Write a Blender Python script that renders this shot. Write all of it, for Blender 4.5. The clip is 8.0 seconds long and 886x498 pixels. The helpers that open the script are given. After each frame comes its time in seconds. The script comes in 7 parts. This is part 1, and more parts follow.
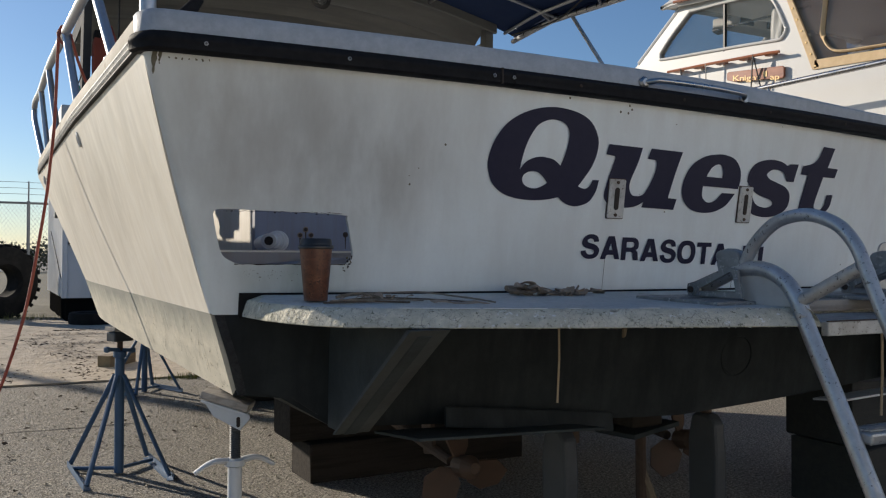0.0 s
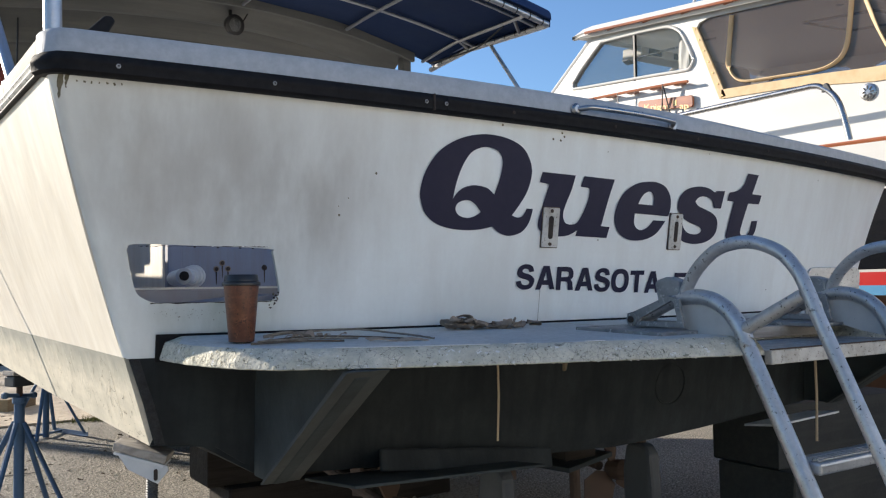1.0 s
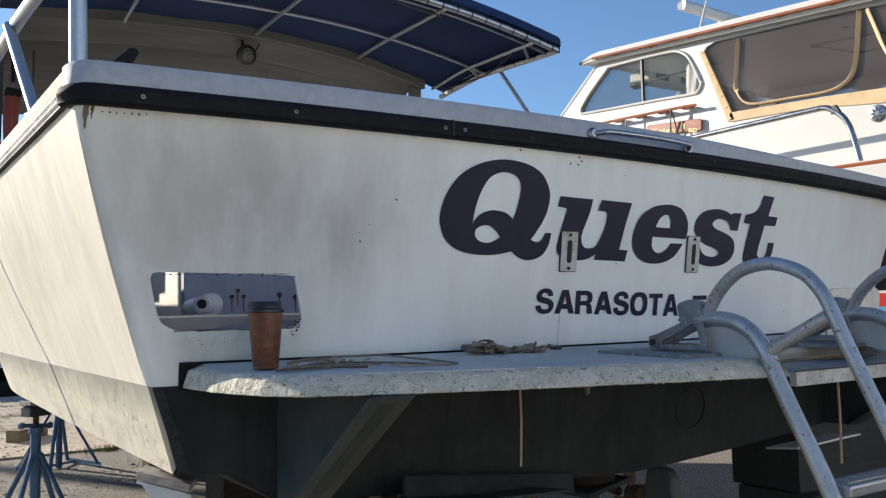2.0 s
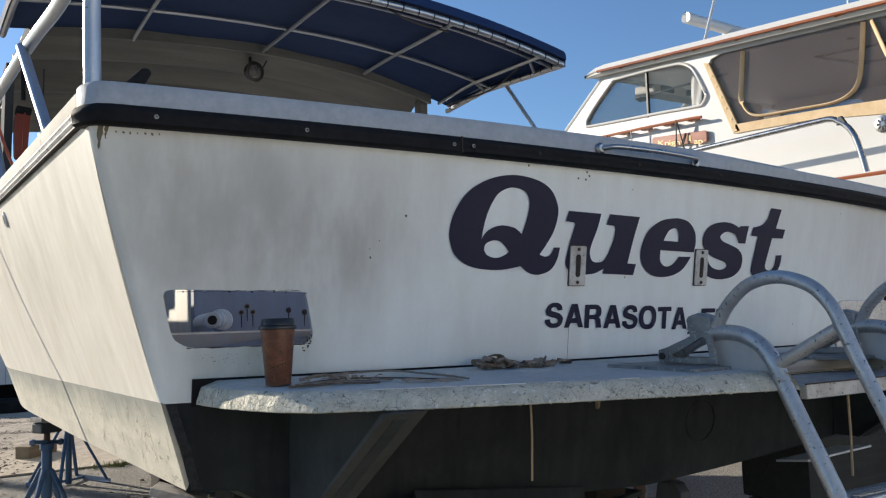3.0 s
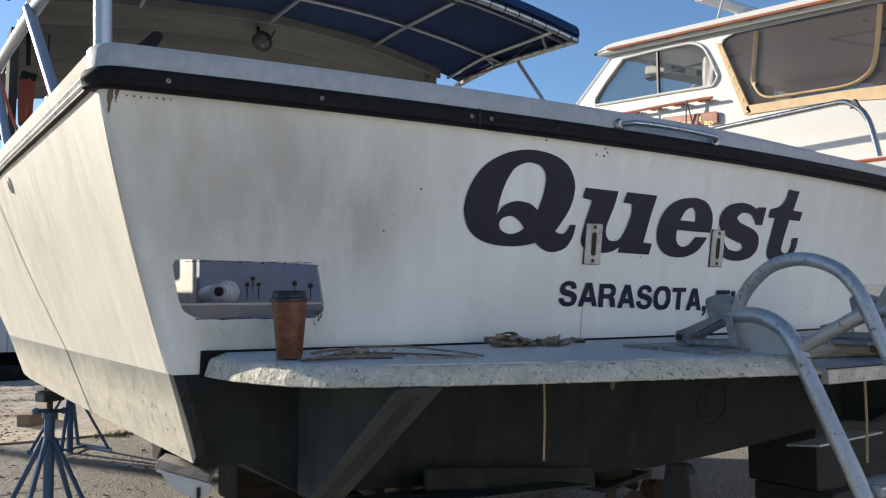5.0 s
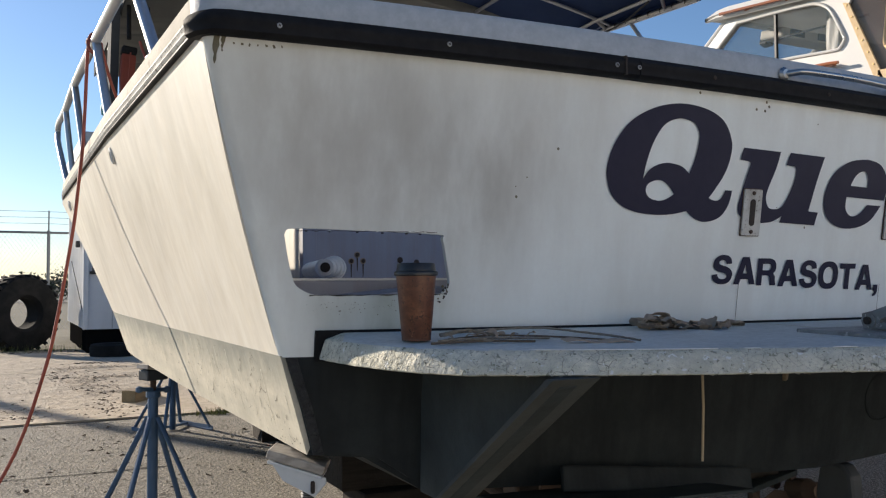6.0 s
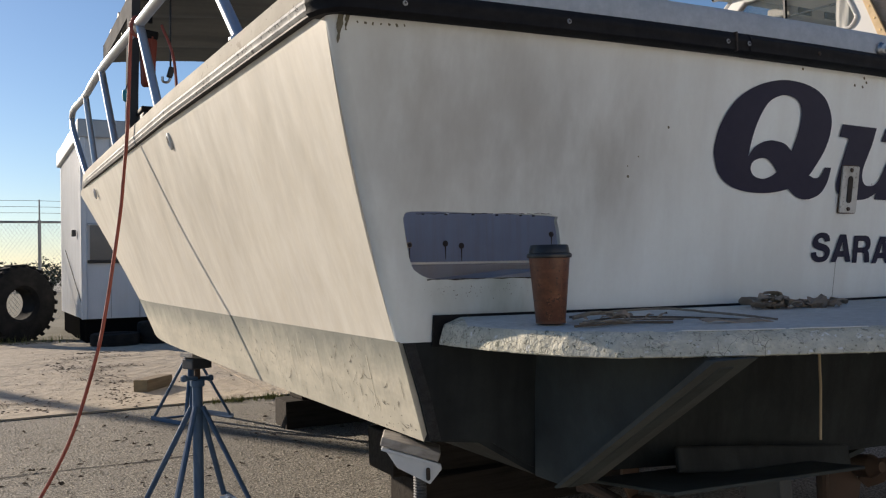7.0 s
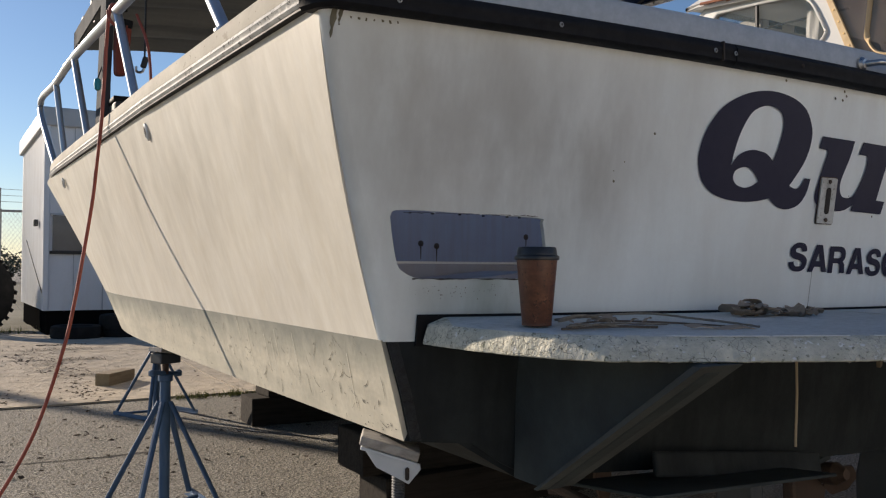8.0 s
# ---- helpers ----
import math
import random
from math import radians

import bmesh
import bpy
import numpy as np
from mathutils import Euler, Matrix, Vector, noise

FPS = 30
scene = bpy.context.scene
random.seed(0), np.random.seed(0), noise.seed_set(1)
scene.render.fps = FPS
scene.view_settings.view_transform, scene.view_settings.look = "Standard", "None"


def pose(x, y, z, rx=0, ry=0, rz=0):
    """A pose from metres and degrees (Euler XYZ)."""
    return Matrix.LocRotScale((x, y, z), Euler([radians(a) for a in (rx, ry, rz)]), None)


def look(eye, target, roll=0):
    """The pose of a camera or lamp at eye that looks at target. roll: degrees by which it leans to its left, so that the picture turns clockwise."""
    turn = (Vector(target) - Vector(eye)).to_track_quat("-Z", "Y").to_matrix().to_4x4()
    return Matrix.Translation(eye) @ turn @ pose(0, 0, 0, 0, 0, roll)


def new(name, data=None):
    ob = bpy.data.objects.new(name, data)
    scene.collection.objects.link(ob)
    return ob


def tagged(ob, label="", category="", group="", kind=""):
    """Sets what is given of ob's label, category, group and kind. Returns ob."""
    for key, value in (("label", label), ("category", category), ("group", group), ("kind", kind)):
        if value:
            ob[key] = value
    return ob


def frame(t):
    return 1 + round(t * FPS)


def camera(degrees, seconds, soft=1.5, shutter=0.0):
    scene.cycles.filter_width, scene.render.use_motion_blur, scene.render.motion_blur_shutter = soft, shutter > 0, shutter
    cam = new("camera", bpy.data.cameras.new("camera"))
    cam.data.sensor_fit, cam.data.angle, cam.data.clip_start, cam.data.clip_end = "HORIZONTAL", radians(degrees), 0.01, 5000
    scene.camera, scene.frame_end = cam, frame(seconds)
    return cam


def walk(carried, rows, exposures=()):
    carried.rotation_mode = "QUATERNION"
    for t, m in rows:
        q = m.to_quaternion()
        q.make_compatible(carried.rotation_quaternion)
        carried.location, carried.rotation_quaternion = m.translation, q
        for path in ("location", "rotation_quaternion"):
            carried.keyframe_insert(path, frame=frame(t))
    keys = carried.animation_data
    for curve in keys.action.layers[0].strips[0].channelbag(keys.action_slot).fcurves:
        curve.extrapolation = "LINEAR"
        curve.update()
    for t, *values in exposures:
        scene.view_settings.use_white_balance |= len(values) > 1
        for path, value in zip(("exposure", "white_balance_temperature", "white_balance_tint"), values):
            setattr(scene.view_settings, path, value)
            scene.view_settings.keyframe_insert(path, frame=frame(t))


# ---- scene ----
cam = camera(54.3, 8.0, 1.2)
PATH = [
    (0, (-2.148, -2.202, 1.143), (-1.214, -0.433, 1.166), 0.3),
    (0.5, (-2.138, -2.096, 1.16), (-1.057, -0.413, 1.197), -0.4),
    (1, (-2.142, -2.079, 1.157), (-1.037, -0.415, 1.245), -0.8),
    (1.5, (-2.165, -2.064, 1.155), (-1.066, -0.397, 1.282), -1.2),
    (3, (-2.196, -2.074, 1.162), (-1.117, -0.399, 1.34), -1.8),
    (3.5, (-2.217, -2.088, 1.183), (-1.137, -0.416, 1.374), -2.3),
    (4, (-2.2, -2.061, 1.165), (-1.103, -0.396, 1.322), -0.7),
    (5.3, (-2.2, -1.96, 1.155), (-1.143, -0.266, 1.272), -0.8),
    (5.5, (-2.181, -1.899, 1.143), (-1.167, -0.179, 1.256), -0.9),
    (6, (-2.159, -1.714, 1.148), (-1.257, 0.069, 1.231), -0.3),
    (6.5, (-2.291, -1.603, 1.139), (-1.385, 0.18, 1.186), -0.8),
    (7, (-2.419, -1.542, 1.15), (-1.477, 0.221, 1.195), -1.2),
    (7.5, (-2.461, -1.511, 1.145), (-1.532, 0.259, 1.213), -0.3),
    (8, (-2.455, -1.514, 1.148), (-1.444, 0.21, 1.194), 0.3),
]
EXPOSURES = [(0.0, 0.26, 6250, 12), (0.5, 0.85, 6200, 11), (1.0, 1.02, 6150, 12), (1.5, 0.98, 6150, 12), (3.0, 0.74, 6100, 11), (4.0, 0.74, 6100, 11), (5.5, 0.82, 6250, 12), (6.5, 0.48, 6450, 14), (8.0, 0.36, 6550, 15)]
walk(cam, [(t, look(eye, target, roll)) for t, eye, target, roll in PATH], EXPOSURES)

# ---- sky and sun ----
SUN_UP, SUN_X, SUN_Y = 19.0, -0.438, 0.899
world = bpy.data.worlds.new("sky")
scene.world = world
world.use_nodes = True
wn = world.node_tree
wn.nodes.clear()
sky = wn.nodes.new("ShaderNodeTexSky")
sky.sky_type = "NISHITA"
sky.sun_disc = False
sky.sun_elevation = radians(SUN_UP)
sky.sun_rotation = math.atan2(SUN_X, SUN_Y)
sky.air_density, sky.dust_density, sky.ozone_density = 1.0, 0.2, 4.0
sky_bg = wn.nodes.new("ShaderNodeBackground")
sky_bg.inputs["Strength"].default_value = 0.085
sky_out = wn.nodes.new("ShaderNodeOutputWorld")
wn.links.new(sky.outputs[0], sky_bg.inputs[0])
wn.links.new(sky_bg.outputs[0], sky_out.inputs[0])
sun = new("sun", bpy.data.lights.new("sun", "SUN"))
sun.data.energy, sun.data.angle, sun.data.color = 5.0, radians(0.55), (1.0, 0.88, 0.70)
sun_dir = Vector((SUN_X, SUN_Y, math.hypot(SUN_X, SUN_Y) * math.tan(radians(SUN_UP))))
sun.matrix_world = look((0, 0, 30), Vector((0, 0, 30)) - sun_dir)


# ---- materials ----
def mat(name, colour, rough=0.6, metal=0.0, grain=(), stain=(), bump=(), wear=(), streak=(), island=0.0, coat=0.0, spec=0.5, smudge=(), crack=(), fade=()):
    """A surface: base colour, then layers. grain/stain: (scale, amount[, colour]); wear: (scale, threshold, colour);
    streak: (scale_across, amount, colour); bump: (scale, strength)."""
    m = bpy.data.materials.new(name)
    m.use_nodes = True
    nt = m.node_tree
    N, L = nt.nodes, nt.links
    b = N["Principled BSDF"]
    b.inputs["Roughness"].default_value = rough
    b.inputs["Metallic"].default_value = metal
    b.inputs["Coat Weight"].default_value = coat
    b.inputs["Specular IOR Level"].default_value = spec
    tc = N.new("ShaderNodeTexCoord")
    co = tc.outputs["Object"]

    def nz(scale, detail=4.0, stretch=None, rough_=0.6):
        n = N.new("ShaderNodeTexNoise")
        n.inputs["Scale"].default_value = scale
        n.inputs["Detail"].default_value = detail
        n.inputs["Roughness"].default_value = rough_
        if stretch:
            mp = N.new("ShaderNodeMapping")
            mp.inputs["Scale"].default_value = stretch
            L.new(co, mp.inputs[0])
            L.new(mp.outputs[0], n.inputs["Vector"])
        else:
            L.new(co, n.inputs["Vector"])
        return n.outputs["Fac"]

    def ramp(x, lo, hi):
        r = N.new("ShaderNodeMapRange")
        r.inputs["From Min"].default_value, r.inputs["From Max"].default_value = lo, hi
        L.new(x, r.inputs["Value"])
        return r.outputs[0]

    def mix(a, bcol, fac):
        x = N.new("ShaderNodeMix")
        x.data_type = "RGBA"
        L.new(fac, x.inputs[0])
        for sock, v in ((x.inputs[6], a), (x.inputs[7], bcol)):
            if isinstance(v, tuple):
                sock.default_value = (*v, 1.0)
            else:
                L.new(v, sock)
        return x.outputs[2]

    def times(x, k):
        q = N.new("ShaderNodeMath")
        q.operation = "MULTIPLY"
        q.use_clamp = True
        L.new(x, q.inputs[0])
        q.inputs[1].default_value = k
        return q.outputs[0]

    cur = tuple(colour)
    for layer in stain:
        sc, am = layer[0], layer[1]
        col = layer[2] if len(layer) > 2 else tuple(c * 0.6 for c in colour)
        cur = mix(cur, col, times(ramp(nz(sc, 5.0), 0.42, 0.68), am))
    for sc, am, col in streak:
        cur = mix(cur, col, times(ramp(nz(1.0, 5.0, sc), 0.42, 0.64), am))
    for layer in grain:
        sc, am = layer[0], layer[1]
        col = layer[2] if len(layer) > 2 else tuple(c * 0.7 for c in colour)
        cur = mix(cur, col, times(ramp(nz(sc, 3.0), 0.35, 0.7), am))
    for (cx, cy, cz), rad, am, col in smudge:
        # an old stain of its own place and ragged outline
        d = N.new("ShaderNodeVectorMath")
        d.operation = "DISTANCE"
        L.new(co, d.inputs[0])
        d.inputs[1].default_value = (cx, cy, cz)
        near = N.new("ShaderNodeMapRange")
        near.interpolation_type = "SMOOTHSTEP"
        near.inputs["From Min"].default_value, near.inputs["From Max"].default_value = rad, rad * 0.15
        L.new(d.outputs["Value"], near.inputs["Value"])
        q = N.new("ShaderNodeMath")
        q.operation = "MULTIPLY"
        L.new(near.outputs[0], q.inputs[0])
        L.new(ramp(nz(1.0, 6.0, (9.0, 9.0, 2.6)), 0.18, 0.80), q.inputs[1])
        cur = mix(cur, col, times(q.outputs[0], am))
    for lo, hi, am, col in fade:
        # old paint left in a ragged band up to a height
        sp = N.new("ShaderNodeSeparateXYZ")
        L.new(co, sp.inputs[0])
        q = N.new("ShaderNodeMath")
        q.operation = "MULTIPLY_ADD"
        L.new(nz(7.0, 6.0, (1.0, 1.0, 0.35)), q.inputs[0])
        q.inputs[1].default_value = 0.16
        L.new(sp.outputs["Z"], q.inputs[2])
        r = N.new("ShaderNodeMapRange")
        r.inputs["From Min"].default_value, r.inputs["From Max"].default_value = lo + 0.08, hi + 0.08
        L.new(q.outputs[0], r.inputs["Value"])
        cur = mix(cur, col, times(r.outputs[0], am))
    crack_height = None
    for sc, width, am, col in crack:
        nd = N.new("ShaderNodeTexNoise")
        nd.inputs["Scale"].default_value = sc * 0.6
        L.new(co, nd.inputs["Vector"])
        sh = N.new("ShaderNodeVectorMath")
        sh.operation = "MULTIPLY_ADD"
        L.new(nd.outputs["Color"], sh.inputs[0])
        sh.inputs[1].default_value = (1.6 / sc, 1.6 / sc, 1.6 / sc)
        L.new(co, sh.inputs[2])
        vo = N.new("ShaderNodeTexVoronoi")
        vo.feature = "DISTANCE_TO_EDGE"
        vo.inputs["Scale"].default_value = sc
        L.new(sh.outputs[0], vo.inputs["Vector"])
        line_ = ramp(vo.outputs["Distance"], width, 0.0)
        q = N.new("ShaderNodeMath")
        q.operation = "MULTIPLY"
        q.use_clamp = True
        L.new(line_, q.inputs[0])
        L.new(ramp(nz(sc * 0.22, 5.0), 0.47, 0.60), q.inputs[1])
        cur = mix(cur, col, times(q.outputs[0], am))
        crack_height = q.outputs[0]
    for sc, th, col in wear:
        w = ramp(nz(sc, 6.0, None, 0.7), th, th + 0.03)
        cur = mix(cur, col, w)
    if island:
        g = N.new("ShaderNodeNewGeometry")
        cur = mix(cur, tuple(c * 0.45 for c in colour), times(g.outputs["Random Per Island"], island))
    if isinstance(cur, tuple):
        b.inputs["Base Color"].default_value = (*cur, 1.0)
    else:
        L.new(cur, b.inputs["Base Color"])
    rr = N.new("ShaderNodeMapRange")
    L.new(nz(9.0), rr.inputs["Value"])
    rr.inputs["To Min"].default_value, rr.inputs["To Max"].default_value = max(0.02, rough - 0.12), min(1.0, rough + 0.12)
    L.new(rr.outputs[0], b.inputs["Roughness"])
    prev = None
    for sc, st, *deep in bump:
        bp = N.new("ShaderNodeBump")
        bp.inputs["Strength"].default_value = st
        bp.inputs["Distance"].default_value = deep[0] if deep else 0.6 / sc
        L.new(nz(sc, 4.0), bp.inputs["Height"])
        if prev:
            L.new(prev, bp.inputs["Normal"])
        prev = bp.outputs[0]
    if crack_height:
        bp = N.new("ShaderNodeBump")
        bp.invert = True
        bp.inputs["Strength"].default_value, bp.inputs["Distance"].default_value = 0.6, 0.004
        L.new(crack_height, bp.inputs["Height"])
        if prev:
            L.new(prev, bp.inputs["Normal"])
        prev = bp.outputs[0]
    if prev:
        L.new(prev, b.inputs["Normal"])
    return m


def glass_mat(name, tint, rough=0.02, alpha=0.3):
    m = bpy.data.materials.new(name)
    m.use_nodes = True
    nt = m.node_tree
    b = nt.nodes["Principled BSDF"]
    b.inputs["Base Color"].default_value = (*tint, 1.0)
    b.inputs["Roughness"].default_value = rough
    b.inputs["Alpha"].default_value = alpha
    return m


# hull side gelcoat, the sun's warmth put into its base colour
M_GEL = mat("sun_warm_chalky_gelcoat", (0.80, 0.760, 0.665), 0.50, stain=((1.1, 0.30, (0.66, 0.62, 0.54)), (3.6, 0.38, (0.64, 0.60, 0.54)), (11.0, 0.22, (0.70, 0.655, 0.56))),
            streak=(((5.0, 5.0, 0.9), 0.45, (0.60, 0.54, 0.44)), ((13.0, 13.0, 1.1), 0.35, (0.50, 0.455, 0.375)), ((24.0, 24.0, 2.6), 0.30, (0.64, 0.575, 0.45)), ((40.0, 40.0, 7.0), 0.22, (0.87, 0.84, 0.77))),
            grain=((120.0, 0.10), (30.0, 0.12, (0.68, 0.64, 0.58))), wear=((24.0, 0.76, (0.84, 0.82, 0.78)), (70.0, 0.80, (0.42, 0.38, 0.31))), bump=((3.0, 0.015), (260.0, 0.03)),
            smudge=(((-1.78, 0.5, 1.72), 0.70, 0.85, (0.40, 0.365, 0.30)), ((-1.78, 1.3, 1.66), 0.75, 0.85, (0.40, 0.365, 0.30)), ((-1.78, 2.1, 1.62), 0.75, 0.85, (0.40, 0.365, 0.30)), ((-1.76, 3.0, 1.60), 0.80, 0.8, (0.40, 0.365, 0.30))))
# transom gelcoat, its base cooled to carry the tint of the shaded stern
M_GEL_T = mat("shade_cool_weathered_gelcoat", (0.835, 0.872, 0.852), 0.40, stain=((1.7, 0.25, (0.60, 0.59, 0.55)), (0.7, 0.25, (0.74, 0.72, 0.66))),
              streak=(((14.0, 14.0, 1.2), 0.14, (0.48, 0.45, 0.38)), ((7.0, 7.0, 0.9), 0.20, (0.70, 0.69, 0.66))), grain=((90.0, 0.08), (22.0, 0.14, (0.72, 0.72, 0.70))),
              wear=((34.0, 0.83, (0.32, 0.30, 0.26)), (120.0, 0.79, (0.45, 0.43, 0.38))), bump=((2.5, 0.03), (300.0, 0.02)),
              smudge=(((-1.22, 0.07, 1.36), 0.36, 0.75, (0.26, 0.25, 0.22)), ((-1.45, 0.09, 1.50), 0.34, 0.62, (0.33, 0.32, 0.29)), ((-1.02, 0.02, 1.52), 0.34, 0.50, (0.40, 0.38, 0.34)), ((-1.33, 0.12, 1.11), 0.22, 0.55, (0.36, 0.38, 0.33)), ((-0.75, 0.0, 1.10), 0.35, 0.25, (0.55, 0.57, 0.55)), ((-1.56, 0.14, 1.32), 0.36, 0.70, (0.40, 0.39, 0.36)), ((-1.50, 0.06, 1.60), 0.42, 0.60, (0.44, 0.43, 0.40)), ((-1.66, 0.18, 1.60), 0.22, 0.5, (0.45, 0.42, 0.35)), ((-1.36, 0.13, 1.085), 0.20, 0.75, (0.30, 0.33, 0.26)),
                      ((-1.52, 0.14, 1.085), 0.10, 0.6, (0.34, 0.36, 0.30)), ((-1.44, 0.13, 1.095), 0.07, 0.6, (0.36, 0.37, 0.31))))
M_CAP = mat("galvanised_grey_cap", (0.37, 0.40, 0.43), 0.5, stain=((2.5, 0.35, (0.27, 0.29, 0.32)), (14.0, 0.45, (0.30, 0.325, 0.355))), grain=((38.0, 0.5, (0.52, 0.545, 0.58)), (120.0, 0.25, (0.30, 0.32, 0.34))), wear=((22.0, 0.72, (0.60, 0.61, 0.62)),), bump=((40.0, 0.10), (120.0, 0.06)))
M_RUB = mat("black_rubber_rub_rail", (0.010, 0.010, 0.012), 0.6, grain=((40.0, 0.4, (0.025, 0.025, 0.025)),), bump=((60.0, 0.1),), spec=0.12)
M_BAND = mat("chalky_worn_antifouling", (0.63, 0.585, 0.475), 0.85, spec=0.2, stain=((2.0, 0.4, (0.40, 0.38, 0.31)), (5.0, 0.35, (0.60, 0.555, 0.45))),
             streak=(((2.5, 2.5, 12.0), 0.45, (0.31, 0.30, 0.25)), ((14.0, 14.0, 2.0), 0.25, (0.64, 0.60, 0.50))), grain=((60.0, 0.3), (14.0, 0.35, (0.40, 0.38, 0.31))), wear=((26.0, 0.68, (0.15, 0.145, 0.12)), (75.0, 0.70, (0.18, 0.17, 0.14))), fade=((0.875, 0.985, 0.85, (0.21, 0.22, 0.195)),), bump=((5.0, 0.06), (28.0, 0.03), (90.0, 0.05)))
M_BLACK = mat("black_antifouling", (0.028, 0.034, 0.035), 0.8, spec=0.2, stain=((2.0, 0.5, (0.050, 0.054, 0.056)), (9.0, 0.4, (0.017, 0.018, 0.019))), wear=((26.0, 0.72, (0.075, 0.078, 0.075)),), streak=(((16.0, 16.0, 1.5), 0.5, (0.012, 0.012, 0.013)),), grain=((80.0, 0.3),), bump=((40.0, 0.15),))
M_KNEE = mat("grey_primed_knee", (0.050, 0.061, 0.062), 0.8, spec=0.25, stain=((4.0, 0.7, (0.020, 0.022, 0.024)),), grain=((60.0, 0.3),), bump=((50.0, 0.15),))
M_PLAT = mat("worn_platform_paint", (0.52, 0.535, 0.53), 0.75, stain=((5.0, 0.6, (0.36, 0.37, 0.365)), (1.8, 0.5, (0.42, 0.435, 0.43)), (24.0, 0.4, (0.34, 0.34, 0.32))), grain=((70.0, 0.4, (0.72, 0.73, 0.71)),),
             wear=((60.0, 0.68, (0.24, 0.24, 0.20)), (16.0, 0.70, (0.40, 0.41, 0.38))), crack=((30.0, 0.012, 0.6, (0.22, 0.22, 0.19)),), bump=((20.0, 0.12), (120.0, 0.2)))
M_ALU = mat("weathered_aluminium_tube", (0.50, 0.52, 0.55), 0.38, 0.85, stain=((14.0, 0.4, (0.42, 0.43, 0.45)),), grain=((90.0, 0.3),), wear=((38.0, 0.66, (0.13, 0.13, 0.13)), (9.0, 0.74, (0.24, 0.24, 0.25))), bump=((90.0, 0.08),))
M_LADDER = mat("oxidised_ladder_tube", (0.55, 0.56, 0.565), 0.36, 0.65, stain=((14.0, 0.5, (0.36, 0.365, 0.365)), (40.0, 0.35, (0.30, 0.30, 0.30))), grain=((120.0, 0.3),), wear=((100.0, 0.605, (0.10, 0.10, 0.10)), (30.0, 0.645, (0.17, 0.165, 0.16))), bump=((70.0, 0.2),))
M_HINGE = mat("grimy_hinge_metal", (0.30, 0.31, 0.31), 0.6, 0.4, stain=((14.0, 0.6, (0.10, 0.10, 0.095)),), wear=((50.0, 0.58, (0.42, 0.42, 0.41)), (40.0, 0.64, (0.06, 0.055, 0.05))), bump=((60.0, 0.3),))
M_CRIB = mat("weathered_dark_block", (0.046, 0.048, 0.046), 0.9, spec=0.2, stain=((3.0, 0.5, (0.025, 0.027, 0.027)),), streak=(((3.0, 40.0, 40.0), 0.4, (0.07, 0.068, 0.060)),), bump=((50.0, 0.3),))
M_TAPE = mat("cracked_black_edge", (0.024, 0.025, 0.026), 0.7, spec=0.3, grain=((70.0, 0.6, (0.05, 0.052, 0.055)),), crack=((45.0, 0.06, 0.8, (0.006, 0.006, 0.006)),), bump=((60.0, 0.9, 0.012),))
M_POSTGREY = mat("dull_grey_post", (0.060, 0.066, 0.074), 0.9, spec=0.1, stain=((4.0, 0.4, (0.035, 0.04, 0.045)),), grain=((40.0, 0.3),))
M_DULLSTRIP = mat("weathered_rail_strip", (0.40, 0.40, 0.385), 0.7, 0.1, spec=0.25, stain=((9.0, 0.5, (0.15, 0.15, 0.15)),), wear=((40.0, 0.58, (0.10, 0.10, 0.10)), (30.0, 0.62, (0.42, 0.41, 0.38))), bump=((60.0, 0.3),))
M_GREYWOOD = mat("grey_weathered_wood", (0.42, 0.385, 0.34), 0.9, streak=(((3.0, 40.0, 40.0), 0.6, (0.17, 0.15, 0.125)),), stain=((9.0, 0.4),), bump=((50.0, 0.4),))
# the knee's grey made lighter: light along the flange is put into its colour
M_FLANGE = mat("lit_band_bracket_flange", (0.070, 0.079, 0.076), 0.8, spec=0.25, stain=((5.0, 0.7, (0.026, 0.026, 0.026)),), streak=(((9.0, 3.0, 3.0), 0.4, (0.05, 0.048, 0.045)),), bump=((50.0, 0.15),))
M_WEB = mat("pale_grey_paint", (0.54, 0.53, 0.50), 0.6, stain=((7.0, 0.5, (0.34, 0.33, 0.31)),), wear=((30.0, 0.70, (0.16, 0.14, 0.12)),), bump=((60.0, 0.1),))
M_PLATEDGE = mat("flaking_platform_edge", (0.76, 0.715, 0.585), 0.85, spec=0.25, stain=((5.0, 0.4, (0.48, 0.48, 0.39)), (13.0, 0.5, (0.48, 0.47, 0.38)), (32.0, 0.6, (0.42, 0.415, 0.33))), grain=((150.0, 0.4, (0.46, 0.455, 0.40)),), wear=((45.0, 0.62, (0.78, 0.78, 0.75)), (60.0, 0.60, (0.24, 0.24, 0.18)), (140.0, 0.62, (0.09, 0.085, 0.06))), crack=((26.0, 0.022, 0.85, (0.09, 0.085, 0.065)), (62.0, 0.045, 0.65, (0.15, 0.145, 0.11))), bump=((30.0, 0.7, 0.012), (75.0, 0.8, 0.008), (180.0, 0.5)))
M_STEEL = mat("polished_stainless", (0.44, 0.44, 0.44), 0.28, 1.0, grain=((60.0, 0.2),))
M_INK = mat("navy_vinyl_lettering", (0.012, 0.012, 0.036), 0.5, spec=0.25, stain=((6.0, 0.4, (0.020, 0.019, 0.042)),), grain=((40.0, 0.3, (0.022, 0.022, 0.05)),))
M_CANVAS = mat("navy_canvas", (0.006, 0.028, 0.105), 0.9, stain=((2.0, 0.4, (0.007, 0.022, 0.062)),), grain=((300.0, 0.4),), bump=((400.0, 0.2),))
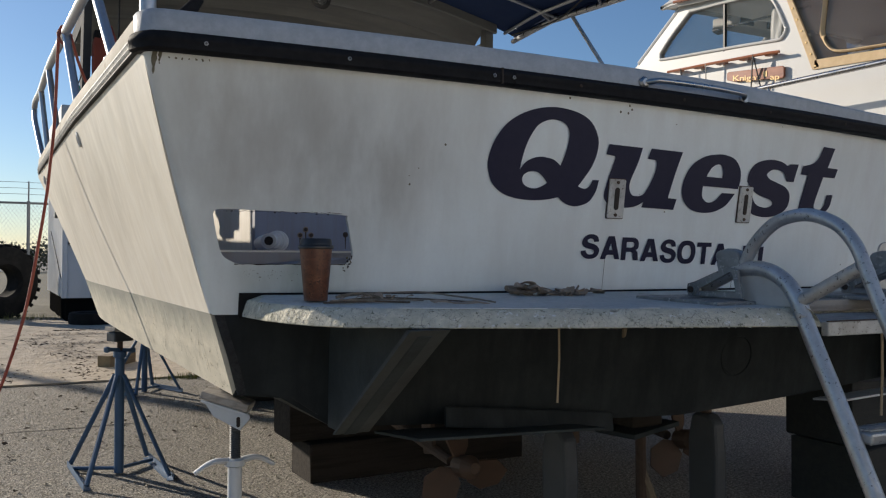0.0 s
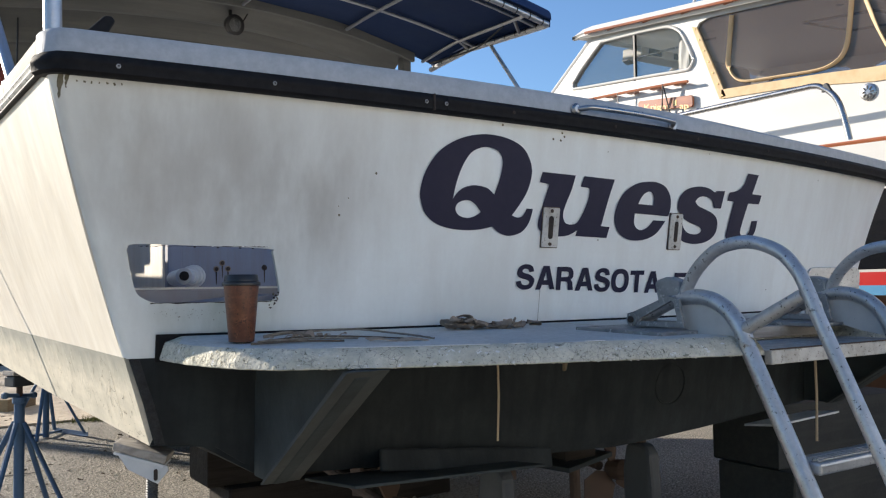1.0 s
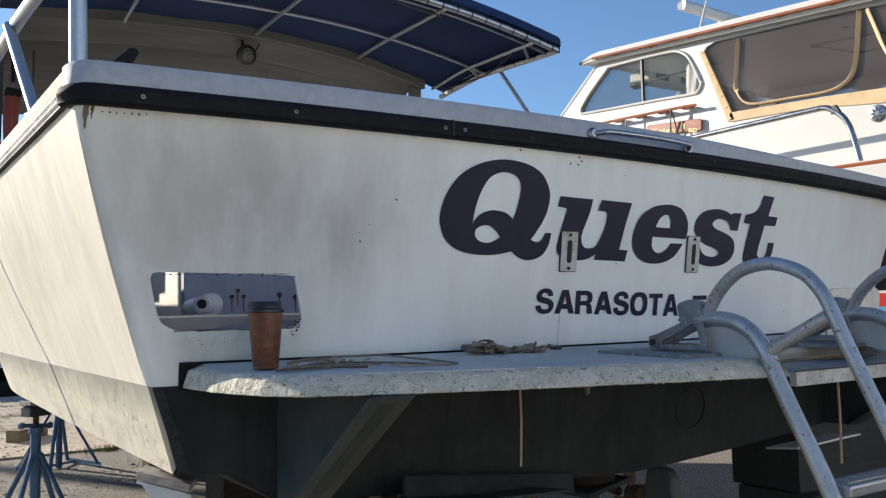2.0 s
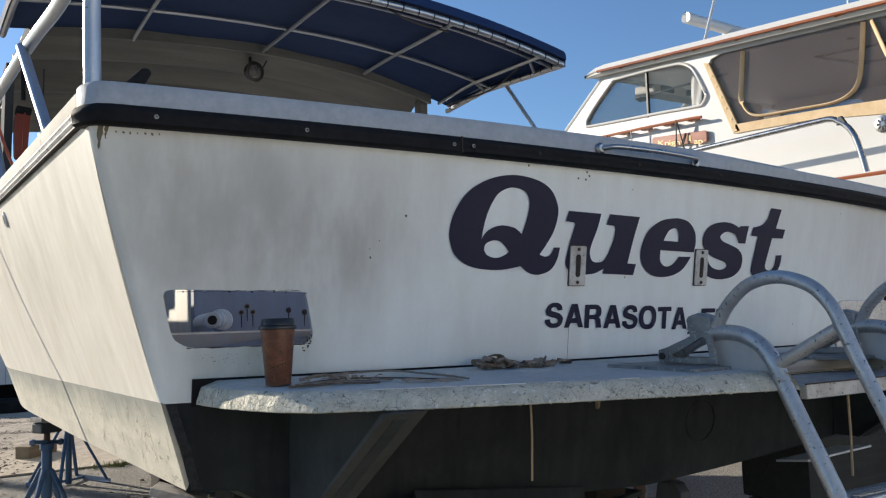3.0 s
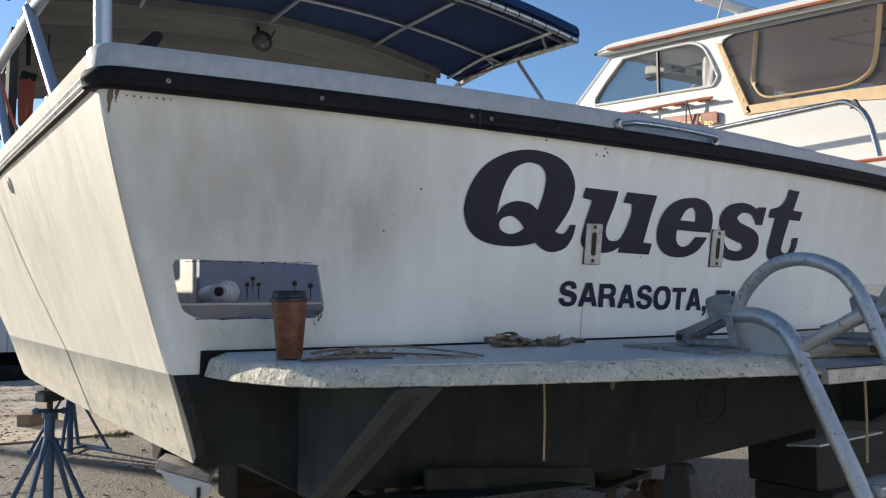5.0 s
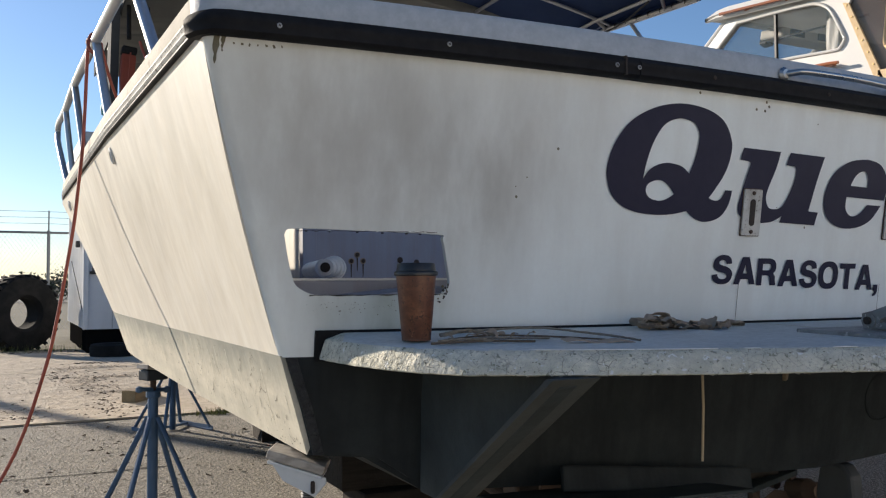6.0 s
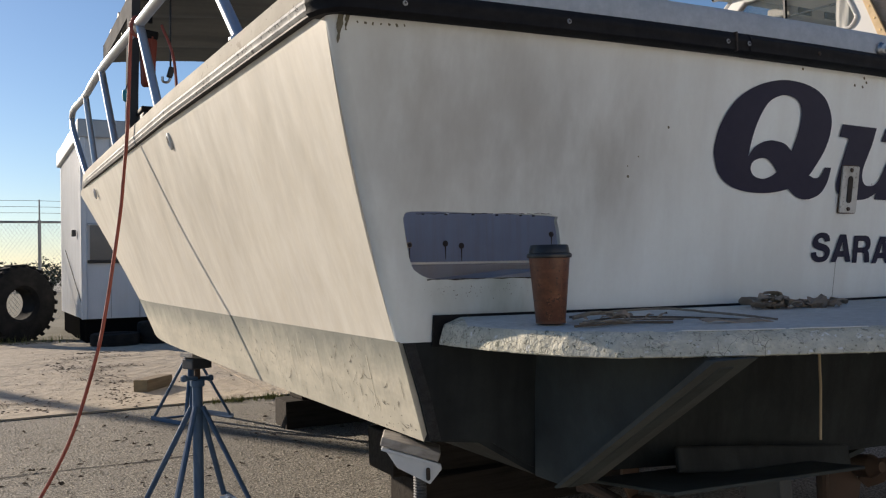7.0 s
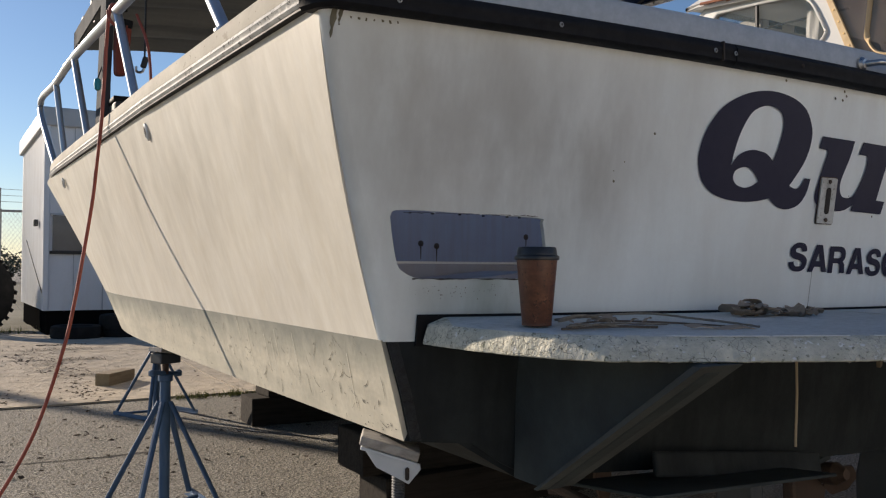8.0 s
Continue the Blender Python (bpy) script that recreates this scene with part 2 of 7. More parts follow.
# dark liner grey; its pale streaks paint the light on the rib edges
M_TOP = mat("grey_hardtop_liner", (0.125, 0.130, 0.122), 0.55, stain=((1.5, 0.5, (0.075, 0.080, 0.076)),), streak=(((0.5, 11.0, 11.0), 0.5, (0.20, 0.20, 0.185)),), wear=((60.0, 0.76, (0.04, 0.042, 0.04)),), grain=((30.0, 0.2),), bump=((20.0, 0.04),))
M_BLUE = mat("blue_painted_steel", (0.055, 0.115, 0.210), 0.55, 0.1, stain=((9.0, 0.5, (0.10, 0.16, 0.24)),), wear=((30.0, 0.70, (0.16, 0.08, 0.05)),), bump=((60.0, 0.12),))
M_GALV = mat("grey_painted_steel", (0.62, 0.64, 0.65), 0.65, 0.1, spec=0.3, stain=((9.0, 0.4, (0.40, 0.43, 0.46)),), wear=((26.0, 0.68, (0.24, 0.18, 0.13)),), bump=((50.0, 0.1),))
M_RUST = mat("rusty_steel", (0.10, 0.066, 0.046), 0.85, 0.2, stain=((12.0, 0.6, (0.06, 0.035, 0.025)),), grain=((80.0, 0.4),), bump=((70.0, 0.4),))
M_WOOD = mat("weathered_timber", (0.26, 0.20, 0.13), 0.85, streak=(((3.0, 40.0, 40.0), 0.6, (0.14, 0.10, 0.065)),), stain=((3.0, 0.4),), grain=((60.0, 0.3),), bump=((50.0, 0.3),))
# near black: the shade under the hull is put into the timber's colour
M_DARKWOOD = mat("underhull_shade_timber", (0.040, 0.033, 0.027), 0.95, spec=0.2, streak=(((3.0, 40.0, 40.0), 0.6, (0.013, 0.011, 0.009)),), stain=((3.0, 0.4),), bump=((50.0, 0.3),))
M_ASPHALT = mat("weathered_asphalt", (0.44, 0.405, 0.345), 0.95, stain=((0.7, 0.45, (0.24, 0.222, 0.195)), (3.0, 0.4, (0.36, 0.333, 0.287))),
                grain=((48.0, 0.5, (0.30, 0.27, 0.23)), (95.0, 0.7, (0.075, 0.07, 0.06))), wear=((64.0, 0.53, (0.56, 0.515, 0.43)), (78.0, 0.545, (0.04, 0.037, 0.032))), bump=((38.0, 1.0, 0.035), (90.0, 1.0, 0.014), (6.0, 0.3)))
M_CONC = mat("sandy_concrete", (0.56, 0.475, 0.36), 0.95, stain=((0.8, 0.5, (0.44, 0.37, 0.28)), (2.7, 0.45, (0.60, 0.53, 0.43))),
             grain=((60.0, 0.35), (8.0, 0.4, (0.20, 0.165, 0.125))), wear=((40.0, 0.65, (0.15, 0.12, 0.09)), (6.0, 0.66, (0.22, 0.18, 0.135))), bump=((50.0, 0.9, 0.02), (5.0, 0.4)))
M_DIRT = mat("dry_dirt_and_grass", (0.17, 0.15, 0.10), 1.0, stain=((0.9, 0.6, (0.10, 0.10, 0.055)),), grain=((25.0, 0.5),), bump=((20.0, 0.5),))
M_WHITE = mat("white_topside_paint", (0.60, 0.59, 0.56), 0.4, stain=((1.2, 0.25, (0.58, 0.56, 0.51)),), grain=((60.0, 0.06),), bump=((200.0, 0.02),), coat=0.2)
M_SHED = mat("white_sheet_metal", (0.72, 0.73, 0.74), 0.5, stain=((0.9, 0.35, (0.56, 0.56, 0.56)),), streak=(((5.0, 5.0, 0.6), 0.2, (0.45, 0.42, 0.38)),), grain=((40.0, 0.1),), bump=((8.0, 0.04),))
M_SHEDROOF = mat("grey_sheet_roof", (0.42, 0.43, 0.44), 0.5, 0.2, stain=((1.5, 0.4),), bump=((20.0, 0.05),))
M_VOID = mat("black_shadowed_skirt", (0.008, 0.008, 0.008), 1.0, spec=0.0)
M_TYRE = mat("black_tyre_rubber", (0.016, 0.016, 0.016), 0.9, spec=0.15, stain=((5.0, 0.5, (0.045, 0.042, 0.038)),), bump=((60.0, 0.2),))
M_TEAK = mat("varnished_teak", (0.36, 0.115, 0.042), 0.35, streak=(((30.0, 3.0, 30.0), 0.5, (0.15, 0.045, 0.018)),), grain=((40.0, 0.2),), coat=0.4)
M_TAN = mat("tan_canvas_binding", (0.66, 0.49, 0.29), 0.85, stain=((9.0, 0.5, (0.48, 0.33, 0.17)),), bump=((40.0, 0.2),))
M_CARD = mat("brown_printed_card", (0.125, 0.040, 0.016), 0.45, streak=(((70.0, 70.0, 9.0), 0.70, (0.115, 0.038, 0.018)), ((25.0, 25.0, 160.0), 0.45, (0.085, 0.028, 0.014))), stain=((14.0, 0.75, (0.085, 0.028, 0.014)), (60.0, 0.6, (0.055, 0.018, 0.010)), (34.0, 0.45, (0.36, 0.16, 0.07))), grain=((160.0, 0.4),), wear=((80.0, 0.58, (0.040, 0.014, 0.008)), (75.0, 0.62, (0.24, 0.10, 0.045))))
M_LID = mat("black_plastic_lid", (0.012, 0.012, 0.013), 0.4)
M_LEAF = mat("dry_leaves", (0.40, 0.315, 0.24), 0.9, island=0.5, stain=((30.0, 0.4),))
M_HOSE = mat("faded_red_hose", (0.36, 0.085, 0.055), 0.6, stain=((9.0, 0.4),))
M_RED = mat("faded_orange_red_canvas", (0.22, 0.048, 0.030), 0.8, stain=((6.0, 0.4),), bump=((30.0, 0.1),))
M_CORD = mat("tan_cord", (0.42, 0.33, 0.22), 0.9, bump=((200.0, 0.3),))
M_PVC = mat("white_pvc", (0.72, 0.72, 0.70), 0.45, stain=((10.0, 0.3),))
M_INNER = mat("grey_bilge_paint", (0.30, 0.31, 0.36), 0.5, stain=((3.0, 0.4, (0.22, 0.22, 0.26)),), streak=(((30.0, 30.0, 2.0), 0.2, (0.25, 0.16, 0.11)),), bump=((20.0, 0.05),))
M_NAVYHULL = mat("black_glossy_hull", (0.010, 0.011, 0.014), 0.12, grain=((20.0, 0.2),), coat=0.6)
M_STRIPE_R = mat("red_boot_stripe", (0.50, 0.035, 0.035), 0.35, grain=((30.0, 0.1),))
M_STRIPE_B = mat("light_blue_boot_stripe", (0.12, 0.32, 0.55), 0.35, grain=((30.0, 0.1),))
M_BROWN = mat("brown_antifouling", (0.12, 0.065, 0.045), 0.8, stain=((5.0, 0.5),), bump=((40.0, 0.2),))
M_GLASS = glass_mat("tinted_window_glass", (0.10, 0.13, 0.14), 0.02, 0.20)
M_VINYL = glass_mat("smoky_clear_vinyl", (0.105, 0.084, 0.074), 0.08, 0.42)
M_GRASS = mat("green_weeds", (0.20, 0.215, 0.07), 0.9, island=0.7)
M_TREE = mat("dark_far_foliage", (0.040, 0.055, 0.028), 0.95, island=0.6)
M_BARK = mat("grey_pole_timber", (0.14, 0.115, 0.09), 0.95, streak=(((30.0, 30.0, 1.0), 0.5, (0.07, 0.055, 0.045)),), bump=((30.0, 0.3),))
M_LENS = mat("clear_lamp_lens", (0.12, 0.125, 0.125), 0.22, 0.7, bump=((60.0, 0.8),))
M_CYAN = mat("teal_plastic", (0.02, 0.26, 0.32), 0.5)

M_PLATE = mat("scuffed_white_paint_on_metal", (0.56, 0.55, 0.51), 0.6, 0.1, stain=((22.0, 0.7, (0.34, 0.31, 0.27)),), wear=((130.0, 0.60, (0.12, 0.10, 0.07)), (60.0, 0.70, (0.17, 0.12, 0.085))), bump=((60.0, 0.2),))
M_BOUNCEWALL = mat("pale_sheet_metal", (0.68, 0.67, 0.64), 0.6, stain=((0.9, 0.35, (0.50, 0.49, 0.47)),), streak=(((5.0, 5.0, 0.6), 0.2, (0.42, 0.40, 0.36)),), bump=((8.0, 0.04),))
# grime colour; on bores and holes it paints the shade inside them
M_SLOT = mat("dark_grime_and_hole_shade", (0.030, 0.024, 0.020), 0.9, grain=((60.0, 0.5, (0.07, 0.045, 0.03)),))
M_STAIN = mat("brown_green_grime", (0.13, 0.115, 0.075), 0.9, grain=((80.0, 0.5, (0.22, 0.20, 0.15)),))
M_FLAKE = mat("loose_white_paint_and_lit_edge", (0.72, 0.72, 0.70), 0.7, grain=((90.0, 0.3),), bump=((90.0, 0.2),))
M_GELSIDE = mat("worn_cream_cap", (0.47, 0.44, 0.37), 0.8, spec=0.1, stain=((3.0, 0.6, (0.34, 0.31, 0.26)),), wear=((14.0, 0.60, (0.30, 0.27, 0.22)), (45.0, 0.64, (0.20, 0.18, 0.15))), grain=((60.0, 0.2),), bump=((30.0, 0.1),))
M_SCAB = mat("grey_bare_edge", (0.30, 0.30, 0.27), 0.9, grain=((90.0, 0.4),))

M_DARKGREY = mat("dark_grey_metal", (0.05, 0.055, 0.06), 0.6, 0.2, stain=((6.0, 0.4, (0.08, 0.085, 0.09)),), bump=((60.0, 0.1),))
M_CARD2 = mat("dark_card_seam", (0.14, 0.05, 0.022), 0.5, grain=((90.0, 0.3),))
M_TWIG = mat("dry_twig_bark", (0.11, 0.085, 0.06), 0.9, grain=((90.0, 0.4),))
M_ENDGRAIN = mat("sawn_end_grain", (0.28, 0.22, 0.13), 0.9, stain=((20.0, 0.5, (0.16, 0.12, 0.07)),), grain=((90.0, 0.4),), bump=((80.0, 0.3),))
M_RUSTRING = mat("rust_stained_washer", (0.34, 0.25, 0.17), 0.6, 0.2, stain=((60.0, 0.6, (0.16, 0.09, 0.05)),))
M_CURL = mat("lifted_paint_edge", (0.15, 0.143, 0.118), 0.9, grain=((80.0, 0.4),))
M_PALE = mat("pale_paint_run", (0.66, 0.63, 0.54), 0.8, grain=((80.0, 0.3),))
M_BARKSTRIP = mat("grey_brown_bark", (0.27, 0.235, 0.19), 0.9, streak=(((60.0, 60.0, 60.0), 0.6, (0.12, 0.095, 0.07)),), bump=((90.0, 0.4),))
M_BRONZE = mat("tarnished_bronze", (0.10, 0.062, 0.042), 0.7, 0.3, stain=((9.0, 0.5, (0.08, 0.06, 0.045)),))
M_GOLD = mat("gold_leaf_paint", (0.72, 0.50, 0.22), 0.5, 0.2)
M_SEAT = mat("white_vinyl", (0.70, 0.68, 0.63), 0.5, stain=((3.0, 0.2),), bump=((60.0, 0.05),))
M_DARKGLASS = mat("dark_window_pane", (0.07, 0.085, 0.10), 0.15, grain=((6.0, 0.3),))
M_FENCE = mat("dull_galvanised_steel", (0.24, 0.25, 0.26), 0.55, 0.6, grain=((30.0, 0.3),))
M_GRIT = mat("grey_tan_grit", (0.40, 0.36, 0.29), 0.95, island=0.8)
M_LITTER = mat("dead_brown_leaves", (0.10, 0.070, 0.045), 0.95, island=0.6, stain=((20.0, 0.3),))


# ---- mesh helpers ----
def link(name, bm, material, parent=None, label="", smooth=False):
    me = bpy.data.meshes.new(name)
    bm.to_mesh(me)
    bm.free()
    me.materials.append(material)
    if smooth:
        for p in me.polygons:
            p.use_smooth = True
        me.set_sharp_from_angle(angle=radians(40))
    ob = new(name, me)
    if parent:
        ob.parent = parent
    if label:
        tagged(ob, label)
    return ob


def part(name, bm, material, parent, label="", smooth=False):
    return link(name, bm, material, parent, label, smooth)


def thing(name, label, category, group="", kind="", at=(0, 0, 0)):
    ob = new(name)
    ob.location = at
    ob.empty_display_size = 0.05
    return tagged(ob, label, category, group, kind)


def bm_box(size, at=(0, 0, 0), turn=(0, 0, 0), bevel=0.0, bm=None):
    own = bmesh.new()
    bmesh.ops.create_cube(own, size=1.0)
    bmesh.ops.scale(own, vec=size, verts=own.verts)
    if bevel:
        bmesh.ops.bevel(own, geom=own.edges[:], offset=bevel, segments=2, affect="EDGES", profile=0.5)
    bmesh.ops.transform(own, matrix=pose(*at, *turn), verts=own.verts)
    return join(bm, own)


def join(bm, own):
    if bm is None:
        return own
    me = bpy.data.meshes.new("tmp")
    own.to_mesh(me)
    own.free()
    bm.from_mesh(me)
    bpy.data.meshes.remove(me)
    return bm


def smooth_path(pts, n=6):
    """A Catmull-Rom line through the points."""
    p = [Vector(q) for q in pts]
    p = [p[0] * 2 - p[1]] + p + [p[-1] * 2 - p[-2]]
    out = []
    for i in range(1, len(p) - 2):
        for k in range(n):
            t = k / n
            a, b, c, d = p[i - 1], p[i], p[i + 1], p[i + 2]
            out.append(0.5 * ((2 * b) + (c - a) * t + (2 * a - 5 * b + 4 * c - d) * t * t + (3 * b - a - 3 * c + d) * t ** 3))
    out.append(p[-2])
    return out


def bm_tube(pts, r, sides=10, bm=None, r_end=None, flat=1.0):
    """A round bar along the points, capped."""
    own = bmesh.new()
    pts = [Vector(p) for p in pts]
    rings = []
    ref = Vector((0.13, 0.21, 0.97))
    for i, p in enumerate(pts):
        d = (pts[min(i + 1, len(pts) - 1)] - pts[max(i - 1, 0)]).normalized()
        u = d.cross(ref)
        if u.length < 0.1:
            u = d.cross(Vector((1, 0.1, 0)))
        u.normalize()
        v = d.cross(u)
        rad = r if r_end is None else r + (r_end - r) * i / (len(pts) - 1)
        rings.append([own.verts.new(p + (u * math.cos(a) + v * math.sin(a) * flat) * rad) for a in (2 * math.pi * k / sides for k in range(sides))])
    for a, b in zip(rings, rings[1:]):
        for k in range(sides):
            own.faces.new((a[k], a[(k + 1) % sides], b[(k + 1) % sides], b[k]))
    own.faces.new(rings[0][::-1])
    own.faces.new(rings[-1])
    bmesh.ops.recalc_face_normals(own, faces=own.faces)
    return join(bm, own)


def bm_lathe(profile, sides=24, bm=None, at=(0, 0, 0), turn=(0, 0, 0), cap=True):
    """Turns (radius, height) pairs about z."""
    own = bmesh.new()
    rings = []
    for r, z in profile:
        rings.append([own.verts.new((r * math.cos(a), r * math.sin(a), z)) for a in (2 * math.pi * k / sides for k in range(sides))])
    for a, b in zip(rings, rings[1:]):
        for k in range(sides):
            own.faces.new((a[k], a[(k + 1) % sides], b[(k + 1) % sides], b[k]))
    if cap:
        own.faces.new(rings[0][::-1])
        own.faces.new(rings[-1])
    bmesh.ops.recalc_face_normals(own, faces=own.faces)
    bmesh.ops.transform(own, matrix=pose(*at, *turn), verts=own.verts)
    return join(bm, own)


def bm_sheet(rows, thick=None, bm=None):
    """A skin over rows of points; thick: a vector by which its back lies off."""
    own = bmesh.new()

    def skin(off):
        g = [[own.verts.new(Vector(p) + off) for p in row] for row in rows]
        for a, b in zip(g, g[1:]):
            for k in range(len(a) - 1):
                own.faces.new((a[k], a[k + 1], b[k + 1], b[k]))
        return g

    g = skin(Vector((0, 0, 0)))
    if thick is not None:
        h = skin(Vector(thick))
        loop = lambda q: q[0] + [r[-1] for r in q[1:]] + q[-1][-2::-1] + [r[0] for r in q[-2:0:-1]]
        a, b = loop(g), loop(h)
        for k in range(len(a)):
            n = (k + 1) % len(a)
            own.faces.new((a[k], a[n], b[n], b[k]))
        bmesh.ops.recalc_face_normals(own, faces=own.faces)
    return join(bm, own)


def bm_prism(outline, depth, m=None, bm=None, bevel=0.0):
    """An outline in x, z pushed by depth along y."""
    own = bmesh.new()
    f = own.faces.new([own.verts.new((x, 0, z)) for x, z in outline])
    r = bmesh.ops.extrude_face_region(own, geom=[f])
    bmesh.ops.translate(own, vec=(0, depth, 0), verts=[v for v in r["geom"] if isinstance(v, bmesh.types.BMVert)])
    bmesh.ops.recalc_face_normals(own, faces=own.faces)
    if bevel:
        bmesh.ops.bevel(own, geom=own.edges[:], offset=bevel, segments=2, affect="EDGES", profile=0.5)
    if m is not None:
        bmesh.ops.transform(own, matrix=m, verts=own.verts)
    return join(bm, own)


def round_rect(x0, x1, z0, z1, r, n=5):
    out = []
    for cx, cz, a0 in ((x1 - r, z1 - r, 0), (x0 + r, z1 - r, 90), (x0 + r, z0 + r, 180), (x1 - r, z0 + r, 270)):
        for k in range(n + 1):
            a = radians(a0 + 90 * k / n)
            out.append((cx + r * math.cos(a), cz + r * math.sin(a)))
    return out


def cut(ob, bm):
    """Cuts the solid bm out of ob's mesh."""
    me = bpy.data.meshes.new("cutter")
    bm.to_mesh(me)
    bm.free()
    tool = new("cutter", me)
    md = ob.modifiers.new("cut", "BOOLEAN")
    md.object, md.operation, md.solver = tool, "DIFFERENCE", "EXACT"
    bpy.context.view_layer.update()
    got = bpy.data.meshes.new_from_object(ob.evaluated_get(bpy.context.evaluated_depsgraph_get()))
    ob.modifiers.clear()
    ob.data = got
    bpy.data.objects.remove(tool)
    return ob

# ---- ground ----
def ground_z(x, y):
    t = min(1.0, max(0.0, (y - 6.5) / 4.5))
    return 0.15 * t * t * (3 - 2 * t)


def ground_sheet(xs, ys, lift=0.0):
    return bm_sheet([[(x, y, ground_z(x, y) + lift) for x in xs] for y in ys])


far = [-2500, -600, -150, -50, -20]
xs = far + [-12 + k for k in range(25)] + [20, 50, 150, 600, 2500]
ys = [-2500, -600, -150, -50, -20, -10] + [-6 + k for k in range(24)] + [20, 26, 40, 80, 200, 600, 2500]
ground = tagged(link("ground", ground_sheet(xs, ys), M_ASPHALT), "weathered grey asphalt yard with loose grit", "ground", kind="structure")
# the concrete apron beyond the asphalt, broken into bays by joints
apron = tagged(new("pavement"), "sandy tan concrete apron with dirt and joints", "pavement", kind="structure")
for i, (y0, y1) in enumerate(((6.25, 9.6), (9.62, 12.9))):
    for x0, x1 in ((-12.0, -6.02), (-6.0, -0.02), (0.0, 5.98), (6.0, 12.0)):
        n = 12
        bay = bm_sheet([[(x0 + (x1 - x0) * k / n, y0 + (y1 - y0) * j / 6 + (0.03 * noise.noise((x0 + k, y0, 0.0)) if j == 0 and i == 0 else 0.0),
                          ground_z(0, y0 + (y1 - y0) * j / 6) + 0.018) for k in range(n + 1)] for j in range(7)], (0, 0, -0.05))
        part("slab", bay, M_CONC, apron)
dirt = tagged(link("verge", bm_sheet([[(x, y, ground_z(x, y) + 0.012 + 0.03 * noise.noise((x * 1.3, y * 1.3, 0.0))) for x in [-30 + 1.5 * k for k in range(41)]] for y in [12.95, 13.6, 14.3, 15, 16, 18, 22, 30, 60]]), M_DIRT),
              "dry dirt verge with dead grass along the fence", "ground", kind="structure")
# a long crack across the asphalt
rnd = random.Random(4)
crack = bmesh.new()
for y0, x0, x1, w in ((4.05, -6.0, -1.2, 0.012), (6.235, -12.0, 4.0, 0.022)):
    up, dn = [], []
    n = int((x1 - x0) / 0.12)
    for k in range(n + 1):
        x = x0 + (x1 - x0) * k / n
        y = y0 + 0.05 * noise.noise((x * 1.7, y0, 0.0)) * (1 if w < 0.02 else 0.3) + 0.01 * rnd.random()
        ww = w * (0.4 + rnd.random())
        up.append((x, y + ww, 0.003))
        dn.append((x, y - ww, 0.003))
    bm_sheet([dn, up], None, crack)
M_CRACK = mat("dirt_filled_crack", (0.045, 0.038, 0.030), 1.0, grain=((60.0, 0.5),))
tagged(link("pavement_crack", crack, M_CRACK), "dark dirt filled cracks in the asphalt", "crack", kind="structure")

# ---- the boat whose stern is seen ----
SAG, HALF, RAKE = 0.17, 1.57, 0.15
ease = lambda t: max(0.0, t)


def stern(x, z):
    """y of the outer face of the transom, flatter towards its top."""
    return (SAG - 0.055 * (max(0.0, z - 1.04) / 0.64) ** 2) * (x / HALF) ** 2 - RAKE * (z - 1.19)


def sheer_z(y):
    return 1.69 + 0.0095 * y + 0.012 * ease(y - 4.5) ** 1.6


def sheer_x(y):
    return 1.805 + 0.030 * min(1.0, max(0.0, y / 1.5)) - 1.835 * (ease(y - 3.9) / 4.3) ** 2.3 - 0.2 * ease(y - 4.8) ** 2


def paint_x(y):
    return 1.60 + 0.01 * min(1.0, y / 1.5) - 1.61 * (ease(y - 2.9) / 4.9) ** 2.2 - 0.2 * ease(y - 4.7) ** 2


def paint_z(y):
    return 0.988 + 0.004 * y + 0.02 * ease(y - 4.0)


def chine_x(y):
    return 1.53 + 0.02 * min(1.0, y / 1.5) - 1.55 * (ease(y - 2.8) / 4.6) ** 2.2 - 0.2 * ease(y - 4.7) ** 2


def chine_z(y):
    return 0.755 + 0.008 * y + 0.020 * ease(y - 3.6) ** 1.7


def keel_z(y):
    return 0.60 - 0.02 * min(y, 3.0) + 0.018 * ease(y - 4.5) ** 2.2


BOW = 7.3
ROUND = 0.022
boat = thing("motor_boat", "white motor boat on stands, chalky gelcoat, navy name on the stern", "boat")
STN = [BOW * (k / 44) ** 1.08 for k in range(45)]


def hull_skin(side, a, b, rows=6, bulge=0.0, aft=0.008):
    """A strake of the topsides between two lines of (x, z), from the transom forward."""
    out = []
    for y in STN:
        line = []
        for j in range(rows + 1):
            t = j / rows
            (xa, za), (xb, zb) = a(y), b(y)
            x, z = xa + (xb - xa) * t, za + (zb - za) * t
            x = max(x + bulge * math.sin(math.pi * t), 0.0)
            yy = max(y, 0.0)
            start = stern(x, z) + aft
            line.append((side * x, start + (yy / BOW) * (BOW + 0.55 * (z - 0.8) - start), z))
        out.append(line)
    return out


